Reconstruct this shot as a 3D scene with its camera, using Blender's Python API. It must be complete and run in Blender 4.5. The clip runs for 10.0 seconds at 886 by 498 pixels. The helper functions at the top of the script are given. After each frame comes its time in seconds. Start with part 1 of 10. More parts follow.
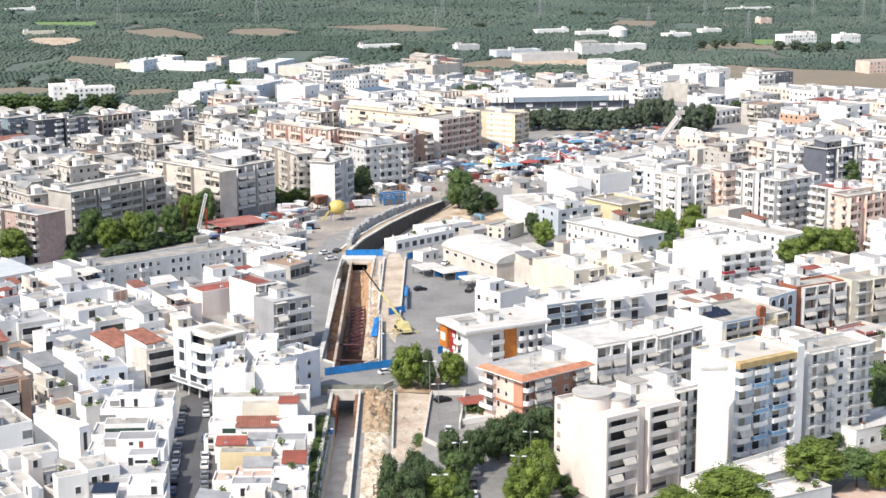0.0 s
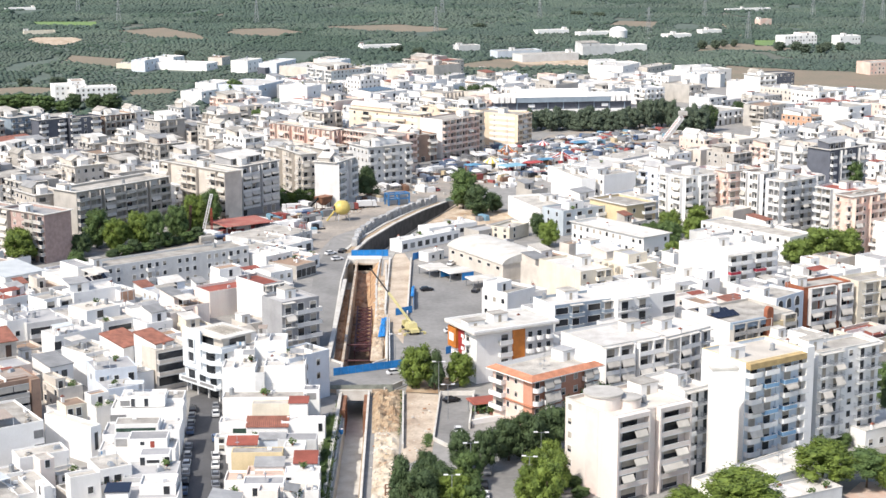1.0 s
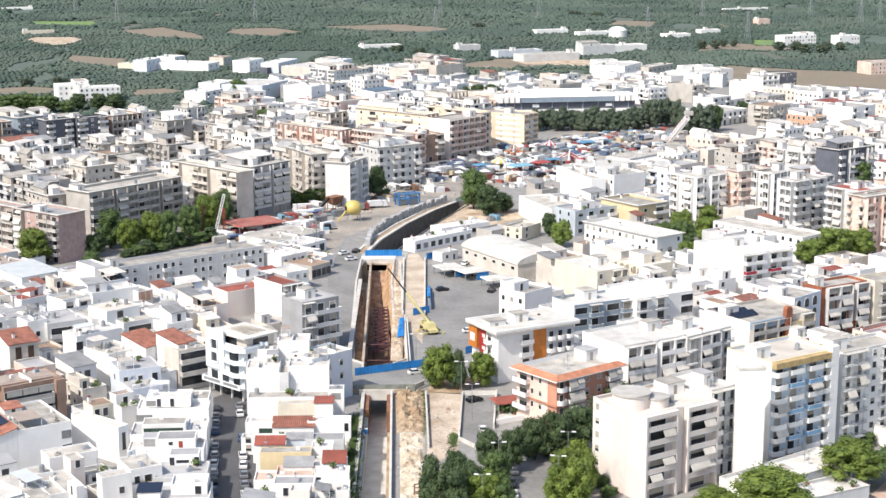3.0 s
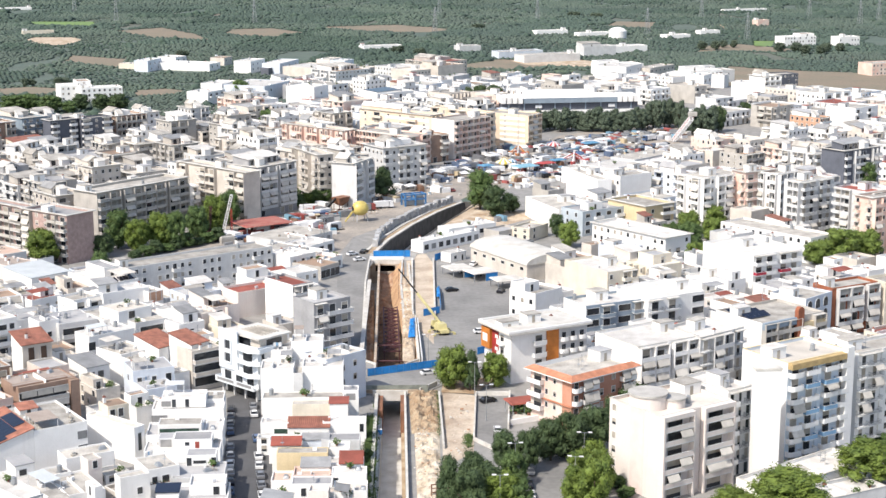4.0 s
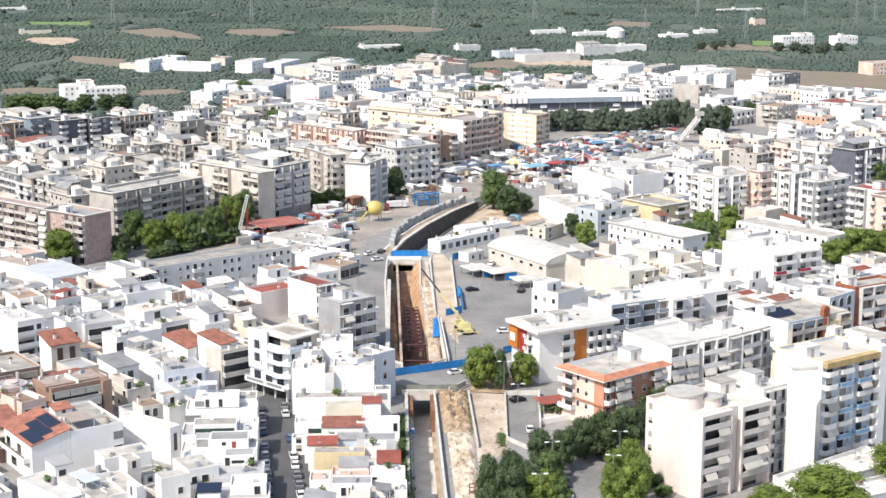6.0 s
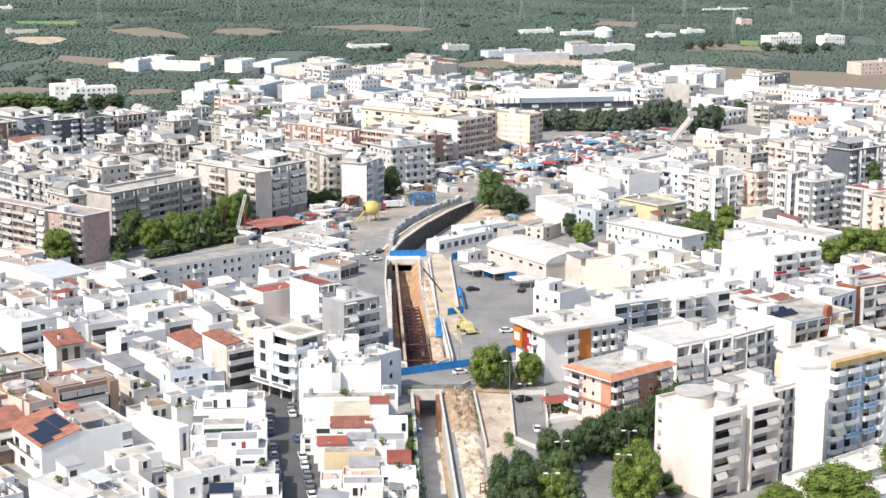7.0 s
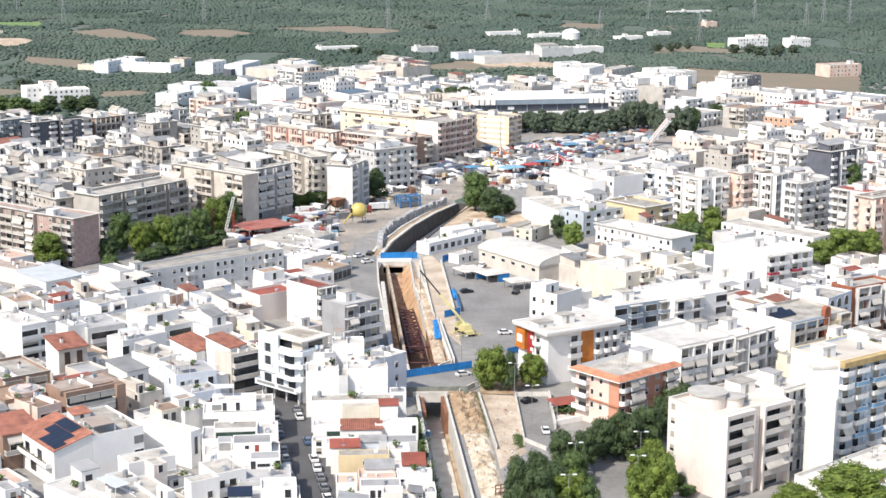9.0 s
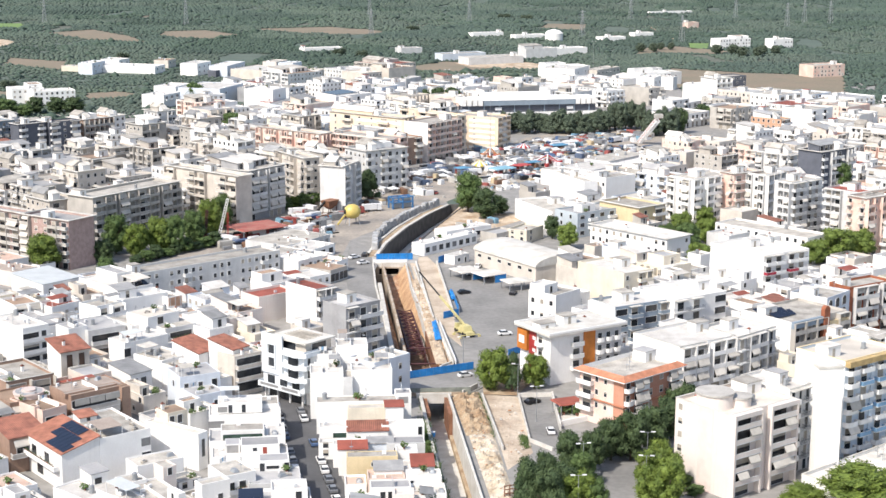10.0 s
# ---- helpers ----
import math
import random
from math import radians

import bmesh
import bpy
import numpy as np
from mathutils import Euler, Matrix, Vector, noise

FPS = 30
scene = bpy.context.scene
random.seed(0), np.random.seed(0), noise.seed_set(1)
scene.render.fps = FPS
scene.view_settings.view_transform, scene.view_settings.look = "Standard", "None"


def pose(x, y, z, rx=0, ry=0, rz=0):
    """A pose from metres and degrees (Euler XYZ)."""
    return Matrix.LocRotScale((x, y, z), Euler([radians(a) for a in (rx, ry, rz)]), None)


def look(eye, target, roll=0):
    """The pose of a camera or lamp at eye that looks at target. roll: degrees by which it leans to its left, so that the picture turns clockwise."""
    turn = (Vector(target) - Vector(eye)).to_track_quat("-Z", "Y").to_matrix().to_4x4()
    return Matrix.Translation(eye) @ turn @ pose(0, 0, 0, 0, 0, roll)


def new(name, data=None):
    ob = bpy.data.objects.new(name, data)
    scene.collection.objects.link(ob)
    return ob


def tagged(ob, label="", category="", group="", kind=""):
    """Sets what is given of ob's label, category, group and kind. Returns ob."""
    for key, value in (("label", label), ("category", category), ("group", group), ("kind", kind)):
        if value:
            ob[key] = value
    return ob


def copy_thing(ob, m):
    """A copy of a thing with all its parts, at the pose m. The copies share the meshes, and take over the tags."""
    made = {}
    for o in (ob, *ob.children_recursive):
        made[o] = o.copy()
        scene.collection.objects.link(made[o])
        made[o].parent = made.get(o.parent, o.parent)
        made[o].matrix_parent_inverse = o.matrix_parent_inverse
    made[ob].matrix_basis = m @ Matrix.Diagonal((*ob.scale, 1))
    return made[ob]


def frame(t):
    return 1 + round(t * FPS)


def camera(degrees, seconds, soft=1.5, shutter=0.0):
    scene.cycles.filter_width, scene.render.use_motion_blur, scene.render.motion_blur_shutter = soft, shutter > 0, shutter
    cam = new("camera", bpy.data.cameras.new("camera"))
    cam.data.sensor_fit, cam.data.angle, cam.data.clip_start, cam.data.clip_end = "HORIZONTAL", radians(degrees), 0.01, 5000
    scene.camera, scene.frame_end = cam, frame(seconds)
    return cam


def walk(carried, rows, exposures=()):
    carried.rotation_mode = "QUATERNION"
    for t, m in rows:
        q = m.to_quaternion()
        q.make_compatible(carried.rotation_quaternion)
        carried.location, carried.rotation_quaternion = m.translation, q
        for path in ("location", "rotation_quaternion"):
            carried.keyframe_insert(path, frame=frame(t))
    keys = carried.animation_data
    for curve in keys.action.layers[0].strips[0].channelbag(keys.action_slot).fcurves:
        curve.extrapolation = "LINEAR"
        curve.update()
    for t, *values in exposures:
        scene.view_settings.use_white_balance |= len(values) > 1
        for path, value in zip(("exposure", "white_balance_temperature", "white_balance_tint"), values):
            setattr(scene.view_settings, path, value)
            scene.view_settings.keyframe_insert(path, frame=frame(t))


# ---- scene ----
cam = camera(31.0, 10.0, soft=1.5)
PATH = [
    (0, (20.581, 2.209, 118.712), (20.56, 4.164, 118.295), -0.2),
    (0.5, (19.248, 1.81, 118.865), (19.228, 3.766, 118.447), -0.2),
    (1, (17.524, 1.564, 118.933), (17.507, 3.52, 118.516), -0.1),
    (1.5, (15.816, 1.182, 119.108), (15.802, 3.138, 118.69), -0.1),
    (2, (13.795, 1.078, 119.156), (13.784, 3.034, 118.738), -0.1),
    (2.5, (11.925, 0.674, 119.293), (11.916, 2.63, 118.875), -0.1),
    (4, (5.194, 0.155, 119.451), (5.194, 2.111, 119.034), 0.0),
    (4.5, (2.895, -0.055, 119.533), (2.898, 1.901, 119.116), 0.0),
    (5, (0.246, -0.49, 119.695), (0.253, 1.466, 119.277), 0.0),
    (5.5, (-2.326, -0.547, 119.598), (-2.317, 1.409, 119.181), 0.0),
    (7, (-11.141, -0.98, 119.884), (-11.103, 0.975, 119.466), 0.1),
    (7.5, (-13.993, -1.238, 120.071), (-13.942, 0.718, 119.654), 0.2),
    (8, (-17.363, -1.331, 120.085), (-17.296, 0.624, 119.668), 0.2),
    (8.5, (-20.315, -1.263, 120.114), (-20.235, 0.692, 119.698), 0.2),
    (9, (-23.579, -1.086, 120.124), (-23.485, 0.868, 119.708), 0.3),
    (9.5, (-26.809, -1.032, 120.242), (-26.7, 0.921, 119.827), 0.3),
    (10, (-30.169, -1.061, 120.321), (-30.046, 0.891, 119.906), 0.3),
]
walk(cam, [(t, look(eye, target, roll)) for t, eye, target, roll in PATH],
     exposures=[(0.0, 0.51, 6720, 10), (10.0, 0.51, 6720, 10)])

# ---- light ----
SUN_FROM = Vector((-0.71, -0.7, 1.08)).normalized()
world = bpy.data.worlds.new("sky")
scene.world = world
world.use_nodes = True
wn = world.node_tree
sky = wn.nodes.new("ShaderNodeTexSky")
sky.sky_type, sky.sun_disc = "NISHITA", False
sky.sun_elevation = math.asin(SUN_FROM.z)
sky.sun_rotation = math.atan2(SUN_FROM.x, SUN_FROM.y)
sky.air_density, sky.dust_density = 1.0, 2.0
wn.links.new(sky.outputs[0], wn.nodes["Background"].inputs[0])
wn.nodes["Background"].inputs[1].default_value = 0.15
sun = new("sun", bpy.data.lights.new("sun", "SUN"))
sun.data.energy, sun.data.angle, sun.data.color = 3.6, radians(0.6), (1.0, 0.96, 0.9)
sun.matrix_world = look(SUN_FROM * 500, (0, 0, 0))


# ---- materials ----
def material(name, color, rough=0.8, vary=0.12, scale=0.5, bump=0.15, metal=0.0, second=None, bscale=6.0, obj=0.1, fine=3.0, streak=0.0):
    """Two scales of noise over a base colour, a fine bump, and a small shift from object to object."""
    m = bpy.data.materials.new(name)
    m.use_nodes = True
    nt = m.node_tree
    b = nt.nodes["Principled BSDF"]
    b.inputs["Roughness"].default_value, b.inputs["Metallic"].default_value = rough, metal
    tc = nt.nodes.new("ShaderNodeNewGeometry")

    def tex(s, detail):
        n = nt.nodes.new("ShaderNodeTexNoise")
        n.inputs["Scale"].default_value, n.inputs["Detail"].default_value = s, detail
        nt.links.new(tc.outputs["Position"], n.inputs["Vector"])
        return n

    def mix(kind, fac, a, c):
        n = nt.nodes.new("ShaderNodeMix")
        n.data_type, n.blend_type = "RGBA", kind
        for sock, v in ((n.inputs["Factor"], fac), (n.inputs[6], a), (n.inputs[7], c)):
            if hasattr(v, "is_linked"):
                nt.links.new(v, sock)
            else:
                sock.default_value = v
        return n.outputs[2]

    def ramp(src, lo, hi, p0=0.35, p1=0.7):
        n = nt.nodes.new("ShaderNodeMapRange")
        for k, v in zip(("From Min", "From Max", "To Min", "To Max"), (p0, p1, lo, hi)):
            n.inputs[k].default_value = v
        nt.links.new(src, n.inputs["Value"])
        return n.outputs[0]

    big, small = tex(scale, 4), tex(scale * fine * 4, 3)
    c1 = (*color, 1)
    c2 = (*(second or [v * (1 - 2.2 * vary) for v in color]), 1)
    col = mix("MIX", ramp(big.outputs["Fac"], 0, 1), c1, c2)
    col = mix("MULTIPLY", 1.0, col, mix("MIX", ramp(small.outputs["Fac"], 0, 1), (1, 1, 1, 1), (1 - vary,) * 3 + (1,)))
    if obj:
        oi = nt.nodes.new("ShaderNodeObjectInfo")
        g = nt.nodes.new("ShaderNodeCombineColor")
        r = ramp(oi.outputs["Random"], 1 - obj, 1.0, 0, 1)
        for k in range(3):
            nt.links.new(r, g.inputs[k])
        col = mix("MULTIPLY", 1.0, col, g.outputs[0])
    if streak:
        # rain marks that run down the wall
        sc = nt.nodes.new("ShaderNodeVectorMath")
        sc.operation = "MULTIPLY"
        sc.inputs[1].default_value = (1.3, 1.3, 0.07)
        nt.links.new(tc.outputs["Position"], sc.inputs[0])
        sn = nt.nodes.new("ShaderNodeTexNoise")
        sn.inputs["Scale"].default_value, sn.inputs["Detail"].default_value = 1.0, 4
        nt.links.new(sc.outputs[0], sn.inputs["Vector"])
        col = mix("MULTIPLY", 1.0, col, mix("MIX", ramp(sn.outputs["Fac"], 0, 1, 0.52, 0.8), (1, 1, 1, 1), (1 - streak, 1 - 1.05 * streak, 1 - 1.15 * streak, 1)))
    nt.links.new(col, b.inputs["Base Color"])
    if bump:
        bt, bn = tex(bscale, 4), nt.nodes.new("ShaderNodeBump")
        bn.inputs["Strength"].default_value, bn.inputs["Distance"].default_value = bump, 0.05
        nt.links.new(bt.outputs["Fac"], bn.inputs["Height"])
        nt.links.new(bn.outputs[0], b.inputs["Normal"])
    return m


WALL = {
    "white": material("white_plaster", (0.86, 0.85, 0.83), vary=0.04, scale=0.25, obj=0.1, second=(0.8, 0.785, 0.76), streak=0.06),
    "lgrey": material("pale_grey_plaster", (0.67, 0.67, 0.665), vary=0.08, scale=0.25, streak=0.1),
    "grey": material("grey_plaster", (0.38, 0.38, 0.39), vary=0.1, scale=0.25, streak=0.1),
    "dark": material("dark_grey_render", (0.12, 0.13, 0.16), vary=0.1, scale=0.3, streak=0.1),
    "bluew": material("pale_blue_plaster", (0.66, 0.71, 0.78), vary=0.06, scale=0.25, streak=0.1),
    "bluegrey": material("blue_grey_plaster", (0.27, 0.335, 0.4), vary=0.08, scale=0.25, streak=0.1),
    "cream": material("cream_plaster", (0.76, 0.69, 0.57), vary=0.08, scale=0.25, streak=0.1),
    "pink": material("pale_pink_plaster", (0.74, 0.65, 0.6), vary=0.06, scale=0.25, second=(0.75, 0.69, 0.64), streak=0.1),
    "pinkgrey": material("pink_grey_render", (0.66, 0.55, 0.51), vary=0.1, scale=0.25, streak=0.1),
    "salmon": material("salmon_plaster", (0.74, 0.5, 0.42), vary=0.1, scale=0.2, second=(0.76, 0.66, 0.58), streak=0.1),
    "orange": material("salmon_orange_plaster", (0.52, 0.25, 0.165), vary=0.1, scale=0.25, second=(0.58, 0.31, 0.22), streak=0.1),
    "ochre": material("apricot_plaster", (0.76, 0.58, 0.42), vary=0.1, scale=0.1, second=(0.78, 0.69, 0.56), streak=0.1),
    "yellow": material("yellow_plaster", (0.72, 0.59, 0.37), vary=0.08, scale=0.25, streak=0.1),
    "stone": material("stone_grey_plaster", (0.5, 0.47, 0.43), vary=0.1, scale=0.25, streak=0.1),
    "sand": material("pale_sand_plaster", (0.68, 0.62, 0.55), vary=0.1, scale=0.25, streak=0.1),
    "brown": material("brown_plaster", (0.36, 0.24, 0.18), vary=0.12, scale=0.3, streak=0.1),
    "brick": material("red_brick", (0.36, 0.12, 0.06), vary=0.15, scale=0.8, streak=0.1),
    "sky": material("sky_blue_plaster", (0.66, 0.74, 0.82), vary=0.06, scale=0.25, streak=0.1),
    "blueg": material("muted_blue_plaster", (0.5, 0.56, 0.61), vary=0.08, scale=0.25, streak=0.1),
    "brickpale": material("pale_orange_brick", (0.6, 0.36, 0.24), vary=0.12, scale=0.8),
    "brickpink": material("pink_brick", (0.49, 0.35, 0.315), vary=0.12, scale=0.8, streak=0.1),
}
ROOF = {
    "conc": material("weathered_roof_concrete", (0.58, 0.545, 0.49), vary=0.22, scale=0.26, second=(0.33, 0.305, 0.27), obj=0.34, fine=2.2),
    "white": material("whitewashed_roof", (0.76, 0.735, 0.7), vary=0.16, scale=0.28, second=(0.56, 0.53, 0.49), obj=0.26, fine=2.2),
    "grey": material("grey_roofing_felt", (0.36, 0.36, 0.37), vary=0.12, scale=0.2, second=(0.5, 0.49, 0.48), obj=0.34),
    "cream": material("cream_roof_paint", (0.72, 0.66, 0.58), vary=0.1, scale=0.2, obj=0.34),
    "red": material("red_roof_paint", (0.36, 0.1, 0.07), vary=0.14, scale=0.3, obj=0.34),
    "tile": material("terracotta_tiles", (0.37, 0.15, 0.105), vary=0.2, scale=0.6, bump=0.5, obj=0.34),
    "brown": material("brown_roof_paint", (0.4, 0.28, 0.2), vary=0.12, scale=0.25, obj=0.34),
}
GREY_SHEET = material("grey_roof_sheet", (0.4, 0.4, 0.4), rough=0.6, vary=0.14, scale=0.4, obj=0.4)
ORANGE = material("orange_facade_panel", (0.6, 0.2, 0.03), rough=0.6, vary=0.12)
PALE = material("white_painted_metal", (0.78, 0.78, 0.78), rough=0.5, vary=0.05)
PLAIN_GLASS = material("dark_window_glass", (0.06, 0.066, 0.076), rough=0.12, vary=0.2, bump=0, obj=0.5)
SHUTTER = material("beige_roller_shutter", (0.5, 0.45, 0.38), rough=0.6, vary=0.1, obj=0.4)
RAIL_BLUE = material("blue_balcony_paint", (0.24, 0.44, 0.66), rough=0.5, vary=0.1)
RAIL_RED = material("red_balcony_paint", (0.45, 0.03, 0.06), rough=0.5, vary=0.1)
AWNING = material("pale_canvas_awning", (0.68, 0.64, 0.58), rough=0.9, vary=0.1, obj=0.3)
CONCRETE = material("raw_concrete", (0.5, 0.48, 0.45), vary=0.14, scale=0.3, second=(0.36, 0.34, 0.31))
CONCRETE_PALE = material("pale_concrete", (0.66, 0.64, 0.6), vary=0.12, scale=0.3, second=(0.5, 0.47, 0.42))
ASPHALT = material("grey_asphalt", (0.265, 0.258, 0.248), rough=0.9, vary=0.18, scale=0.06, second=(0.17, 0.166, 0.16), bump=0.1, obj=0)
STREET = material("street_asphalt", (0.1, 0.1, 0.105), rough=0.9, vary=0.12, scale=0.1, bump=0.1, obj=0)
PAVING = material("pavement_slabs", (0.3, 0.29, 0.275), vary=0.12, scale=0.3, obj=0)
EARTH = material("ochre_earth", (0.34, 0.18, 0.1), rough=0.95, vary=0.3, scale=0.35, second=(0.52, 0.36, 0.25), bump=0.8, bscale=1.5, obj=0)
YARD_DUST = material("dusty_yard", (0.4, 0.35, 0.295), rough=0.95, vary=0.22, scale=0.07, second=(0.22, 0.205, 0.19), bump=0.3, obj=0)
GRASS = material("young_green_crop", (0.16, 0.25, 0.07), rough=0.95, vary=0.15, scale=0.05, second=(0.13, 0.2, 0.08), bump=0.2, obj=0)
SOIL = material("ploughed_red_soil", (0.235, 0.185, 0.135), rough=0.95, vary=0.2, scale=0.04, second=(0.19, 0.17, 0.12), bump=0.3, obj=0)
EARTH_PALE = material("pale_limestone_rubble", (0.6, 0.5, 0.39), rough=0.95, vary=0.3, scale=0.14, second=(0.33, 0.225, 0.135), bump=0.8, bscale=1.5, obj=0)
LIMESTONE = material("white_limestone_spoil", (0.64, 0.57, 0.47), rough=0.95, vary=0.24, scale=0.2, second=(0.4, 0.31, 0.21), bump=0.9, bscale=2.0, obj=0)
EARTH_BROWN = material("brown_earth", (0.3, 0.2, 0.12), rough=0.95, vary=0.3, scale=0.3, second=(0.5, 0.4, 0.28), bump=0.9, bscale=1.8, obj=0)
EARTH_ORANGE = material("pale_orange_earth", (0.55, 0.36, 0.21), rough=0.95, vary=0.25, scale=0.3, second=(0.36, 0.21, 0.12), bump=0.9, bscale=1.8, obj=0)
# earth with the deep shadow of the cutting put into its colour
SHADE_EARTH = material("damp_dark_earth", (0.15, 0.105, 0.075), rough=0.9, vary=0.25, scale=0.3, second=(0.24, 0.16, 0.1), bump=0.8, bscale=1.8, obj=0)
DIRT = material("trampled_dirt", (0.58, 0.49, 0.39), rough=0.95, vary=0.2, scale=0.12, second=(0.36, 0.28, 0.21), bump=0.5, bscale=2.0, obj=0)
STAINED = material("earth_stained_concrete", (0.52, 0.46, 0.39), vary=0.25, scale=0.3, second=(0.34, 0.23, 0.14), streak=0.3, obj=0)
BLUE_SHEET = material("blue_hoarding_sheet", (0.02, 0.24, 0.62), rough=0.45, vary=0.12, scale=0.6)
CORTEN = material("rust_brown_shuttering", (0.3, 0.14, 0.08), rough=0.8, vary=0.2, scale=0.5)
# wall colour lowered for the shade inside the bend and under trees
SHADED_WALL = material("dark_bored_pile_wall", (0.115, 0.108, 0.103), rough=0.9, vary=0.2, scale=0.4)
EAVE = material("salmon_tiles", (0.56, 0.24, 0.14), vary=0.15, scale=0.6, bump=0.5)
RUST = material("red_oxide_steel", (0.105, 0.034, 0.038), rough=0.6, vary=0.2, scale=0.6)
CRANE_YELLOW = material("pale_yellow_crane_paint", (0.6, 0.53, 0.26), rough=0.45, vary=0.12)
YELLOW = material("yellow_machine_paint", (0.66, 0.52, 0.16), rough=0.4, vary=0.1)
RED = material("red_paint", (0.42, 0.04, 0.035), rough=0.5, vary=0.12)
STEEL = material("grey_steel", (0.4, 0.42, 0.44), rough=0.45, vary=0.1, metal=0.5)
TYRE = material("black_rubber", (0.02, 0.02, 0.02), rough=0.9, vary=0.1)
BARK = material("tree_bark", (0.13, 0.09, 0.06), vary=0.2, scale=2)
LEAF = {
    "bright": material("bright_green_foliage", (0.16, 0.22, 0.032), rough=0.75, vary=0.3, scale=0.4, second=(0.085, 0.135, 0.022), bump=0),
    "lime": material("yellow_green_foliage", (0.19, 0.26, 0.05), rough=0.75, vary=0.3, scale=0.4, second=(0.11, 0.17, 0.03), bump=0),
    "dark": material("dark_green_foliage", (0.07, 0.11, 0.038), rough=0.8, vary=0.3, scale=0.4, second=(0.045, 0.08, 0.032), bump=0),
    "mid": material("green_foliage", (0.105, 0.165, 0.045), rough=0.8, vary=0.3, scale=0.4, second=(0.065, 0.115, 0.035), bump=0),
    # distant foliage: aerial haze is put into these greyed blue-green colours
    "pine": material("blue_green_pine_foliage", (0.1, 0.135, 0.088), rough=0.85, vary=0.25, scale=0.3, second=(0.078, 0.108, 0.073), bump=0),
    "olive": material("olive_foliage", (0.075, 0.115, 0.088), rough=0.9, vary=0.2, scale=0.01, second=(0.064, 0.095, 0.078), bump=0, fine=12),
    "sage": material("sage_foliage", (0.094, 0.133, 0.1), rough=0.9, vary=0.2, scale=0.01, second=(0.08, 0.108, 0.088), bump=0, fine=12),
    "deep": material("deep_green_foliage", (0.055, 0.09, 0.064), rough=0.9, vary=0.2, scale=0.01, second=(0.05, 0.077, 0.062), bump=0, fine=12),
}
PV = material("solar_panel_glass", (0.015, 0.02, 0.04), rough=0.15, vary=0.1, bump=0)


def ground_material():
    """Dry soil, scrub and orchard grass in patches of field size; made ground inside the town."""
    m = bpy.data.materials.new("field_and_town_ground")
    m.use_nodes = True
    nt = m.node_tree
    b = nt.nodes["Principled BSDF"]
    b.inputs["Roughness"].default_value = 0.95
    geo = nt.nodes.new("ShaderNodeNewGeometry")
    vor = nt.nodes.new("ShaderNodeTexVoronoi")
    vor.inputs["Scale"].default_value = 0.009
    nt.links.new(geo.outputs["Position"], vor.inputs["Vector"])
    sep = nt.nodes.new("ShaderNodeSeparateColor")
    nt.links.new(vor.outputs["Color"], sep.inputs[0])
    cr = nt.nodes.new("ShaderNodeValToRGB")
    cr.color_ramp.interpolation = "CONSTANT"
    # field tones pulled towards blue-green, with the distance haze in the colour
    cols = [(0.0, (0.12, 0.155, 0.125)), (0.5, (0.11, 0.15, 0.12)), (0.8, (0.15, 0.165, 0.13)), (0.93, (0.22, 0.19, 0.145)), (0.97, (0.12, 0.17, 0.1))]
    for k, (p, c) in enumerate(cols):
        e = cr.color_ramp.elements[k] if k < 2 else cr.color_ramp.elements.new(p)
        e.position, e.color = p, (*c, 1)
    nt.links.new(sep.outputs[0], cr.inputs[0])
    noi = nt.nodes.new("ShaderNodeTexNoise")
    noi.inputs["Scale"].default_value, noi.inputs["Detail"].default_value = 0.05, 8
    nt.links.new(geo.outputs["Position"], noi.inputs["Vector"])
    mx = nt.nodes.new("ShaderNodeMix")
    mx.data_type, mx.blend_type = "RGBA", "MULTIPLY"
    mx.inputs["Factor"].default_value = 0.55
    nt.links.new(cr.outputs[0], mx.inputs[6])
    nt.links.new(noi.outputs["Fac"], mx.inputs[7])
    nt.links.new(mx.outputs[2], b.inputs["Base Color"])
    return m


FIELD = ground_material()


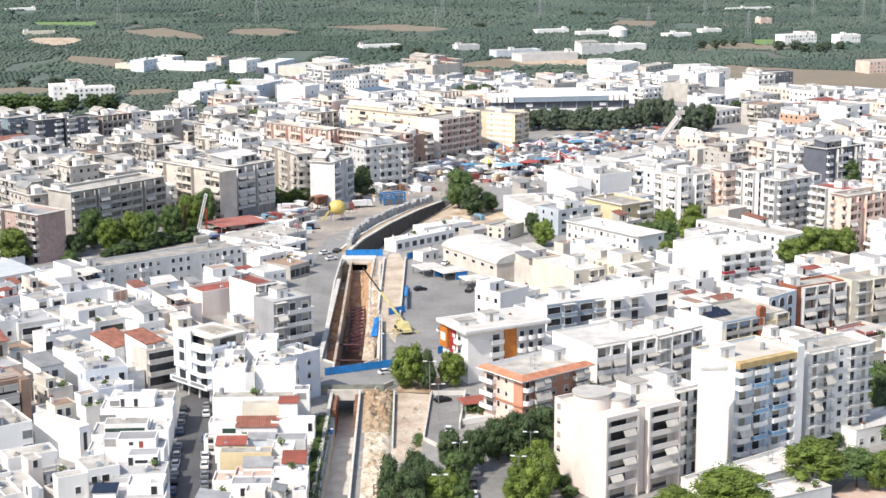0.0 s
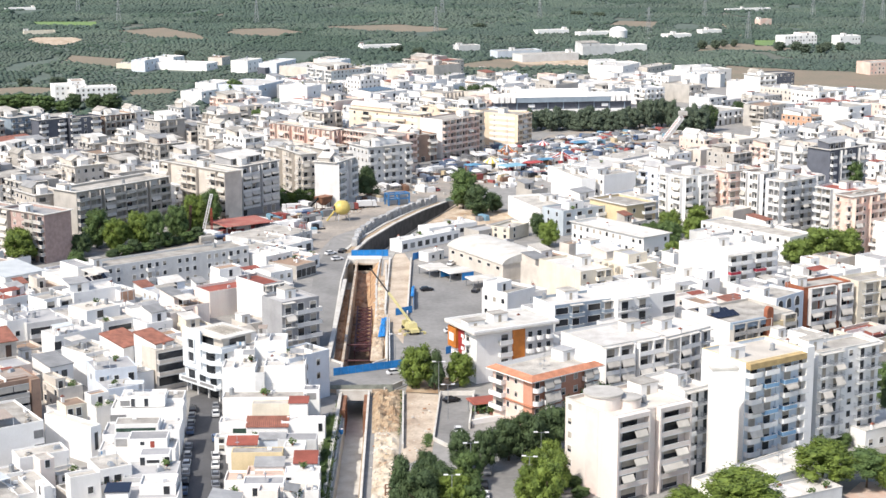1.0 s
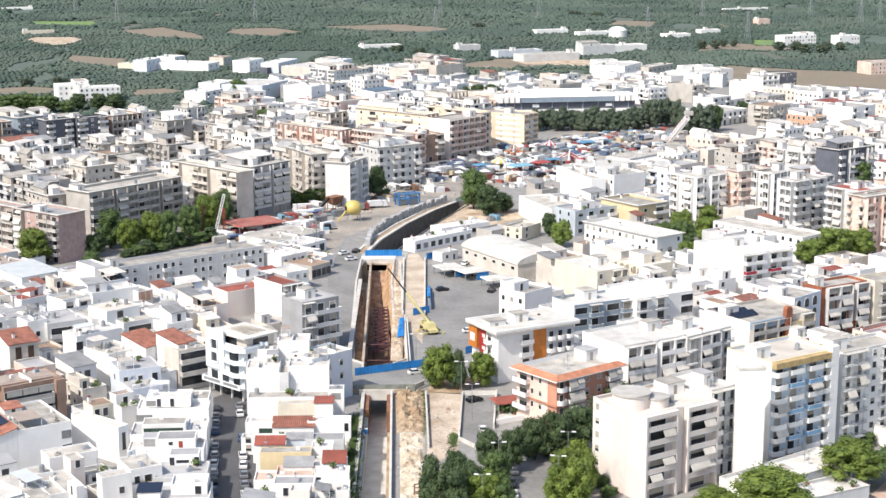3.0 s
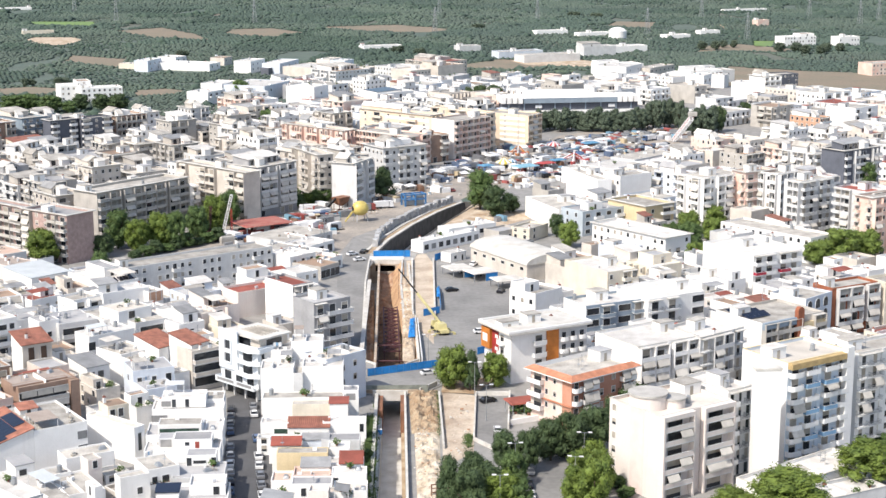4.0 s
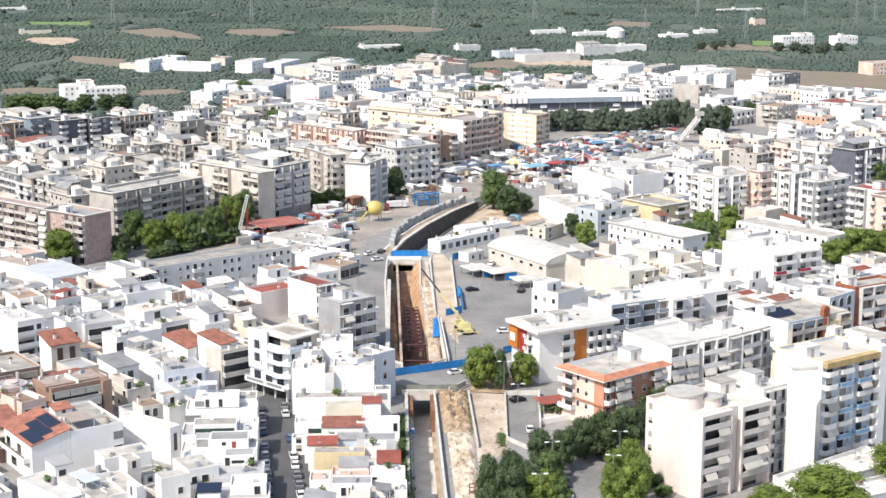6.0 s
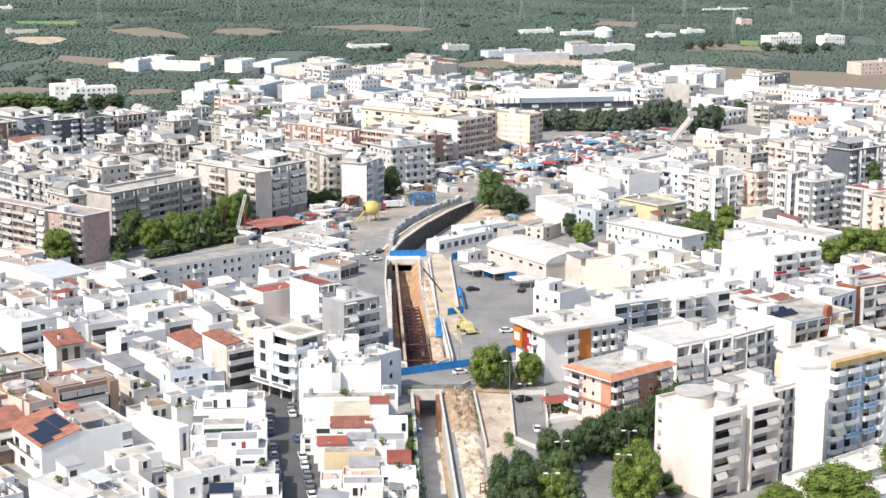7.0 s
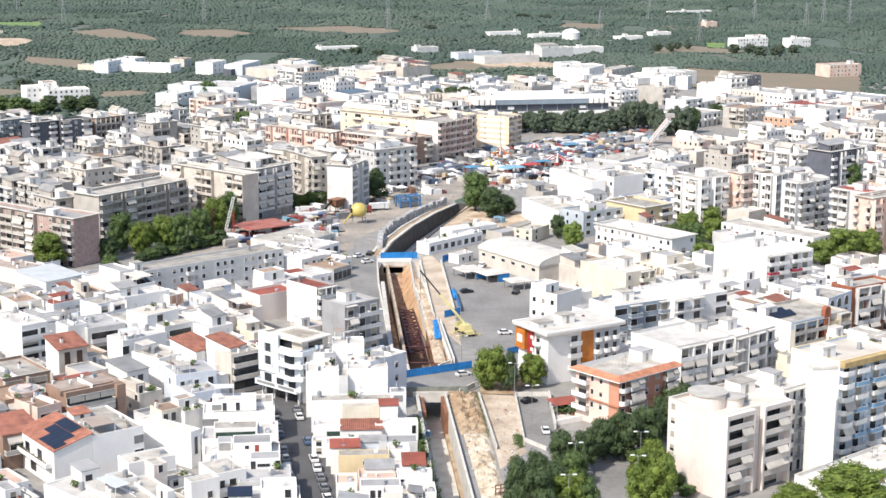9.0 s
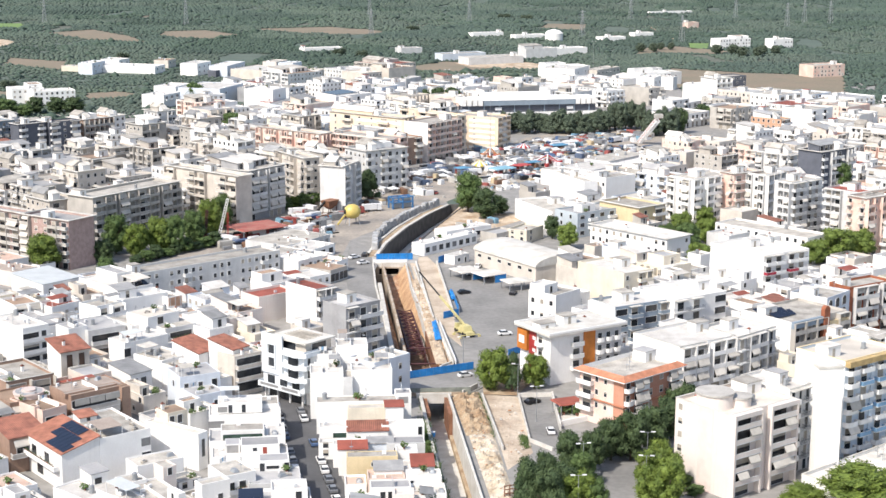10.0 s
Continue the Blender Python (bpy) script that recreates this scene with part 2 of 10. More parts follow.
# ---- mesh helpers ----
class Shape:
    """Collects boxes, prisms and loose faces into one mesh."""

    def __init__(self):
        self.v, self.f, self.m = [], [], []

    def add(self, verts, faces, mi=0):
        n = len(self.v)
        self.v += [tuple(p) for p in verts]
        self.f += [tuple(n + i for i in f) for f in faces]
        self.m += [mi] * len(faces)
        return self

    def box(self, x0, y0, z0, x1, y1, z1, mi=0):
        v = [(x, y, z) for z in (z0, z1) for x, y in ((x0, y0), (x1, y0), (x1, y1), (x0, y1))]
        return self.add(v, [(3, 2, 1, 0), (4, 5, 6, 7), (0, 1, 5, 4), (1, 2, 6, 5), (2, 3, 7, 6), (3, 0, 4, 7)], mi)

    def prism(self, ring, z0, z1, mi=0, top=None):
        """A ring of (x, y) from z0 to z1; top: a ring of its own for the upper end."""
        n = len(ring)
        v = [(x, y, z0) for x, y in ring] + [(x, y, z1) for x, y in (top or ring)]
        f = [tuple(range(n - 1, -1, -1)), tuple(range(n, 2 * n))]
        return self.add(v, f + [(k, (k + 1) % n, n + (k + 1) % n, n + k) for k in range(n)], mi)

    def tube(self, x, y, z0, z1, r0, r1=None, n=12, mi=0):
        r1 = r0 if r1 is None else r1
        a = [2 * math.pi * k / n for k in range(n)]
        return self.prism([(x + r0 * math.cos(t), y + r0 * math.sin(t)) for t in a], z0, z1, mi, [(x + r1 * math.cos(t), y + r1 * math.sin(t)) for t in a])

    def beam(self, p, q, r, mi=0, n=4):
        p, q = Vector(p), Vector(q)
        turn = (q - p).to_track_quat("Z", "Y").to_matrix()
        ring = [turn @ Vector((r * math.cos(2 * math.pi * (k + 0.5) / n), r * math.sin(2 * math.pi * (k + 0.5) / n), 0)) for k in range(n)]
        v = [p + w for w in ring] + [q + w for w in ring]
        f = [tuple(range(n - 1, -1, -1)), tuple(range(n, 2 * n))]
        return self.add(v, f + [(k, (k + 1) % n, n + (k + 1) % n, n + k) for k in range(n)], mi)

    def mesh(self, name, *mats, smooth=False):
        me = bpy.data.meshes.new(name)
        me.from_pydata(self.v, [], self.f)
        for m in mats:
            me.materials.append(m)
        if len(mats) > 1:
            me.polygons.foreach_set("material_index", self.m)
        if smooth:
            me.polygons.foreach_set("use_smooth", [True] * len(self.f))
        return me


def part(name, mesh, parent, m=None, label=""):
    ob = new(name, mesh)
    ob.parent = parent
    if m is not None:
        ob.matrix_basis = m
    if label:
        ob["label"] = label
    return ob


def thing(name, m, label, category, group="", kind=""):
    ob = new(name)
    ob.matrix_basis = m
    return tagged(ob, label, category, group, kind)


def structure(name, shape, mats, label="", m=None):
    ob = new(name, shape.mesh(name, *mats))
    if m is not None:
        ob.matrix_basis = m
    return tagged(ob, label, name.replace("_", " "), kind="structure")


CACHE = {}


def cached(key, make):
    if key not in CACHE:
        CACHE[key] = make()
    return CACHE[key]


# ---- ground with the railway cutting ----
# Rows along the cutting: y, its left edge, its right edge, its floor.
CUT = [(150, -4.8, 3.2, -6.2), (312, -10.2, -1.9, -6.2), (384, -11.8, -4.1, -6.3), (405, -13.0, -4.2, -7.0), (412, -13.3, -4.4, -8.0), (416, -17.0, -1.2, -8.0), (455, -18.6, -2.8, -8.0),
       (459, -18.7, -6.0, -8.0), (508, -20.4, -8.3, -8.0), (540, -20.6, -8.6, -7.8), (552, -18.6, -8.6, -7.0), (575, -14.5, -3.2, -7.0), (605, -6.0, 5.5, -6.5), (632, 4.0, 14.0, -5.5), (652, 13.5, 20.5, -4.5)]
FAR = 4900


def ground():
    s = Shape()
    ys = [-1500] + [r[0] for r in CUT] + [653, 900, 2000, FAR]
    xs = [CUT[0][1:3]] + [r[1:3] for r in CUT] + [(17, 17)] * 4
    for k in range(len(ys) - 1):
        y0, y1, (a0, b0), (a1, b1) = ys[k], ys[k + 1], xs[k], xs[k + 1]
        if k == 0:
            s.add([(-FAR, y0, 0), (FAR, y0, 0), (FAR, y1, 0), (b1, y1, 0), (a1, y1, 0), (-FAR, y1, 0)], [(0, 1, 2, 3, 4, 5)])
            continue
        for (p0, p1, far) in ((a0, a1, -FAR), (b0, b1, FAR)):
            v = [(far, y0, 0), (p0, y0, 0), (p1, y1, 0), (far, y1, 0)]
            s.add(v, [(0, 1, 2, 3) if far < 0 else (3, 2, 1, 0)])
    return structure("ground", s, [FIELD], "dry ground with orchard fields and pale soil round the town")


ground()


def sheet(name, pts, mat, z, label, thick=0.3):
    """A flat slab whose top lies at z."""
    s = Shape().prism(pts, z - thick, z)
    return structure(name, s, [mat], label)


# the made ground of the town, on both sides of the cutting
TOWN_Z = 0.03
left = [(r[1] - 0.01, r[0]) for r in CUT]
right = [(r[2] + 0.01, r[0]) for r in CUT]
sheet("pavement_1", [(-420, 150)] + [left[0]] + left[1:] + [(10, 700), (-60, 1010), (-420, 880)], PAVING, TOWN_Z, "pale worn paving and yards between the houses", 0.02)
sheet("pavement_2", [right[0], (420, 150), (420, 1120), (60, 1180), (-58, 1009), (11, 701)] + right[::-1][:-1], PAVING, TOWN_Z, "pale worn paving and yards between the houses", 0.02)


# ---- buildings ----
def window_mesh(w, h, shut):
    """One piece: a frame standing proud of the wall, the pane let into it, and the roller shutter drawn down part of the way."""
    def make():
        s, t = Shape(), 0.08
        out = [(-w / 2 - t, -t), (w / 2 + t, -t), (w / 2 + t, h + t), (-w / 2 - t, h + t)]
        k = h * (1 - shut) if shut < 1 else 0.02
        inn = [(-w / 2, 0), (w / 2, 0), (w / 2, k), (w / 2, h), (-w / 2, h), (-w / 2, k)]
        v = [(x, 0.0, z) for x, z in out] + [(x, -0.09, z) for x, z in out] + [(x, -0.09, z) for x, z in inn] + [(x, -0.03, z) for x, z in inn]
        s.add(v, [(0, 1, 5, 4), (1, 2, 6, 5), (2, 3, 7, 6), (3, 0, 4, 7), (4, 5, 9, 8), (5, 6, 11, 10, 9), (6, 7, 12, 11), (7, 4, 8, 13, 12),
                  (8, 9, 15, 14), (9, 10, 16, 15), (10, 11, 17, 16), (11, 12, 18, 17), (12, 13, 19, 18), (13, 8, 14, 19)], 0)
        n = len(s.f)
        s.f += [(14, 15, 16, 19), (19, 16, 17, 18)]
        s.m += [1, 2 if shut else 1]
        return s.mesh("window", PALE, PLAIN_GLASS, SHUTTER)
    return cached(("win", w, h, shut), make)


def balcony_mesh(w, depth, rail):
    """A slab, a solid parapet on three sides and a thin coping."""
    def make():
        s = Shape()
        s.box(-w / 2, -depth, -0.18, w / 2, 0, 0, 0)
        u = lambda e, t: [(-w / 2 - e, 0), (-w / 2 - e, -depth - e), (w / 2 + e, -depth - e), (w / 2 + e, 0), (w / 2 - t, 0), (w / 2 - t, -depth + t), (-w / 2 + t, -depth + t), (-w / 2 + t, 0)]
        s.prism(u(0, 0.08), 0.0, 0.92, 1).prism(u(0.02, 0.1), 0.92, 0.98, 0)
        return s.mesh("balcony", RAILS[rail][0], RAILS[rail][1])
    return cached(("bal", w, depth, rail), make)


RAILS = {"plain": (PALE, WALL["white"]), "grey": (PALE, WALL["lgrey"]), "blue": (PALE, RAIL_BLUE), "red": (PALE, RAIL_RED),
         "cream": (PALE, WALL["cream"]), "salmon": (PALE, WALL["salmon"]), "bluew": (PALE, WALL["bluew"]), "ochre": (PALE, WALL["ochre"]), "pink": (PALE, WALL["pink"]), "bluegrey": (PALE, WALL["bluegrey"]), "stone": (PALE, WALL["stone"]), "sand": (PALE, WALL["sand"])}


def awning_mesh(w, drop):
    def make():
        s = Shape()
        s.add([(-w / 2, 0, 0), (w / 2, 0, 0), (w / 2, -0.75, -drop), (-w / 2, -0.75, -drop), (-w / 2, 0, 0.05), (w / 2, 0, 0.05), (w / 2, -0.77, -drop + 0.05), (-w / 2, -0.77, -drop + 0.05)],
              [(3, 2, 1, 0), (4, 5, 6, 7), (2, 3, 7, 6), (0, 4, 7, 3), (1, 2, 6, 5)])
        s.box(-w / 2, -0.78, -drop - 0.25, w / 2, -0.74, -drop, 0)
        return s.mesh("awning", AWNING)
    return cached(("awn", w, drop), make)


def hut_mesh(w, d, h, roof="conc"):
    def make():
        s = Shape().box(0, 0, 0, w, d, h, 0).box(-0.15, -0.15, h, w + 0.15, d + 0.15, h + 0.18, 1)
        s.box(w * 0.35, -0.04, 0.05, w * 0.35 + 0.9, 0.0, 2.0, 2)
        return s.mesh("stair_hut", WALL["white"], ROOF[roof], SHUTTER)
    return cached(("hut", w, d, h, roof), make)


def chimney_mesh():
    return cached("chim", lambda: Shape().box(-0.3, -0.3, 0, 0.3, 0.3, 1.3, 0).box(-0.4, -0.4, 1.3, 0.4, 0.4, 1.45, 1).box(-0.2, -0.2, 1.45, 0.2, 0.2, 1.7, 1).mesh("chimney", WALL["white"], ROOF["tile"]))


def tank_mesh():
    return cached("tank", lambda: Shape().tube(0, 0, 0.3, 1.5, 0.55, n=14).tube(0, 0, 1.5, 1.75, 0.55, 0.15, n=14).box(-0.5, -0.5, 0, 0.5, 0.5, 0.3).mesh("water_tank", STEEL))


def antenna_mesh():
    def make():
        s = Shape().beam((0, 0, 0), (0, 0, 3.2), 0.04)
        for k in range(5):
            s.beam((-0.5, 0, 2.4 + 0.18 * k), (0.5, 0, 2.4 + 0.18 * k), 0.02)
        s.tube(0.3, 0, 1.4, 1.5, 0.1, 0.45, n=12)
        return s.mesh("antenna", STEEL)
    return cached("ant", make)


def cooler_mesh():
    return cached("ac", lambda: Shape().box(-0.45, -0.2, 0.1, 0.45, 0.2, 0.75).box(-0.4, -0.15, 0, -0.3, 0.15, 0.1).box(0.3, -0.15, 0, 0.4, 0.15, 0.1).mesh("air_conditioner", PALE))


def panel_mesh(n):
    def make():
        s = Shape()
        for k in range(n):
            x = 1.7 * k
            s.add([(x, 0, 0.35), (x + 1.6, 0, 0.35), (x + 1.6, 2.6, 1.25), (x, 2.6, 1.25), (x, 0, 0.3), (x + 1.6, 0, 0.3), (x + 1.6, 2.6, 1.2), (x, 2.6, 1.2)],
                  [(0, 1, 2, 3), (7, 6, 5, 4), (0, 4, 5, 1), (1, 5, 6, 2), (2, 6, 7, 3), (3, 7, 4, 0)], 0)
            s.beam((x + 0.1, 2.5, 0), (x + 0.1, 2.5, 1.2), 0.04, 1).beam((x + 0.1, 0.1, 0), (x + 0.1, 0.1, 0.32), 0.04, 1)
        return s.mesh("solar_panel", PV, STEEL)
    return cached(("pv", n), make)


def loggia_mesh(w, fh, depth, rail):
    """A balcony closed in at both ends by walls of full height."""
    def make():
        s = Shape().box(-w / 2, -depth, -0.18, w / 2, 0, 0, 0)
        s.box(-w / 2 + 0.22, -depth, 0.0, w / 2 - 0.22, -depth + 0.09, 0.95, 1)
        for a, b in ((-w / 2, -w / 2 + 0.22), (w / 2 - 0.22, w / 2)):
            s.box(a, -depth, 0.0, b, 0, fh - 0.2, 0)
        return s.mesh("loggia", RAILS[rail][1], RAILS[rail][1])
    return cached(("log", w, fh, depth, rail), make)


def railing_mesh(w, depth):
    """A balcony slab with a bar railing."""
    def make():
        s = Shape().box(-w / 2, -depth, -0.18, w / 2, 0, 0, 0)
        for a, b, c, e in ((-w / 2, -depth, w / 2, -depth), (-w / 2, -depth, -w / 2, 0), (w / 2, -depth, w / 2, 0)):
            s.box(a - 0.03, b - 0.03, 0.92, c + 0.03, e + 0.03, 0.98, 1)
            s.box(a - 0.02, b - 0.02, 0.1, c + 0.02, e + 0.02, 0.14, 1)
            n = max(2, int((abs(c - a) + abs(e - b)) / 0.3))
            for k in range(n + 1):
                x, y = a + (c - a) * k / n, b + (e - b) * k / n
                s.box(x - 0.02, y - 0.02, 0.0, x + 0.02, y + 0.02, 0.92, 1)
        return s.mesh("balcony", PALE, STEEL)
    return cached(("bars", w, depth), make)


def round_balcony_mesh(w, depth, rail):
    """A balcony whose ends are rounded off."""
    def make():
        out = [(-w / 2, 0.0)] + [(-w / 2 + 0.9 - 0.9 * math.cos(t * math.pi / 8), -depth + 0.9 - 0.9 * math.sin(t * math.pi / 8)) for t in range(5)]
        out += [(-x, y) for x, y in out[::-1]]
        s = Shape().prism(out, -0.18, 0.0, 0)
        s.prism(out + [(x * 0.95, y * 0.92) for x, y in out[::-1]], 0.0, 1.0, 1)
        return s.mesh("balcony", PALE, RAILS[rail][1])
    return cached(("rbal", w, depth, rail), make)


def arch_mesh(w, h):
    def make():
        def ring(e, y):
            a = [math.pi * k / 8 for k in range(9)]
            return [(-w / 2 - e, y, -e)] + [(w / 2 + e, y, -e)] + [((w / 2 + e) * math.cos(t), y, h - w / 2 + (w / 2 + e) * math.sin(t)) for t in a]
        s, o = Shape(), ring(0.12, -0.1)
        n = len(o)
        s.add(o + ring(0, -0.1) + ring(0, -0.03) + ring(0.12, 0), [(k, (k + 1) % n, n + (k + 1) % n, n + k) for k in range(n)] + [(n + k, n + (k + 1) % n, 2 * n + (k + 1) % n, 2 * n + k) for k in range(n)]
              + [(3 * n + k, 3 * n + (k + 1) % n, (k + 1) % n, k) for k in range(n)], 0)
        s.f.append(tuple(range(2 * n, 3 * n)))
        s.m.append(1)
        return s.mesh("arched_window", PALE, PLAIN_GLASS)
    return cached(("arch", w, h), make)


def plant_mesh(k):
    def make():
        rnd, s = random.Random(k), Shape().tube(0, 0, 0, 0.4, 0.2, 0.28, n=8, mi=1)
        for _ in range(60):
            c = Vector((rnd.gauss(0, 0.4), rnd.gauss(0, 0.4), 0.9 + rnd.gauss(0, 0.35)))
            a, b = Vector((rnd.uniform(-1, 1), rnd.uniform(-1, 1), rnd.uniform(-1, 1))) * 0.22, Vector((rnd.uniform(-1, 1), rnd.uniform(-1, 1), rnd.uniform(-0.5, 0.5))) * 0.22
            s.add([c - a - b, c + a - b, c + a + b, c - a + b], [(0, 1, 2, 3)], 0)
        return s.mesh("potted_plant", LEAF["mid"], ROOF["tile"])
    return cached(("plant", k), make)


def wedge(s, x0, y0, x1, y1, z0, low, high, mi=0, mroof=1, e=0.25):
    """Walls under a single-slope roof that rises along y."""
    s.add([(x0, y0, z0), (x1, y0, z0), (x1, y1, z0), (x0, y1, z0), (x0, y0, z0 + low), (x1, y0, z0 + low), (x1, y1, z0 + high), (x0, y1, z0 + high)],
          [(0, 1, 5, 4), (1, 2, 6, 5), (2, 3, 7, 6), (3, 0, 4, 7)], mi)
    k = (high - low) / (y1 - y0)
    top = [(x0 - e, y0 - e, z0 + low - k * e), (x1 + e, y0 - e, z0 + low - k * e), (x1 + e, y1 + e, z0 + high + k * e), (x0 - e, y1 + e, z0 + high + k * e)]
    s.add([(x, y, z + 0.02) for x, y, z in top] + [(x, y, z + 0.2) for x, y, z in top],
          [(3, 2, 1, 0), (4, 5, 6, 7), (0, 1, 5, 4), (1, 2, 6, 5), (2, 3, 7, 6), (3, 0, 4, 7)], mroof)
    return s


def hoop(s, x0, y0, x1, y1, t, z0, z1, mi=0):
    """A closed rectangular ring t wide, from z0 to z1."""
    q = lambda e, z: [(x0 + e, y0 + e, z), (x1 - e, y0 + e, z), (x1 - e, y1 - e, z), (x0 + e, y1 - e, z)]
    n = [(k, (k + 1) % 4) for k in range(4)]
    s.add(q(0, z0) + q(0, z1) + q(t, z1) + q(t, z0), [(a + o, b + o, b + (o + 4) % 16, a + (o + 4) % 16) for o in (0, 4, 8, 12) for a, b in n], mi)
    return s


FACE_R = Matrix.Identity(4)
FACE_L = pose(0, 0, 0, 0, 0, -90)
NEAR = 405.0
FOOT = []
WORDS = {"lgrey": "pale grey", "bluew": "pale blue", "bluegrey": "blue-grey", "pinkgrey": "pinkish grey", "brickpink": "pink brick", "dark": "dark grey",
         "sky": "sky-blue", "blueg": "muted blue", "brickpale": "orange brick", "brick": "red brick", "ochre": "apricot", "stone": "stone-grey", "sand": "pale sand-coloured"}
# Bays along a front: B balcony, L closed-in loggia, A loggia with its awning down, R rounded balcony, T balcony with a bar railing, C ribbon balcony with glass behind, W window, H tall arched window, S plain wall, N narrow pier, V shuttered band, G glazed band.
TALL = ("BWB", "LBL", "BSLB", "LLS", "AWL", "BBN", "LWL", "BNL", "RSR", "AAN")
SMALL = ("LW", "LS", "WLS", "WL", "LA", "LB", "WSB", "AL")
RAIL_OF = {"lgrey": "grey", "grey": "grey", "bluegrey": "bluegrey", "bluew": "bluew", "sky": "plain", "salmon": "salmon", "cream": "cream", "ochre": "ochre", "pinkgrey": "salmon", "stone": "stone", "sand": "sand",
           "brown": "stone", "brick": "grey", "brickpink": "stone", "dark": "grey", "orange": "salmon", "pink": "pink"}


DISTANT, DISTANT_MATS = Shape(), []
plain_part = part


def append_mesh(s, me, m, base):
    """Adds a ready mesh to a Shape, with its material slots shifted."""
    n = len(s.v)
    s.v += [tuple(m @ v.co) for v in me.vertices]
    for p in me.polygons:
        s.f.append(tuple(n + i for i in p.vertices))
        s.m.append(base + p.material_index)


def building(x, y, rot, w, d, h, floors, wall="white", right="bal", left="win", roof="conc", extra="", z0=0.0, name="apartment_building", joined=False):
    """A block whose nearest corner stands at x, y; its right front runs w metres along rot, its left front d metres at right angles."""
    rnd = random.Random(int(x * 7 + y * 13))
    word = WORDS.get(wall, wall)
    roofword = {"tile": "terracotta tiled", "red": "red painted"}.get(roof, "flat")
    place = pose(x, y, z0, 0, 0, rot)
    far = y > NEAR or joined
    low = name in ("house", "townhouse", "small_house")
    root = None if joined else thing(name, place, f"{word} plastered {name.replace('_', ' ')} of {floors} storeys with {roofword} roof", "building" if h > 11 else "house")
    u = Vector((math.cos(radians(rot)), math.sin(radians(rot)), 0))
    v = Vector((-u.y, u.x, 0))
    FOOT.append((Vector((x, y, 0)), u, v, w, d))

    def part(label, me, root, m=None):
        if not joined:
            return plain_part(label, me, root, m)
        slots = []
        for mm in me.materials:
            if mm.name not in DISTANT_MATS:
                DISTANT_MATS.append(mm.name)
            slots.append(DISTANT_MATS.index(mm.name))
        m, n = place @ (m or Matrix.Identity(4)), len(DISTANT.v)
        DISTANT.v += [tuple(m @ vv.co) for vv in me.vertices]
        for p in me.polygons:
            DISTANT.f.append(tuple(n + i for i in p.vertices))
            DISTANT.m.append(slots[p.material_index])
        return {}

    par = 0.8 if roof != "tile" else 0.0
    s, t = Shape(), 0.22
    ring = lambda e, z: [(e, e, z), (w - e, e, z), (w - e, d - e, z), (e, d - e, z)]
    sides = lambda i, j: [(i + k, i + (k + 1) % 4, j + (k + 1) % 4, j + k) for k in range(4)]
    r = Shape()
    if roof == "tile":
        # one slope, low at the right front
        rise = d * rnd.uniform(0.14, 0.24)
        wedge(s, 0, 0, w, d, 0, h, h + rise, 0, 0)
        s.f, s.m, s.v = s.f[:4], s.m[:4], s.v[:8]
        s.f.append((3, 2, 1, 0))
        k, e = rise / d, 0.45
        top = [(-e, -e, h - k * e), (w + e, -e, h - k * e), (w + e, d + e, h + rise + k * e), (-e, d + e, h + rise + k * e)]
        r.add([(a, b, c + 0.01) for a, b, c in top] + [(a, b, c + 0.2) for a, b, c in top], [(3, 2, 1, 0), (4, 5, 6, 7), (0, 1, 5, 4), (1, 2, 6, 5), (2, 3, 7, 6), (3, 0, 4, 7)])
        # rounded cover tiles in rows down the slope
        n = int((w + 2 * e) / 0.5)
        ribs = Shape()
        if not far:
            for q in range(n):
                a = -e + 0.5 * q + 0.12
                ribs.add([(a, -e, h - k * e + 0.2), (a + 0.26, -e, h - k * e + 0.2), (a + 0.13, -e, h - k * e + 0.31), (a, d + e, h + rise + k * e + 0.2), (a + 0.26, d + e, h + rise + k * e + 0.2), (a + 0.13, d + e, h + rise + k * e + 0.31)],
                      [(0, 1, 2), (3, 5, 4), (0, 2, 5, 3), (2, 1, 4, 5)])
    else:
        s.add(ring(0, 0) + ring(0, h) + ring(t, h) + ring(t, h - par), sides(0, 4) + sides(4, 8) + sides(8, 12) + [(12, 13, 14, 15), (3, 2, 1, 0)])
        r.box(0.22, 0.22, h - par + 0.004, w - 0.22, d - 0.22, h - par + 0.1)
        if "eaves" in extra:
            # a broad tiled skirt that slopes outwards
            o, i = 1.3, 0.5
            a = [(-o, -o, h - 0.55), (w + o, -o, h - 0.55), (w + o, d + o, h - 0.55), (-o, d + o, h - 0.55), (i, i, h + 0.45), (w - i, i, h + 0.45), (w - i, d - i, h + 0.45), (i, d - i, h + 0.45)]
            r.add(a, sides(0, 4), 1)
            r.add([(p, q, c - 0.22) for p, q, c in a], [f[::-1] for f in sides(0, 4)], 2)
            r.add(a[:4] + [(p, q, c - 0.22) for p, q, c in a[:4]], [f[::-1] for f in sides(0, 4)], 2)
            r.add(a[4:] + [(p, q, h - par + 0.1) for p, q, c in a[4:]], sides(0, 4), 2)
    part("wall", s.mesh("wall", WALL[wall]), root)
    terrace = []
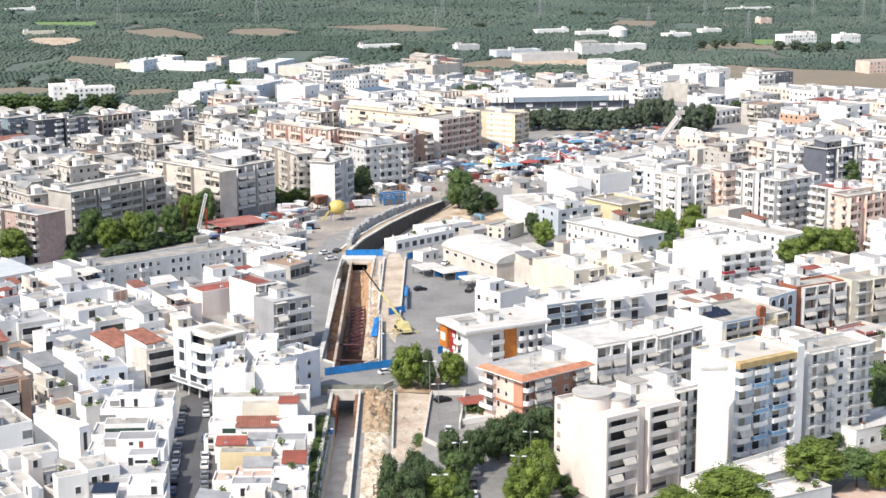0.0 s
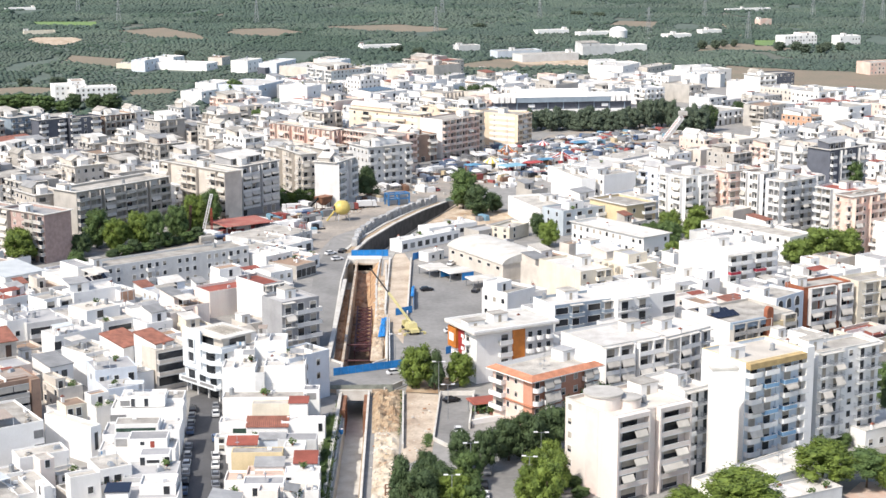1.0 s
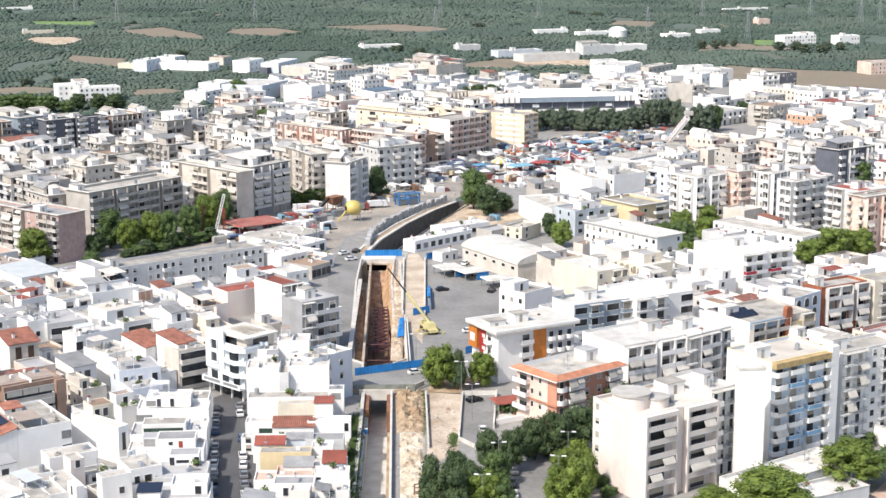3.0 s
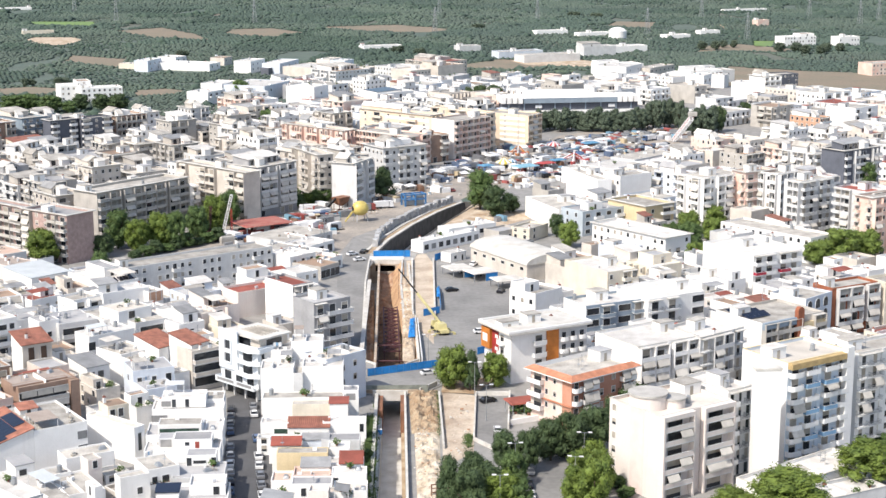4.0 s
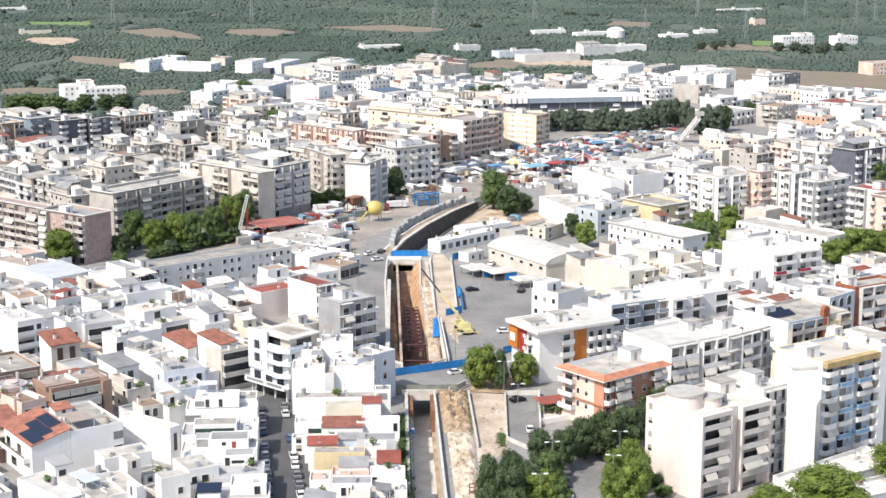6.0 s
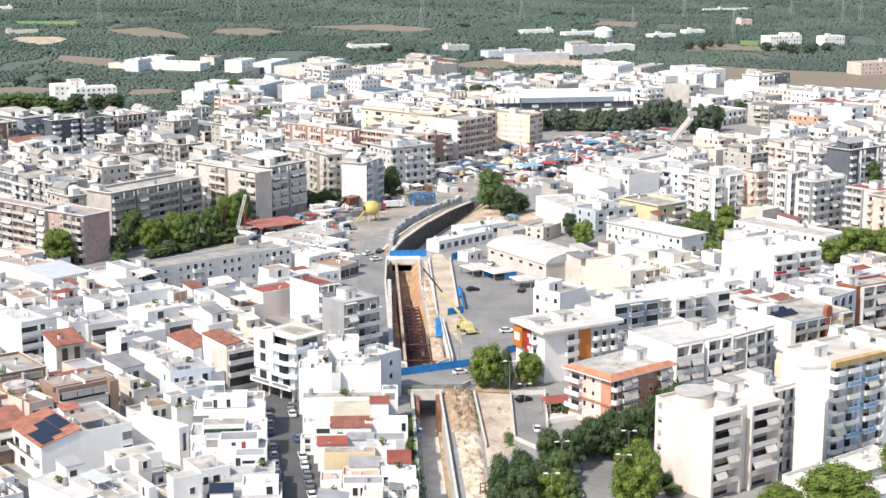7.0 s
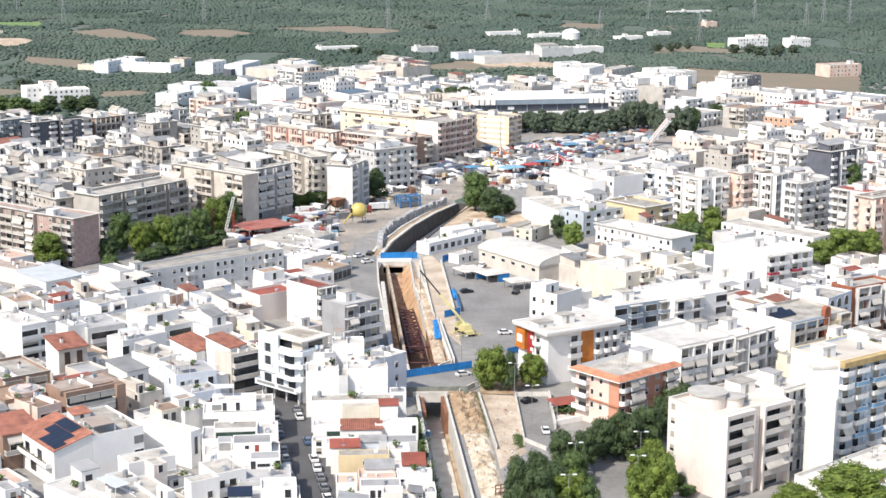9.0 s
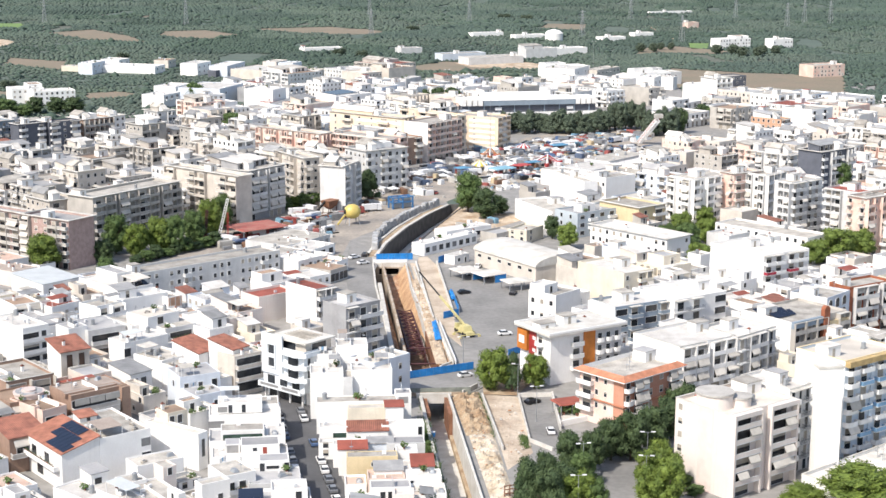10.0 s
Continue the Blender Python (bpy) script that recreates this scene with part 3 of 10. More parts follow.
    if "house" in name and par and w > 5 and d > 5 and not far:
        # low walls that part the roof terrace
        k = rnd.uniform(0.3, 0.7)
        if rnd.random() < 0.7:
            terrace.append(Shape().box(w * k, 0.22, h - par + 0.1, w * k + 0.15, d * rnd.uniform(0.4, 0.9), h + rnd.uniform(-0.1, 0.6)).mesh("terrace_wall", WALL["white"]))
        if rnd.random() < 0.5:
            terrace.append(Shape().box(0.22, d * k, h - par + 0.1, w * rnd.uniform(0.3, 0.7), d * k + 0.15, h + rnd.uniform(-0.1, 0.6)).mesh("terrace_wall", WALL["white"]))
    lip = 0.75 if "lip" in extra or (not low and floors >= 5 and not extra and rnd.random() < 0.6) else 0.08
    c = Shape()
    if roof != "tile" and "eaves" not in extra and (not far or lip > 0.1):
        hoop(c, -lip, -lip, w + lip, d + lip, 0.3 + lip, h + 0.003, h + (0.1 if lip < 0.1 else 0.24))
    roof_ob = part("roof", r.mesh("roof", ROOF[roof], EAVE, WALL["white"]), root)
    for me in terrace:
        part("terrace_wall", me, root)
    if c.v:
        part("coping", c.mesh("coping", WALL["yellow"] if "yellowtop" in extra else ROOF["red"] if "pinktrim" in extra else WALL["bluegrey"] if "tower" in extra else CONCRETE_PALE), root)

    fh = h / floors if par == 0 else (h - 0.3) / floors
    fh = round(fh, 2)
    stuff, used = Shape(), []

    def put(label, me, m):
        if far:
            append_mesh(stuff, me, m, len(used))
            used.extend(me.materials)
        else:
            part(label, me, root, m)

    for style, length, turn, along in ((right, w, FACE_R, Vector((1, 0, 0))), (left, d, FACE_L, Vector((0, 1, 0)))):
        if style == "blank" or length < 3:
            continue
        if style.isupper():
            pat = style
        elif style.startswith("bal"):
            pat = rnd.choice(SMALL if low else TALL)
        elif style == "win1":
            pat = "SSSSW"
        else:
            pat = "W"
        weight = lambda p: sum(0.3 if q == "N" else 1.0 for q in p)
        turns = max(1, round(length / ((3.2 if pat == "W" else 6.5 if style.isupper() else 3.9) * weight(pat))))
        cols = pat * turns if not style.isupper() or turns > 1 else pat
        while len(cols) > 1 and weight(cols) * 2.4 > length:
            cols = cols[:-1]
        step = length / weight(cols)
        shop = floors >= 4 and style != "win1" and not style.isupper()
        rail = {"balred": "plain"}.get(style) or RAIL_OF.get(wall, "plain")
        depth = 1.5
        pos = 0.0
        for b, kind in enumerate(cols):
            wide = step * (0.3 if kind == "N" else 1.0)
            mid = along * (pos + wide / 2)
            pos += wide
            bw = round(wide * (0.98 if kind in "LAV" else 0.9), 1)
            bars = kind == "T" or kind == "B" and rnd.random() < 0.25 and not far
            if kind == "N":
                if not far:
                    put("pier", cached(("pier", round(wide, 1), round(h, 1), wall), lambda: Shape().box(-wide * 0.4, -0.25, 0, wide * 0.4, -0.003, h - 0.02).mesh("pier", WALL[wall])), Matrix.Translation((mid.x, mid.y, 0)) @ turn)
                continue
            for f in range(floors):
                base = Matrix.Translation((mid.x, mid.y, fh * f)) @ turn
                if kind == "S" and not (f == 0 and shop):
                    continue
                if f == 0 and shop:
                    if rnd.random() < 0.8:
                        put("window", window_mesh(2.2, 2.3, rnd.choice((0, 1.0, 0))), base @ pose(0, 0, 0.15))
                    continue
                if kind == "W":
                    if not low or rnd.random() < 0.8:
                        put("window", window_mesh(1.2, 1.4, rnd.choice((0, 0, 0.35, 0.6, 1.0))), base @ pose(0, 0, 0.95))
                    continue
                if kind == "H":
                    put("arched_window", arch_mesh(round(min(2.2, wide * 0.65), 1), round(fh * 0.8, 1)), base @ pose(0, 0, 0.15))
                    continue
                if kind == "G":
                    put("window", window_mesh(round(wide * 0.9, 1), round(fh * 0.55, 1), 0), base @ pose(0, 0, 0.9))
                    continue
                if low and kind == "B" and rnd.random() < 0.15:
                    continue
                shut = rnd.choice((0, 0, 0, 0.5) if low else (0, 0, 0.3, 0.5, 0.65, 1.0))
                # loggia panes are widened; their dark glass doubles as the recess shade
                put("balcony_door", window_mesh(round(min(4.0, wide * (0.5 if far else 0.72 if kind == "C" else 0.8 if kind == "V" else 0.62 if kind in "LA" else 0.34 if kind == "T" else 0.45)), 1), round(fh * 0.74, 1), 0.6 if kind == "V" else rnd.choice((0, 0.35, 0.6)) if kind == "C" else shut), base @ pose(0, 0, 0.12))
                if f:
                    tint = {"balred": "red" if (b + f) % 3 == 0 else None}.get(style) or ("blue" if wall == "sky" and kind == "B" and (b + f) % 2 else rail)
                    if kind in "LAV":
                        put("loggia", loggia_mesh(bw, fh, depth, tint), base @ pose(0, -0.003, 0.1))
                    elif kind == "R":
                        put("balcony", round_balcony_mesh(bw, depth, tint), base @ pose(0, -0.003, 0.1))
                    elif bars:
                        put("balcony", railing_mesh(round(wide, 1) if kind == "T" else bw, depth - 0.2), base @ pose(0, -0.003, 0.1))
                    else:
                        put("balcony", balcony_mesh(round(wide, 1) if kind == "C" else bw, depth, tint), base @ pose(0, -0.003, 0.1))
                if rnd.random() < (0.85 if kind == "A" else 0.1 if style.isupper() else 0.2):
                    put("awning", awning_mesh(round(bw * 0.85, 1), rnd.choice((0.9, 1.2, 1.6))), base @ pose(0, -depth + 0.1 if f < floors - 1 else -0.02, fh - 0.08))
            if kind in "BLART" and floors >= 4 and "eaves" not in extra and "yellowtop" not in extra and lip < 0.1:
                put("canopy_slab", cached(("canopy", bw), lambda: Shape().box(-bw / 2, -1.3, -0.16, bw / 2, 0, 0).mesh("canopy_slab", CONCRETE_PALE)), Matrix.Translation((mid.x, mid.y, fh * floors - 0.02)) @ turn @ pose(0, -0.003, 0))
    def close():
        if used:
            names, slots = [], []
            for m in used:
                if m.name not in names:
                    names.append(m.name)
                slots.append(names.index(m.name))
            stuff.m = [slots[i] for i in stuff.m]
            ob = part("window_and_balcony", stuff.mesh("window_and_balcony", *[bpy.data.materials[n] for n in names]), root)
            if not joined:
                ob["kind"] = "stuff"
        return root

    if "brownface" in extra:
        part("facade_cladding", Shape().box(0.05, -0.06, 0.0, w - 0.05, -0.004, h - 0.15).mesh("facade_cladding", WALL["sand"]), root)
        for q in (0.3, 0.72):
            part("shutter", Shape().box(w * q - 0.75, -0.14, h - 5.6, w * q + 0.75, -0.063, h - 0.9).mesh("shutter", material("dark_brown_shutter", (0.09, 0.055, 0.04), vary=0.12)), root)
    if roof == "tile":
        if not far:
            part("cover_tiles", ribs.mesh("cover_tiles", ROOF["tile"]), roof_ob)["kind"] = "stuff"
            part("chimney", chimney_mesh(), roof_ob, pose(w * 0.3, d * 0.4, h + 0.4 * rise))
        return close()
    top = h - par + 0.1
    step_up = low and "nohut" not in extra and w > 6 and d > 6 and rnd.random() < 0.55
    attic = not low and floors >= 4 and w > 9 and d > 8 and not any(k in extra for k in ("discs", "slab", "nohut", "eaves", "tower", "noattic")) and rnd.random() < 0.75
    hx = hy = -9.0
    hw = hd = 0.0
    if step_up:
        uw, ud, uh = w * rnd.uniform(0.4, 0.65), d * rnd.uniform(0.45, 0.8), rnd.uniform(2.6, 3.2)
        ux, uy = rnd.choice((0.25, w - uw - 0.25)), d - ud - 0.25
        us, q = Shape(), lambda e, z: [(ux + e, uy + e, z), (ux + uw - e, uy + e, z), (ux + uw - e, uy + ud - e, z), (ux + e, uy + ud - e, z)]
        if rnd.random() < 0.6:
            us.add(q(0, top) + q(0, top + uh) + q(0.2, top + uh) + q(0.2, top + uh - 0.5), sides(0, 4) + sides(4, 8) + sides(8, 12))
            us.add(q(0.2, top + uh - 0.5), [(0, 1, 2, 3)], 1)
            part("upper_storey", us.mesh("upper_storey", WALL[wall], ROOF[rnd.choice(("conc", "grey", "white", "brown"))]), root)
        else:
            wedge(us, ux, uy, ux + uw, uy + ud, top, uh - 0.4, uh + 0.5)
            part("upper_storey", us.mesh("upper_storey", WALL[wall], rnd.choice((GREY_SHEET, GREY_SHEET, ROOF["conc"], ROOF["white"], GREY_SHEET, ROOF["tile"]))), root)
        put("window", window_mesh(1.2, 2.1, rnd.choice((0, 0.5))), pose(ux + uw * 0.5, uy, top + 0.1))
        hx, hy, hw, hd = ux, uy, uw, ud
    elif attic:
        uw, ud = w * rnd.uniform(0.5, 0.82), d * rnd.uniform(0.4, 0.6)
        ux, uy = rnd.uniform(0.6, w - uw - 0.6), d - ud - rnd.uniform(0.4, 1.5)
        us = Shape()
        if rnd.random() < 0.6:
            wedge(us, ux, uy, ux + uw, uy + ud, top, 2.5, rnd.uniform(2.6, 4.0), e=0.6)
        else:
            # two slopes, their gable turned to the right front
            a, b, mid, z = ux, ux + uw * 0.6, ux + uw * 0.3, top + 2.4
            us.add([(a, uy, top), (b, uy, top), (b, uy, z), (mid, uy, z + 1.7), (a, uy, z), (a, uy + ud, top), (b, uy + ud, top), (b, uy + ud, z), (mid, uy + ud, z + 1.7), (a, uy + ud, z)],
                   [(0, 1, 2, 3, 4), (9, 8, 7, 6, 5), (1, 6, 7, 2), (5, 0, 4, 9)], 0)
            for p, q, g in ((a - 0.35, mid, -0.35), (b + 0.35, mid, 0.35)):
                zl = z - 1.7 * 0.35 / (uw * 0.3)
                y0, y1 = uy - 0.3, uy + ud + 0.3
                v8 = [(p, y0, zl + 0.02), (p, y1, zl + 0.02), (q, y1, z + 1.72), (q, y0, z + 1.72)]
                us.add(v8 + [(i, j, k + 0.2) for i, j, k in v8], [(0, 1, 2, 3), (7, 6, 5, 4), (0, 4, 5, 1), (1, 5, 6, 2), (2, 6, 7, 3), (3, 7, 4, 0)], 1)
            us.box(b + 0.003, uy + 0.8, top, ux + uw, uy + ud, top + 2.3, 0)
            uw *= 0.6
        part("penthouse", us.mesh("penthouse", WALL[rnd.choice((wall, wall, "white", "sand", "stone"))], rnd.choice((ROOF["conc"], ROOF["conc"], GREY_SHEET, ROOF["grey"], ROOF["white"]))), root)
        for k in range(int(uw / 3.4)):
            put("window", window_mesh(2.0, 2.1, rnd.choice((0, 0, 0.5))), pose(ux + 1.8 + 3.3 * k, uy, top + 0.1))
        # the gabled head of the stairs
        gx, gw = ux + uw * rnd.uniform(0.1, 0.6), rnd.uniform(2.6, 3.6)
        gy, gd = max(0.4, uy - 3.2), 3.0
        gs = Shape()
        wedge(gs, gx, gy, gx + gw, gy + gd, top, rnd.choice((1.2, 2.4)), 3.3, e=0.12)
        part("stair_hut", gs.mesh("stair_hut", WALL["white"], CONCRETE_PALE), root)
        hx, hy, hw, hd = ux, gy, uw, d - gy
    elif w > 5.5 and d > 5.5 and (not low or rnd.random() < 0.6) and "nohut" not in extra:
        hw, hd = round(min(w * 0.4, rnd.uniform(2.6, 5)), 1), round(min(d * 0.4, rnd.uniform(2.6, 5)), 1)
        hx, hy = rnd.choice((0.3, w * 0.35, w - hw - 0.4)), rnd.uniform(0.35, 0.58) * d
        part("stair_hut", hut_mesh(hw, hd, 2.5, rnd.choice(("conc", "white", "grey", "white", "conc", "red" if h < 9 else "conc"))), root, pose(hx, hy, top))
    if low and y < 480 and not joined and w > 6 and d > 6 and rnd.random() < 0.75:
        # a sheet roof on posts over part of the terrace
        pw, pd, ph = w * rnd.uniform(0.35, 0.6), d * rnd.uniform(0.25, 0.4), rnd.uniform(2.2, 2.6)
        px, py = rnd.choice((0.4, w - pw - 0.4)), 0.4
        ps = Shape().add([(px, py, top + ph), (px + pw, py, top + ph), (px + pw, py + pd, top + ph + 0.4), (px, py + pd, top + ph + 0.4), (px, py, top + ph + 0.08), (px + pw, py, top + ph + 0.08), (px + pw, py + pd, top + ph + 0.48), (px, py + pd, top + ph + 0.48)],
                         [(3, 2, 1, 0), (4, 5, 6, 7), (0, 1, 5, 4), (1, 2, 6, 5), (2, 3, 7, 6), (3, 0, 4, 7)], 0)
        perg = part("pergola", ps.mesh("pergola", rnd.choice((GREY_SHEET, GREY_SHEET, ROOF["conc"], ROOF["red"], AWNING))), root)
        for a in (px + 0.1, px + pw - 0.1):
            for q, e in ((py + 0.1, 0.0), (py + pd - 0.1, 0.36)):
                part("post", cached(("ppost", round(ph + e, 1)), lambda: Shape().box(-0.05, -0.05, 0, 0.05, 0.05, round(ph + e, 1)).mesh("post", PALE)), perg, pose(a, q, top))
    if low and not far:
        for _ in range(rnd.choice((0, 0, 1, 2, 3))):
            part("potted_plant", plant_mesh(rnd.randint(0, 3)), roof_ob, pose(rnd.uniform(0.6, w - 0.6), 0.65 if rnd.random() < 0.5 else d * 0.3, top))
    if w > 4 and d > 4:
        for _ in range(rnd.randint(1, 1 if far and not joined else 2)):
            me = rnd.choice((chimney_mesh(), chimney_mesh(), tank_mesh(), antenna_mesh(), cooler_mesh(), antenna_mesh()))
            px, py = rnd.uniform(0.8, w - 0.8), rnd.uniform(0.8, d - 0.8)
            if not (hx - 0.8 < px < hx + hw + 0.8 and hy - 0.8 < py < hy + hd + 0.8):
                part(me.name.split(".")[0], me, root if joined else roof_ob, pose(px, py, top, 0, 0, rnd.choice((0, 90, 30))))
    if "discs" in extra:
        for dx, dy, rr, hh in ((w * 0.2, d * 0.52, 4.2, 2.9), (w * 0.42, d * 0.34, 2.8, 1.8)):
            part("roof_drum", Shape().tube(dx, dy, top, top + hh, rr * 0.93, n=32, mi=0).tube(dx, dy, top + hh, top + hh + 0.4, rr, n=32, mi=1).mesh("roof_drum", WALL["pink"], CONCRETE), root)
        part("facade_band", Shape().box(-0.07, d * 0.3, 0, -0.004, d * 0.56, h - 0.05).mesh("facade_band", material("dusky_pink_plaster", (0.79, 0.64, 0.59), vary=0.06)), root)
        for a in (0.0, w * 0.413, w * 0.565, w - 0.5):
            part("pier", Shape().box(a, -1.56, 0, a + 0.5, -0.006, h).mesh("pier", WALL["pink"]), root)
        for a, b in ((0.5, w * 0.413), (w * 0.565 + 0.5, w - 0.5)):
            part("fascia", Shape().box(a, -1.52, h - 1.0, b, -0.01, h - 0.02).mesh("fascia", WALL["pink"]), root)
            for k in (1, 2, 4):
                part("awning", awning_mesh(3.2, 1.2), root, pose(a + (b - a) * (0.3 if k % 2 else 0.72), -1.45, fh * (k + 1) - 0.3))
        # a dark brown strip painted for the shade of the recess
        part("recess_band", Shape().box(w * 0.44, -0.12, 0, w * 0.44 + 1.6, -0.004, h - 0.3).mesh("recess_band", material("dark_brown_cladding", (0.2, 0.13, 0.1), vary=0.12)), root)
    if "awnings" in extra:
        # peach side wall paler for the sun, white balconies, bays closed by drawn awnings
        part("facade_panel", Shape().box(-0.06, d * 0.22, 0, -0.004, d * 0.99, h - 0.9).mesh("facade_panel", WALL["salmon"]), root)
        ledge = Shape()
        hoop(ledge, -0.55, -0.55, w + 0.55, d + 0.55, 0.54, fh * 2 - 0.42, fh * 2 - 0.15)
        part("ledge", ledge.mesh("ledge", EAVE), root)
        for k in range(1, floors):
            z = fh * k + 0.1
            part("balcony", balcony_mesh(4.6, 1.5, "plain"), root, pose(-0.063, d * 0.82, z) @ FACE_L)
            part("balcony_door", window_mesh(2.6, 2.2, 0.35), root, pose(-0.063, d * 0.82, z) @ FACE_L)
            for q, sh in ((0.6, 0), (0.4, 0.35)):
                part("window", window_mesh(0.9, 1.3, sh), root, pose(-0.063, d * q, z + 0.85) @ FACE_L)
            part("balcony", round_balcony_mesh(2.6, 1.3, "plain"), root, pose(1.5, -0.003, z))
            part("balcony_door", window_mesh(1.3, 2.1, 0), root, pose(1.5, 0, z))
            for q, bw in ((0.26, 4.8), (0.87, 4.4)):
                part("balcony", balcony_mesh(bw, 1.4, "plain"), root, pose(w * q, -0.003, z))
                part("balcony_door", window_mesh(2.8, 2.2, 0), root, pose(w * q, 0, z))
                part("awning", awning_mesh(round(bw / 2 + 0.3, 1), 1.9), root, pose(w * q - bw / 4, -1.3 if k < floors - 1 else -0.9, fh * (k + 1) - 0.55))
                part("awning", awning_mesh(round(bw / 2 - 0.4, 1), (1.2, 1.6, 1.9)[k % 3]), root, pose(w * q + bw / 4, -1.3 if k < floors - 1 else -0.9, fh * (k + 1) - 0.55))
            for q in (0.47, 0.66):
                part("window", window_mesh(1.1, 1.5, (0.6, 1.0)[k % 2]), root, pose(w * q, 0, z + 0.75))
    if "yellowtop" in extra:
        part("fascia", Shape().box(-0.1, -1.5, h - 1.3, w - 2.3, -0.09, h - 0.02).mesh("fascia", material("ochre_fascia_paint", (0.58, 0.42, 0.2), vary=0.14)), root)
        part("pilaster", Shape().box(w - 2.2, -1.5, 0, w, -0.004, h + 1.2).mesh("pilaster", WALL["white"]), root)
    if "bands" in extra:
        for k in range(floors):
            part("facade_band", Shape().box(-0.06, d * 0.02, fh * k + 0.15, -0.004, d * 0.62, fh * k + 1.5).mesh("facade_band", WALL["white"]), root)
    if "bricktop" in extra:
        part("brick_infill", Shape().box(0.15, -0.1, h - 3.2, w - 0.15, -0.004, h - 0.3).mesh("brick_infill", WALL["brickpale"]), root)
        for q in (0.12, 0.5, 0.88):
            part("pier", Shape().box(w * q - 0.14, -0.16, h - 3.2, w * q + 0.14, -0.103, h - 0.3).mesh("pier", CONCRETE_PALE), root)
    if "lw" in extra:
        part("side_wall", Shape().box(-0.07, 0.003, 0, -0.003, d, h - 0.005).mesh("side_wall", WALL["white"]), root)
    if "slab" in extra:
        ss = Shape().box(-1.6, -1.6, h + 0.11, w + 0.8, d + 0.8, h + 0.6, 0)
        hoop(ss, -1.6, -1.6, w + 0.8, d + 0.8, 0.4, h + 0.603, h + 1.1, 1)
        part("roof_slab", ss.mesh("roof_slab", CONCRETE_PALE, WALL["white"]), root)
        part("stair_hut", hut_mesh(4.2, 3.6, 2.2), root, pose(w * 0.35, d * 0.4, h + 0.6))
        part("facade_panel", Shape().box(w * 0.46, -0.35, 0, w * 0.62, -0.004, h - 0.1).mesh("facade_panel", ORANGE), root)
        # pale grey panel over the white wall, for the shade on this front
        part("facade_panel", Shape().box(w * 0.625, -0.15, 0, w, -0.004, h - 0.1).mesh("facade_panel", WALL["lgrey"]), root)
        part("facade_panel", Shape().box(-0.3, d * 0.46, 0, -0.004, d * 0.68, h - 0.1).mesh("facade_panel", RED), root)
        part("facade_panel", Shape().box(-0.9, d * 0.7, h - 6.0, -0.004, d * 1.02, h - 0.6).mesh("facade_panel", ORANGE), root)
        for k in range(1, floors):
            part("facade_panel", Shape().box(-0.36, d * 0.46, fh * k + 1.0, -0.303, d * 0.56, fh * k + 1.9).mesh("facade_panel", WALL["white"]), root)
            for q in (0.69, 0.81, 0.93):
                part("window", window_mesh(1.3, 2.1, 0), root, pose(w * q, -0.153, fh * k + 0.1))
                part("balcony", round_balcony_mesh(2.6, 1.2, "plain"), root, pose(w * q, -0.153, fh * k + 0.08))
            part("window", window_mesh(2.0, 2.2, 0), root, pose(w * 0.36, 0, fh * k + 0.1))
            part("balcony", balcony_mesh(3.6, 1.2, "grey"), root, pose(w * 0.36, -0.003, fh * k + 0.08))
            part("window", window_mesh(1.6, 2.2, 0.3), root, pose(0, d * 0.33, fh * k + 0.1) @ FACE_L)
            part("balcony", round_balcony_mesh(3.0, 1.3, "plain"), root, pose(-0.003, d * 0.33, fh * k + 0.08) @ FACE_L)
        part("facade_panel", Shape().box(-0.96, d * 0.78, h - 4.3, -0.903, d * 0.96, h - 2.2).mesh("facade_panel", WALL["white"]), root)
    if extra == "pv":
        for k in range(2):
            part("solar_panel", panel_mesh(3), root, pose(1.0 + 5.6 * k, 1.5, top))
    if "tower" in extra:
        tw = Shape().box(w * 0.52, -1.3, 0, w * 0.52 + 2.3, -0.004, h + 1.6)
        tw.prism([(w * 0.52 + 1.15 + 1.15 * math.cos(k * math.pi / 8), 1.15 * math.sin(k * math.pi / 8)) for k in range(9)], -1.3, -0.004)
        n = len(tw.v) - 18
        tw.v = tw.v[:n] + [(a, c, h + 1.6 + b) for a, b, c in tw.v[n:]]
        part("facade_tower", tw.mesh("facade_tower", WALL["brick"]), root)
        part("facade_panel", Shape().box(w * 0.52 + 2.4, -0.9, h - 3.6, w - 0.2, -0.004, h - 1.9).mesh("facade_panel", WALL["yellow"]), root)
        part("facade_panel", Shape().box(0, -1.0, h - 1.85, w * 0.52 - 0.1, -0.004, h - 0.01).mesh("facade_panel", WALL["bluegrey"]), root)
        for k in range(3):
            part("solar_panel", panel_mesh(5), root, pose(0.8, d * 0.35 + 3.0 * k, top))
    return close()


building(49.2, 310.5, 34.5, 20.1, 15.5, 18.5, 6, "pink", "CNC", "win1", "cream", "discs")
building(65.6, 324.7, 36.4, 7.4, 13.7, 19.5, 6, "white", "BTB", "blank", "white", "noattic")
building(79.3, 330.3, 33.7, 19.0, 13.8, 24.0, 8, "sky", "RBNBR", "blank", "cream", "yellowtop,lw,noattic")
building(97.4, 341.8, 32.2, 18.8, 8.0, 23.0, 8, "white", "TTNWTT", "blank", "conc", "noattic")
building(35.0, 355.6, 39.0, 20.7, 14.0, 13.0, 4, "orange", "blank", "blank", "conc", "eaves,awnings")
building(22.6, 393.7, 28.8, 23.0, 13.4, 13.3, 4, "white", "SSSSSS", "blank", "white", "slab")
building(44.2, 422.5, 27.5, 19.3, 11.5, 13.5, 4, "bluegrey", "GBNGB", "blank", "white", "lw,noattic")
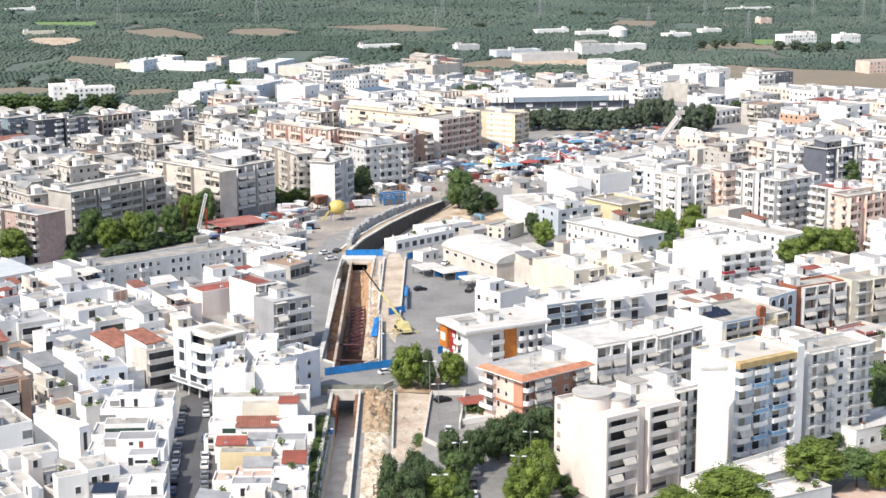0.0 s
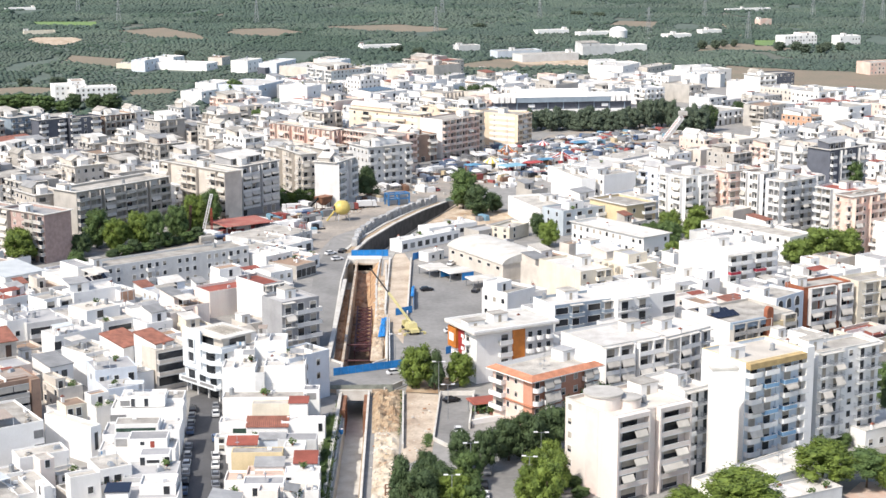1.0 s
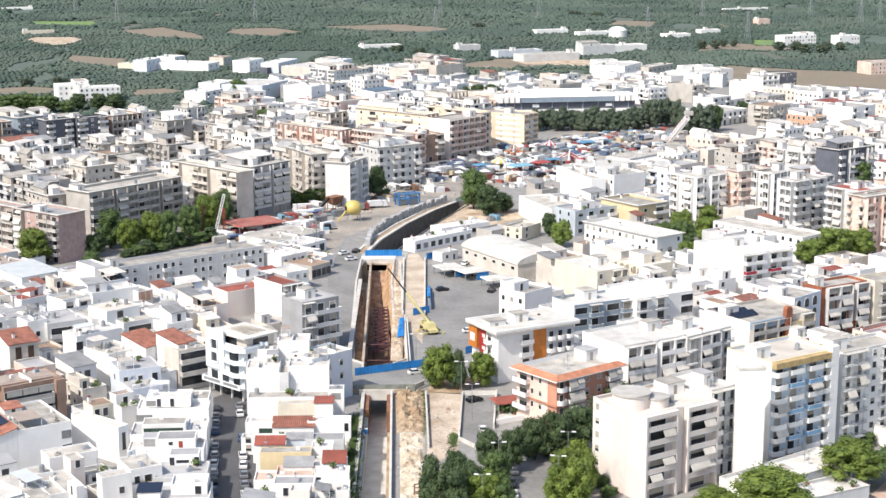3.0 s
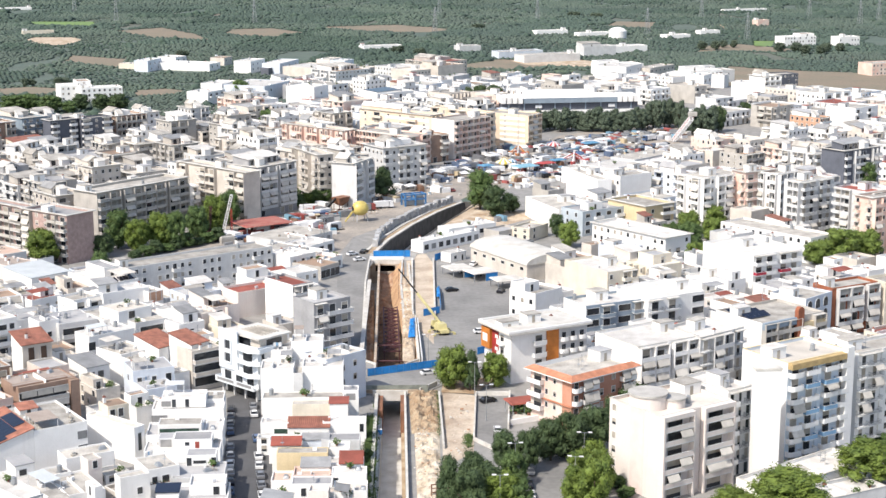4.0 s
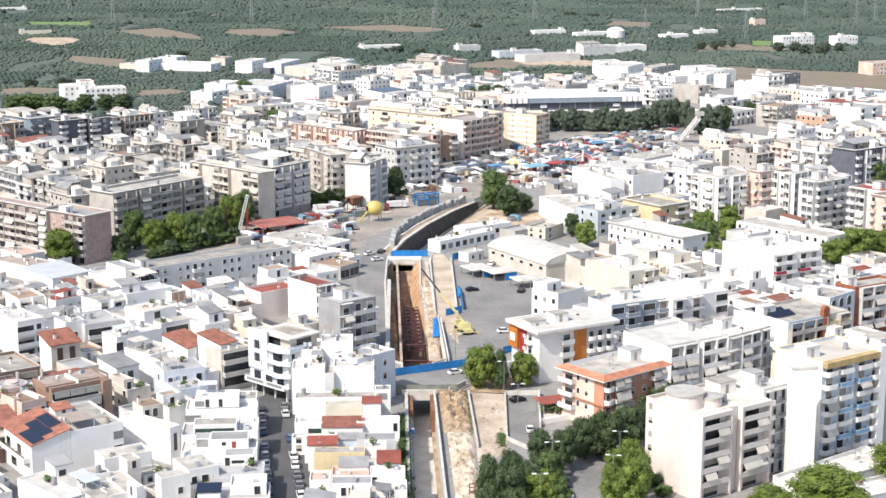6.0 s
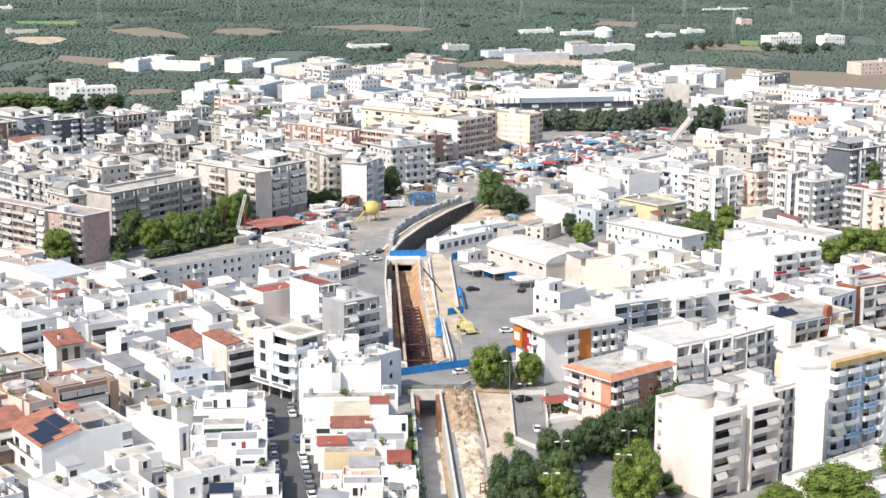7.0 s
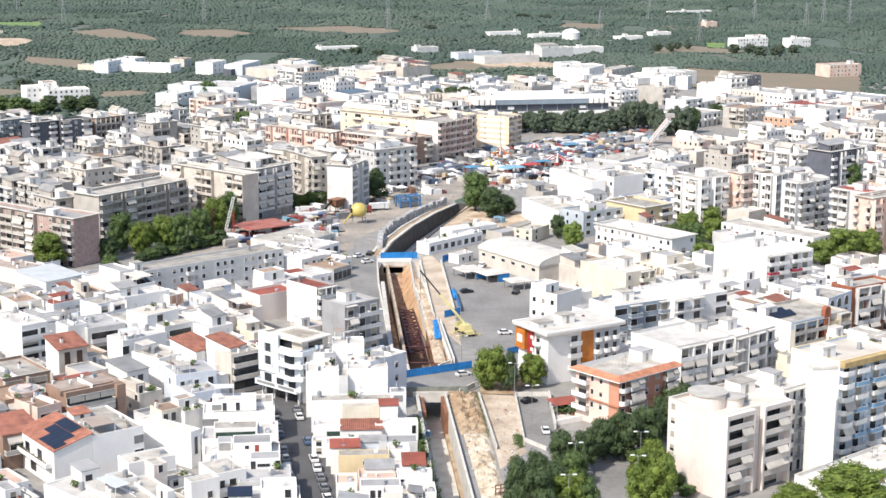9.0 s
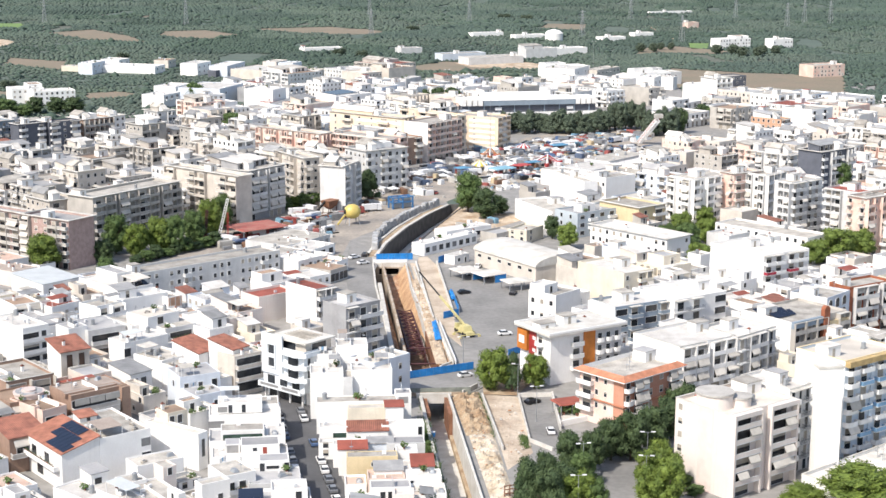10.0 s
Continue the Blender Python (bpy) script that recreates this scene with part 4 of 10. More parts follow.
building(61.9, 428.2, 31.0, 20.0, 17.9, 14.0, 4, "white", "TNTSG", "blank", "white", "noattic")
building(53.2, 379.3, 32.5, 19.8, 17.1, 14.0, 4, "white", "AANLA", "blank", "white", "noattic")
building(69.9, 387.8, 40.1, 16.7, 13.1, 14.0, 4, "lgrey", "BALNT", "blank", "white", "noattic")
building(89.0, 406.2, 33.9, 23.1, 17.3, 13.0, 4, "stone", "AALSL", "blank", "conc", "tower,lw")
building(105.4, 428.4, 45.0, 13.4, 11.6, 14.0, 4, "bluew", "HHHN", "blank", "conc", "lw,noattic")
building(115.3, 439.3, 29.9, 17.4, 8.0, 14.5, 4, "brick", "NAANA", "blank", "conc", "noattic")
building(132.4, 447.0, 30.0, 18.0, 8.0, 14.5, 4, "cream", "NTAT", "blank", "conc", "noattic")
building(100.4, 478.6, 30.3, 20.0, 24.0, 15.5, 5, "white", "balred", "blank", "white", "noattic")
building(131.1, 535.9, 40.5, 12.9, 39.5, 9.0, 3, "white", "win", "win", "conc", "pinktrim,nohut", name="house")
building(102.8, 595.7, 35.9, 23.6, 11.5, 20.0, 6, "white", "bal", "bal", "conc")
building(120.6, 601.5, 30.2, 14.8, 8.0, 21.0, 6, "salmon", "bal", "bal", "conc")
building(132.3, 598.8, 45.4, 13.8, 8.0, 21.0, 6, "white", "bal", "bal", "conc")
building(135.9, 575.0, 37.5, 18.7, 8.0, 22.0, 7, "lgrey", "bal", "bal", "conc")
building(157.0, 558.2, 39.3, 9.8, 16.0, 21.0, 7, "lgrey", "bal", "bal", "red")
building(154.7, 546.9, 34.1, 23.9, 8.0, 21.0, 7, "salmon", "bal", "bal", "conc")
building(173.6, 663.3, 37.7, 23.6, 12.2, 20.0, 6, "dark", "bal", "blank", "conc")
building(80.6, 584.5, 36.6, 14.7, 20.6, 11.0, 3, "yellow", "WB", "blank", "conc", "lip,nohut")
building(81.1, 533.4, 38.3, 12.4, 36.1, 9.5, 3, "white", "WBW", "win", "white", "nohut,lip", name="house")
building(54.7, 468.4, 32.6, 11.0, 21.5, 12.5, 4, "cream", "WSBA", "blank", "white", "noattic")
building(32.4, 457.4, 45.2, 12.2, 10.3, 8.5, 2, "white", "blank", "win", "conc", name="house")
building(49.0, 593.6, 20.6, 13.5, 31.6, 8.0, 2, "white", "blank", "blank", "conc", name="house")
building(67.9, 639.3, 19.1, 6.3, 31.7, 12.0, 3, "white", "blank", "blank", "conc")
building(77.3, 641.7, 34.2, 16.9, 8.8, 13.0, 3, "white", "blank", "win", "conc")
building(-29.9, 421.9, 39.2, 12.2, 10.2, 14.5, 4, "grey", "TCC", "blank", "grey", "noattic")
building(-38.4, 451.4, 41.1, 7.2, 14.0, 12.5, 4, "grey", "BLB", "blank", "red", "nohut,lw")
building(-94.3, 487.0, 38.2, 54.3, 10.6, 9.5, 3, "lgrey", "WWWSWWBWWSWWWSWWWBWW", "blank", "conc", name="apartment_building")
building(-123.1, 535.1, 53.4, 11.7, 22.6, 17.0, 6, "brickpink", "blank", "BLWWA", "grey", "lip,noattic")
building(-141.8, 549.8, 50.1, 5.0, 39.7, 17.0, 6, "brickpink", "blank", "BLBLWA", "grey", "lip,noattic")
building(-120.3, 570.8, 52.2, 44.3, 13.0, 18.5, 6, "stone", "BLNAL", "blank", "conc", "lip")
building(-70.5, 607.3, 46.7, 6.8, 41.9, 20.0, 6, "sand", "blank", "ABSLBSA", "conc", "lip")
building(-67.4, 619.6, 52.7, 22.1, 18.5, 20.0, 6, "grey", "bal", "blank", "conc", "lip")
building(-46.4, 651.9, 28.4, 6.9, 27.4, 20.0, 6, "sand", "bal", "bal", "conc", "lip")
building(-31.0, 635.9, 66.8, 17.0, 9.7, 19.0, 6, "lgrey", "bal", "blank", "conc")
building(-20.6, 684.5, 34.2, 22.1, 16.2, 18.0, 5, "lgrey", "bal", "win", "grey")
building(10.7, 769.3, 48.5, 25.8, 14.5, 19.0, 6, "pinkgrey", "BLBLBL", "blank", "conc", "lw,noattic")
building(47.3, 806.5, 56.3, 13.8, 25.0, 17.0, 6, "ochre", "LAL", "SWW", "conc", "bands,noattic")
building(-1.2, 780.4, 50.3, 9.6, 46.8, 20.0, 6, "ochre", "bal", "WBW", "conc", "bands,lip")
building(26.4, 791.5, 44.4, 6.9, 39.5, 20.0, 6, "ochre", "bal", "BWB", "conc", "bands")
building(-40.6, 740.0, 48.3, 7.5, 41.5, 18.0, 5, "salmon", "bal", "bal", "conc")
building(-10.1, 723.0, 48.7, 12.8, 34.0, 18.0, 6, "salmon", "bal", "bal", "conc")
building(-202.5, 784.6, 46.4, 14.2, 24.8, 18.0, 6, "bluegrey", "bal", "blank", "conc")
building(-186.6, 776.0, 41.0, 14.7, 8.0, 18.0, 6, "dark", "bal", "blank", "conc")
building(-173.5, 784.6, 41.3, 17.1, 8.0, 18.0, 6, "dark", "bal", "blank", "conc")
building(-195.7, 747.6, 48.0, 17.4, 9.4, 11.0, 4, "cream", "win", "win", "tile")
building(-182.0, 699.2, 70.4, 24.7, 10.8, 14.0, 4, "white", "bal", "win", "conc")
building(-170.6, 719.8, 45.5, 12.0, 8.0, 14.0, 4, "lgrey", "bal", "win", "conc")
building(-101.6, 391.3, 34.4, 7.8, 8.0, 11.0, 3, "white", "blank", "blank", "tile", "brownface")
building(36.8, 572.6, 54.8, 13.1, 8.0, 5.0, 2, "cream", "WW", "win", "conc", "nohut", name="house")
building(72.0, 306.6, 37.5, 30.8, 9.8, 4.0, 1, "white", "blank", "blank", "white", "nohut", name="house")
building(78.7, 301.0, 29.0, 20.0, 8.0, 3.5, 1, "lgrey", "blank", "blank", "white", "nohut", name="house")
building(-98.0, 474.0, 41.6, 12.0, 22.7, 7.5, 2, "white", "win", "blank", "white", "pv", name="house")
building(-124.8, 449.8, 35.0, 8.2, 10.3, 9.0, 3, "white", "AA", "blank", "brown", "nohut", name="house")
building(-114.3, 451.2, 49.1, 10.4, 8.0, 8.0, 2, "white", "win", "blank", "red", name="house")
building(-100.3, 443.1, 47.0, 9.4, 8.0, 10.0, 3, "white", "bal", "blank", "conc", name="house")
building(-94.6, 455.4, 38.0, 15.2, 8.0, 9.0, 3, "white", "blank", "blank", "white", name="house")
building(-82.3, 461.6, 42.3, 5.0, 8.0, 8.0, 3, "white", "blank", "blank", "conc", "nohut,bricktop", name="house")
building(-69.4, 430.7, 41.0, 9.3, 10.1, 9.0, 3, "white", "win", "blank", "white", name="house")
building(-62.0, 431.4, 39.7, 5.0, 8.0, 9.0, 3, "pink", "win", "blank", "conc", name="house")
building(-67.1, 423.4, 39.9, 8.1, 8.0, 8.0, 2, "white", "win", "blank", "grey", name="house")
building(-110.8, 369.5, 35.7, 12.4, 17.1, 10.0, 3, "brown", "VV", "blank", "conc", "nohut", name="house")
building(203.0, 834.3, 44.0, 9.7, 18.5, 12.0, 4, "brickpale", "BBB", "win", "conc")
building(154.4, 789.5, 55.1, 12.4, 19.7, 7.0, 2, "pink", "blank", "blank", "conc", "nohut", name="house")
building(207.0, 1005.5, 31.0, 13.7, 13.6, 16.0, 5, "white", "LLL", "blank", "grey")
building(188.0, 880.5, 43.8, 19.2, 15.0, 12.0, 3, "stone", "bal", "bal", "brown", "nohut")
building(232.0, 946.8, 40.9, 25.7, 20.4, 12.0, 3, "white", "BLB", "win", "conc")
building(234.2, 883.7, 41.9, 22.3, 19.4, 11.0, 3, "white", "BS", "blank", "conc")
building(-55.6, 460.9, 37.6, 14.4, 9.5, 8.0, 2, "pink", "blank", "blank", "red", "nohut", name="house")
building(25.7, 572.3, 43.4, 11.1, 8.0, 4.0, 1, "stone", "win", "blank", "grey", "nohut", name="house")
building(*(109.0, 343.0), 30, 26, 10, 4.5, 1, "white", "win", "blank", "white", "nohut", name="low_building")

NETTING = material("dark_green_netting", (0.05, 0.1, 0.075), rough=0.95, vary=0.25, scale=0.8)
GREY_SHUTTER = material("grey_metal_shutter", (0.34, 0.34, 0.34), rough=0.6, vary=0.12, obj=0.3)
DOOR_RED = material("dull_red_door", (0.34, 0.07, 0.05), rough=0.6, vary=0.12)
ROOF["pinkfloor"] = material("pale_terracotta_floor", (0.58, 0.4, 0.32), vary=0.14, scale=0.4, second=(0.62, 0.52, 0.44), obj=0.2)
ROOF["sheet"] = GREY_SHEET
ROOF["dark"] = PV
ROOF["tan"] = material("tan_roof_screed", (0.43, 0.36, 0.31), vary=0.16, scale=0.3, second=(0.34, 0.28, 0.24), obj=0.2)
ROOF["pantile"] = material("salmon_pantiles", (0.45, 0.19, 0.13), vary=0.2, scale=0.6, bump=0.5, obj=0.1)
ROOF["pale"] = material("pale_roof_sheet", (0.62, 0.65, 0.66), rough=0.6, vary=0.1, scale=0.3, second=(0.52, 0.55, 0.56), obj=0.15)


def planted_balcony_mesh(w, depth):
    """A slab and parapet with pots of leaves standing along the coping."""
    def make():
        rr, s = random.Random(int(w * 10)), Shape()
        s.box(-w / 2, -depth, -0.18, w / 2, 0, 0, 0).box(-w / 2, -depth, 0, w / 2, -depth + 0.1, 0.85, 0)
        for sx in (-w / 2, w / 2 - 0.1):
            s.box(sx, -depth + 0.1, 0, sx + 0.1, 0, 0.85, 0)
        k = -w / 2 + 0.3
        while k < w / 2 - 0.2:
            s.tube(k, -depth + 0.25, 0.6, 0.95, 0.13, 0.18, n=6, mi=1)
            for _ in range(22):
                c = Vector((k + rr.gauss(0, 0.2), -depth + 0.2 + rr.gauss(0, 0.15), 1.15 + rr.gauss(0, 0.18)))
                a, b = Vector((rr.uniform(-1, 1), rr.uniform(-1, 1), rr.uniform(-1, 1))) * 0.13, Vector((rr.uniform(-1, 1), rr.uniform(-1, 1), rr.uniform(-1, 1))) * 0.13
                s.add([c - a, c + b, c + a], [(0, 1, 2)], 2)
            k += rr.uniform(0.5, 0.95)
        return s.mesh("balcony", WALL["white"], ROOF["tile"], LEAF["dark"])
    return cached(("pbal", w, depth), make)


def bench_mesh(k):
    """Things left on a terrace: a bench with crates, a wrapped crate, or a clothes horse hung with washing."""
    def make():
        s = Shape()
        if k == 0:
            s.box(-0.9, -0.25, 0.38, 0.9, 0.25, 0.45, 0).box(-0.8, -0.2, 0, -0.7, 0.2, 0.38, 0).box(0.7, -0.2, 0, 0.8, 0.2, 0.38, 0).box(-0.6, -0.2, 0.453, 0.1, 0.2, 0.8, 1)
            return s.mesh("bench", SHUTTER, CONCRETE)
        if k == 1:
            s.prism([(-0.9, -0.6), (0.9, -0.6), (1.0, 0.7), (-0.8, 0.6)], 0, 0.7, 0, [(-0.6, -0.3), (0.5, -0.4), (0.7, 0.4), (-0.5, 0.3)])
            return s.mesh("wrapped_crate", STEEL)
        for x in (-1.1, 1.1):
            s.beam((x, 0, 0), (x, 0, 1.7), 0.03, 1)
        s.beam((-1.1, 0, 1.68), (1.1, 0, 1.68), 0.015, 1)
        for i, (a, b) in enumerate(((-1.0, -0.35), (-0.3, 0.2), (0.3, 1.0))):
            s.box(a, -0.02, 0.7 + 0.2 * (i % 2), b, 0.02, 1.7, (0, 2, 0)[i])
        return s.mesh("clothes_line", PALE, STEEL, RAIL_BLUE)
    return cached(("bench", k), make)


def opening_box(name, w, h, mat):
    """A panel framed by a thin rim, standing just proud of its wall."""
    return cached((name, w, h, mat.name), lambda: Shape().box(-w / 2, -0.05, 0, w / 2, -0.003, h, 0).box(-w / 2 - 0.05, -0.09, h, w / 2 + 0.05, -0.003, h + 0.07, 1).mesh(name, mat, PALE))


def house_of(label, volumes, name="house"):
    """A house put together from blocks of its own: x, y, turn, width, depth, foot, top, wall, roof, parapet (below 0: the rise of a single slope), then its openings."""
    x, y, rot = volumes[0][:3]
    rr = random.Random(int(x * 5 + y * 17))
    root = thing(name, pose(x, y, 0, 0, 0, rot), label, "house")
    back = pose(x, y, 0, 0, 0, rot).inverted()
    for vol in volumes:
        vx, vy, vr, w, d, z0, z1, wall, roof, par, *openings = vol
        m = back @ pose(vx, vy, 0, 0, 0, vr)
        u = Vector((math.cos(radians(vr)), math.sin(radians(vr)), 0))
        if z0 < 1:
            FOOT.append((Vector((vx, vy, 0)), u, Vector((-u.y, u.x, 0)), w, d))
        s, r = Shape(), Shape()
        if par < 0:
            wedge(s, 0, 0, w, d, z0, z1 - z0, z1 - z0 - par, 0, 1)
            r.v, r.f, r.m = s.v[8:], [tuple(i - 8 for i in f) for f in s.f[4:]], [0] * (len(s.f) - 4)
            s.v, s.f, s.m = s.v[:8], s.f[:4], s.m[:4]
            ribs = Shape()
            if roof in ("tile", "pantile"):
                k, e = -par / d, 0.25
                for q in range(int(w / 0.45)):
                    a = 0.45 * q
                    ribs.add([(a, -e, z1 - k * e + 0.2), (a + 0.24, -e, z1 - k * e + 0.2), (a + 0.12, -e, z1 - k * e + 0.29), (a, d + e, z1 - par + k * e + 0.2), (a + 0.24, d + e, z1 - par + k * e + 0.2), (a + 0.12, d + e, z1 - par + k * e + 0.29)],
                          [(0, 1, 2), (3, 5, 4), (0, 2, 5, 3), (2, 1, 4, 5)])
        else:
            t = 0.2
            ring = lambda e, z: [(e, e, z), (w - e, e, z), (w - e, d - e, z), (e, d - e, z)]
            sides = lambda i, j: [(i + k, i + (k + 1) % 4, j + (k + 1) % 4, j + k) for k in range(4)]
            s.add(ring(0, z0) + ring(0, z1) + ring(t, z1) + ring(t, z1 - par), sides(0, 4) + sides(4, 8) + sides(8, 12) + [(12, 13, 14, 15), (3, 2, 1, 0)])
            r.box(t, t, z1 - par + 0.004, w - t, d - t, z1 - par + 0.06)
        part("wall", s.mesh("wall", WALL[wall]), root, m)
        top = part("roof", r.mesh("roof", ROOF[roof]), root, m)
        if par < 0 and ribs.v:
            part("cover_tiles", ribs.mesh("cover_tiles", ROOF[roof]), top)["kind"] = "stuff"
        for face, along, rise, ow, oh, kind in openings:
            at = m @ (pose(w * along, 0, z0 + rise) if face == "R" else pose(0, d * along, z0 + rise) @ FACE_L)
            if kind in "ox":
                part("window", window_mesh(ow, oh, rr.choice((0, 0, 0.35)) if kind == "o" else 0), root, at)
            elif kind == "p":
                part("balcony", planted_balcony_mesh(ow, oh), root, at @ pose(0, -0.003, 0))
            elif kind == "b":
                part("balcony", balcony_mesh(ow, oh, RAIL_OF.get(wall, "plain")), root, at @ pose(0, -0.003, 0))
            elif kind == "a":
                part("awning", awning_mesh(ow, oh), root, at @ pose(0, -0.02, 0))
            elif kind == "k":
                part("blind", opening_box("blind", ow, oh, AWNING), root, at @ pose(0, -1.46, 0))
            elif kind == "n":
                part("netting", opening_box("netting", ow, oh, NETTING), root, at @ pose(0, -1.2, 0))
            else:
                part({"s": "shutter", "g": "shutter", "r": "door"}[kind], opening_box({"s": "shutter", "g": "shutter", "r": "door"}[kind], ow, oh, {"s": GREY_SHUTTER, "g": NETTING, "r": DOOR_RED}[kind]), root, at)
        if par > 0.15 and w > 3.5 and d > 3.5:
            # what stands about on the terrace, clear of the other blocks
            def bare(px, py, e=0.7):
                q = m @ Vector((px, py, 0))
                return not any(o is not vol and o[6] > z1 - par + 0.1 and -e < (l := (back @ pose(o[0], o[1], 0, 0, 0, o[2])).inverted() @ q).x < o[3] + e and -e < l.y < o[4] + e for o in volumes)
            floor = z1 - par + 0.06
            for _ in range(min(6, max(1, int(w * d / rr.uniform(14, 30))))):
                me = rr.choice((chimney_mesh(), tank_mesh(), antenna_mesh(), cooler_mesh(), cooler_mesh(), cooler_mesh(), bench_mesh(rr.randint(0, 2)), bench_mesh(rr.randint(0, 2)), plant_mesh(rr.randint(0, 3))))
                px, py = rr.uniform(0.8, w - 0.8), rr.uniform(0.8, d - 0.8)
                if bare(px, py):
                    part(me.name.split(".")[0], me, top, pose(px, py, floor, 0, 0, rr.choice((0, 90, 30))))
            if w > 5 and d > 5 and y < 560 and rr.random() < 0.6:
                k, n = rr.uniform(0.3, 0.7) * w, d * rr.uniform(0.35, 0.8)
                if bare(k, 0.5) and bare(k, n):
                    part("terrace_wall", Shape().box(k, 0.2, floor + 0.002, k + 0.14, n, floor + rr.uniform(0.5, 1.3)).mesh("terrace_wall", WALL["white"]), root, m)
            if w > 5 and d > 5 and y < 480 and rr.random() < 0.6:
                pw, pd, ph = w * rr.uniform(0.3, 0.5), d * rr.uniform(0.25, 0.4), rr.uniform(2.1, 2.5)
                px, py = rr.choice((0.5, w - pw - 0.5)), rr.choice((0.5, d - pd - 0.5))
                if all(bare(px + a, py + b, 0.3) for a in (0, pw / 2, pw) for b in (0, pd / 2, pd)):
                    perg = part("pergola", Shape().add([(px, py, floor + ph), (px + pw, py, floor + ph), (px + pw, py + pd, floor + ph + 0.35), (px, py + pd, floor + ph + 0.35), (px, py, floor + ph + 0.07), (px + pw, py, floor + ph + 0.07), (px + pw, py + pd, floor + ph + 0.42), (px, py + pd, floor + ph + 0.42)],
                                                       [(3, 2, 1, 0), (4, 5, 6, 7), (0, 1, 5, 4), (1, 2, 6, 5), (2, 3, 7, 6), (3, 0, 4, 7)]).mesh("pergola", rr.choice((GREY_SHEET, ROOF["pale"], AWNING, ROOF["tan"]))), root, m)
                    for a in (px + 0.1, px + pw - 0.1):
                        for b, e in ((py + 0.1, 0.0), (py + pd - 0.1, 0.3)):
                            part("post", cached(("ppost", round(ph + e, 1)), lambda: Shape().box(-0.05, -0.05, 0, 0.05, 0.05, round(ph + e, 1)).mesh("post", PALE)), perg, pose(a, b, floor))
    return root


house_of("low white hall under a wide pale sheet roof", [
    (-123.1, 485.3, 46.4, 14.1, 16.5, 0, 6.6, 'white', 'pale', -1.1, ('R', 0.2, 3.2, 1.6, 1.8, 'x'), ('R', 0.5, 3.2, 2.2, 2.2, 'x'), ('R', 0.8, 3.2, 1.4, 1.8, 'x'), ('R', 0.5, 3.1, 6.0, 1.2, 'p')),
])
house_of("low pink house with tan and grey flat roofs", [
    (-137.5, 510.6, 51.6, 10.4, 18.4, 0, 5.0, 'pink', 'tan', 0.3, ('R', 0.5, 2.0, 3.0, 2.0, 'x')),
    (-142.1, 523.2, 43.4, 8.6, 14.5, 0, 6.0, 'lgrey', 'pinkfloor', 0.3, ('R', 0.3, 2.6, 1.4, 1.6, 'x'), ('R', 0.7, 2.6, 1.4, 1.6, 'x')),
    (-131.9, 527.2, 49.6, 6.7, 6.8, 0, 3.5, 'white', 'conc', 0.3),
])
house_of("pale house with a grey terrace under a red sheet roof", [
    (-62.3, 333.2, 52.0, 3.0, 15.9, 0, 8.5, 'white', 'cream', 0.4, ('R', 0.5, 3.0, 1.0, 4.0, 'x')),
    (-69.7, 342.2, 35.8, 5.0, 5.3, 0, 10.4, 'cream', 'brown', 0.2, ('R', 0.6, 7.7, 1.2, 1.9, 'x'), ('R', 0.2, 7.7, 1.2, 1.9, 'x')),
])
house_of("low white house with a wide tan roof terrace", [
    (-68.2, 296.0, 32.1, 7.6, 12.8, 0, 7.0, 'white', 'conc', 0.5, ('R', 0.3, 2.5, 1.2, 1.4, 'o')),
    (-62.8, 295.3, 36.6, 1.6, 4.2, 0, 9.0, 'white', 'white', 0.1, ('L', 0.5, 6.7, 0.9, 1.9, 'x')),
])
house_of("low white house with a felt-roofed shed on its terrace", [
    (-76.7, 293.8, 45.1, 9.6, 17.0, 0, 7.0, 'white', 'white', 0.4),
    (-81.3, 307.0, 38.1, 3.8, 4.6, 6.6, 9.0, 'white', 'grey', -0.4, ('R', 0.4, 0.2, 1.6, 1.3, 'x')),
    (-74.5, 306.0, 33.3, 4.8, 4.8, 0, 7.4, 'white', 'conc', 0.4),
])
house_of("tall white house with a rendered pier beside its terrace", [
    (-58.6, 299.2, 31.3, 6.2, 3.2, 0, 9.4, 'white', 'conc', 0.5, ('R', 0.65, 5.4, 1.1, 1.4, 'o'), ('R', 0.65, 2.2, 1.1, 1.4, 'o')),
    (-73.4, 316.8, 30.4, 10.5, 6.1, 0, 7.2, 'white', 'conc', 0.4),
    (-67.3, 310.1, 35.0, 3.0, 4.1, 0, 9.2, 'pink', 'conc', 0.3, ('R', 0.5, 7.3, 1.0, 1.6, 'x')),
])
house_of("white house with potted plants on a deep balcony", [
    (-54.4, 306.5, 29.9, 6.7, 8.5, 0, 8.4, 'white', 'conc', 0.3, ('R', 0.2, 4.9, 1.1, 1.9, 'x'), ('R', 0.55, 4.9, 1.5, 1.9, 'x'), ('R', 0.5, 4.8, 7.2, 1.3, 'p'), ('R', 0.45, 1.3, 3.2, 1.9, 'x'), ('R', 0.5, 1.2, 7.0, 1.3, 'b')),
])
house_of("large white house with a shaded window band under a flat roof", [
    (-87.3, 403.5, 41.9, 13.7, 7.5, 0, 10.0, 'white', 'white', 0.3, ('R', 0.06, 6.2, 2.0, 2.2, 'x')),
    (-76.5, 391.2, 47.6, 9.4, 10.7, 0, 8.6, 'white', 'conc', 0.5, ('R', 0.5, 5.2, 1.4, 2.0, 'x')),
    (-72.6, 387.0, 41.1, 6.3, 10.6, 0, 8.0, 'white', 'conc', 0.4),
])
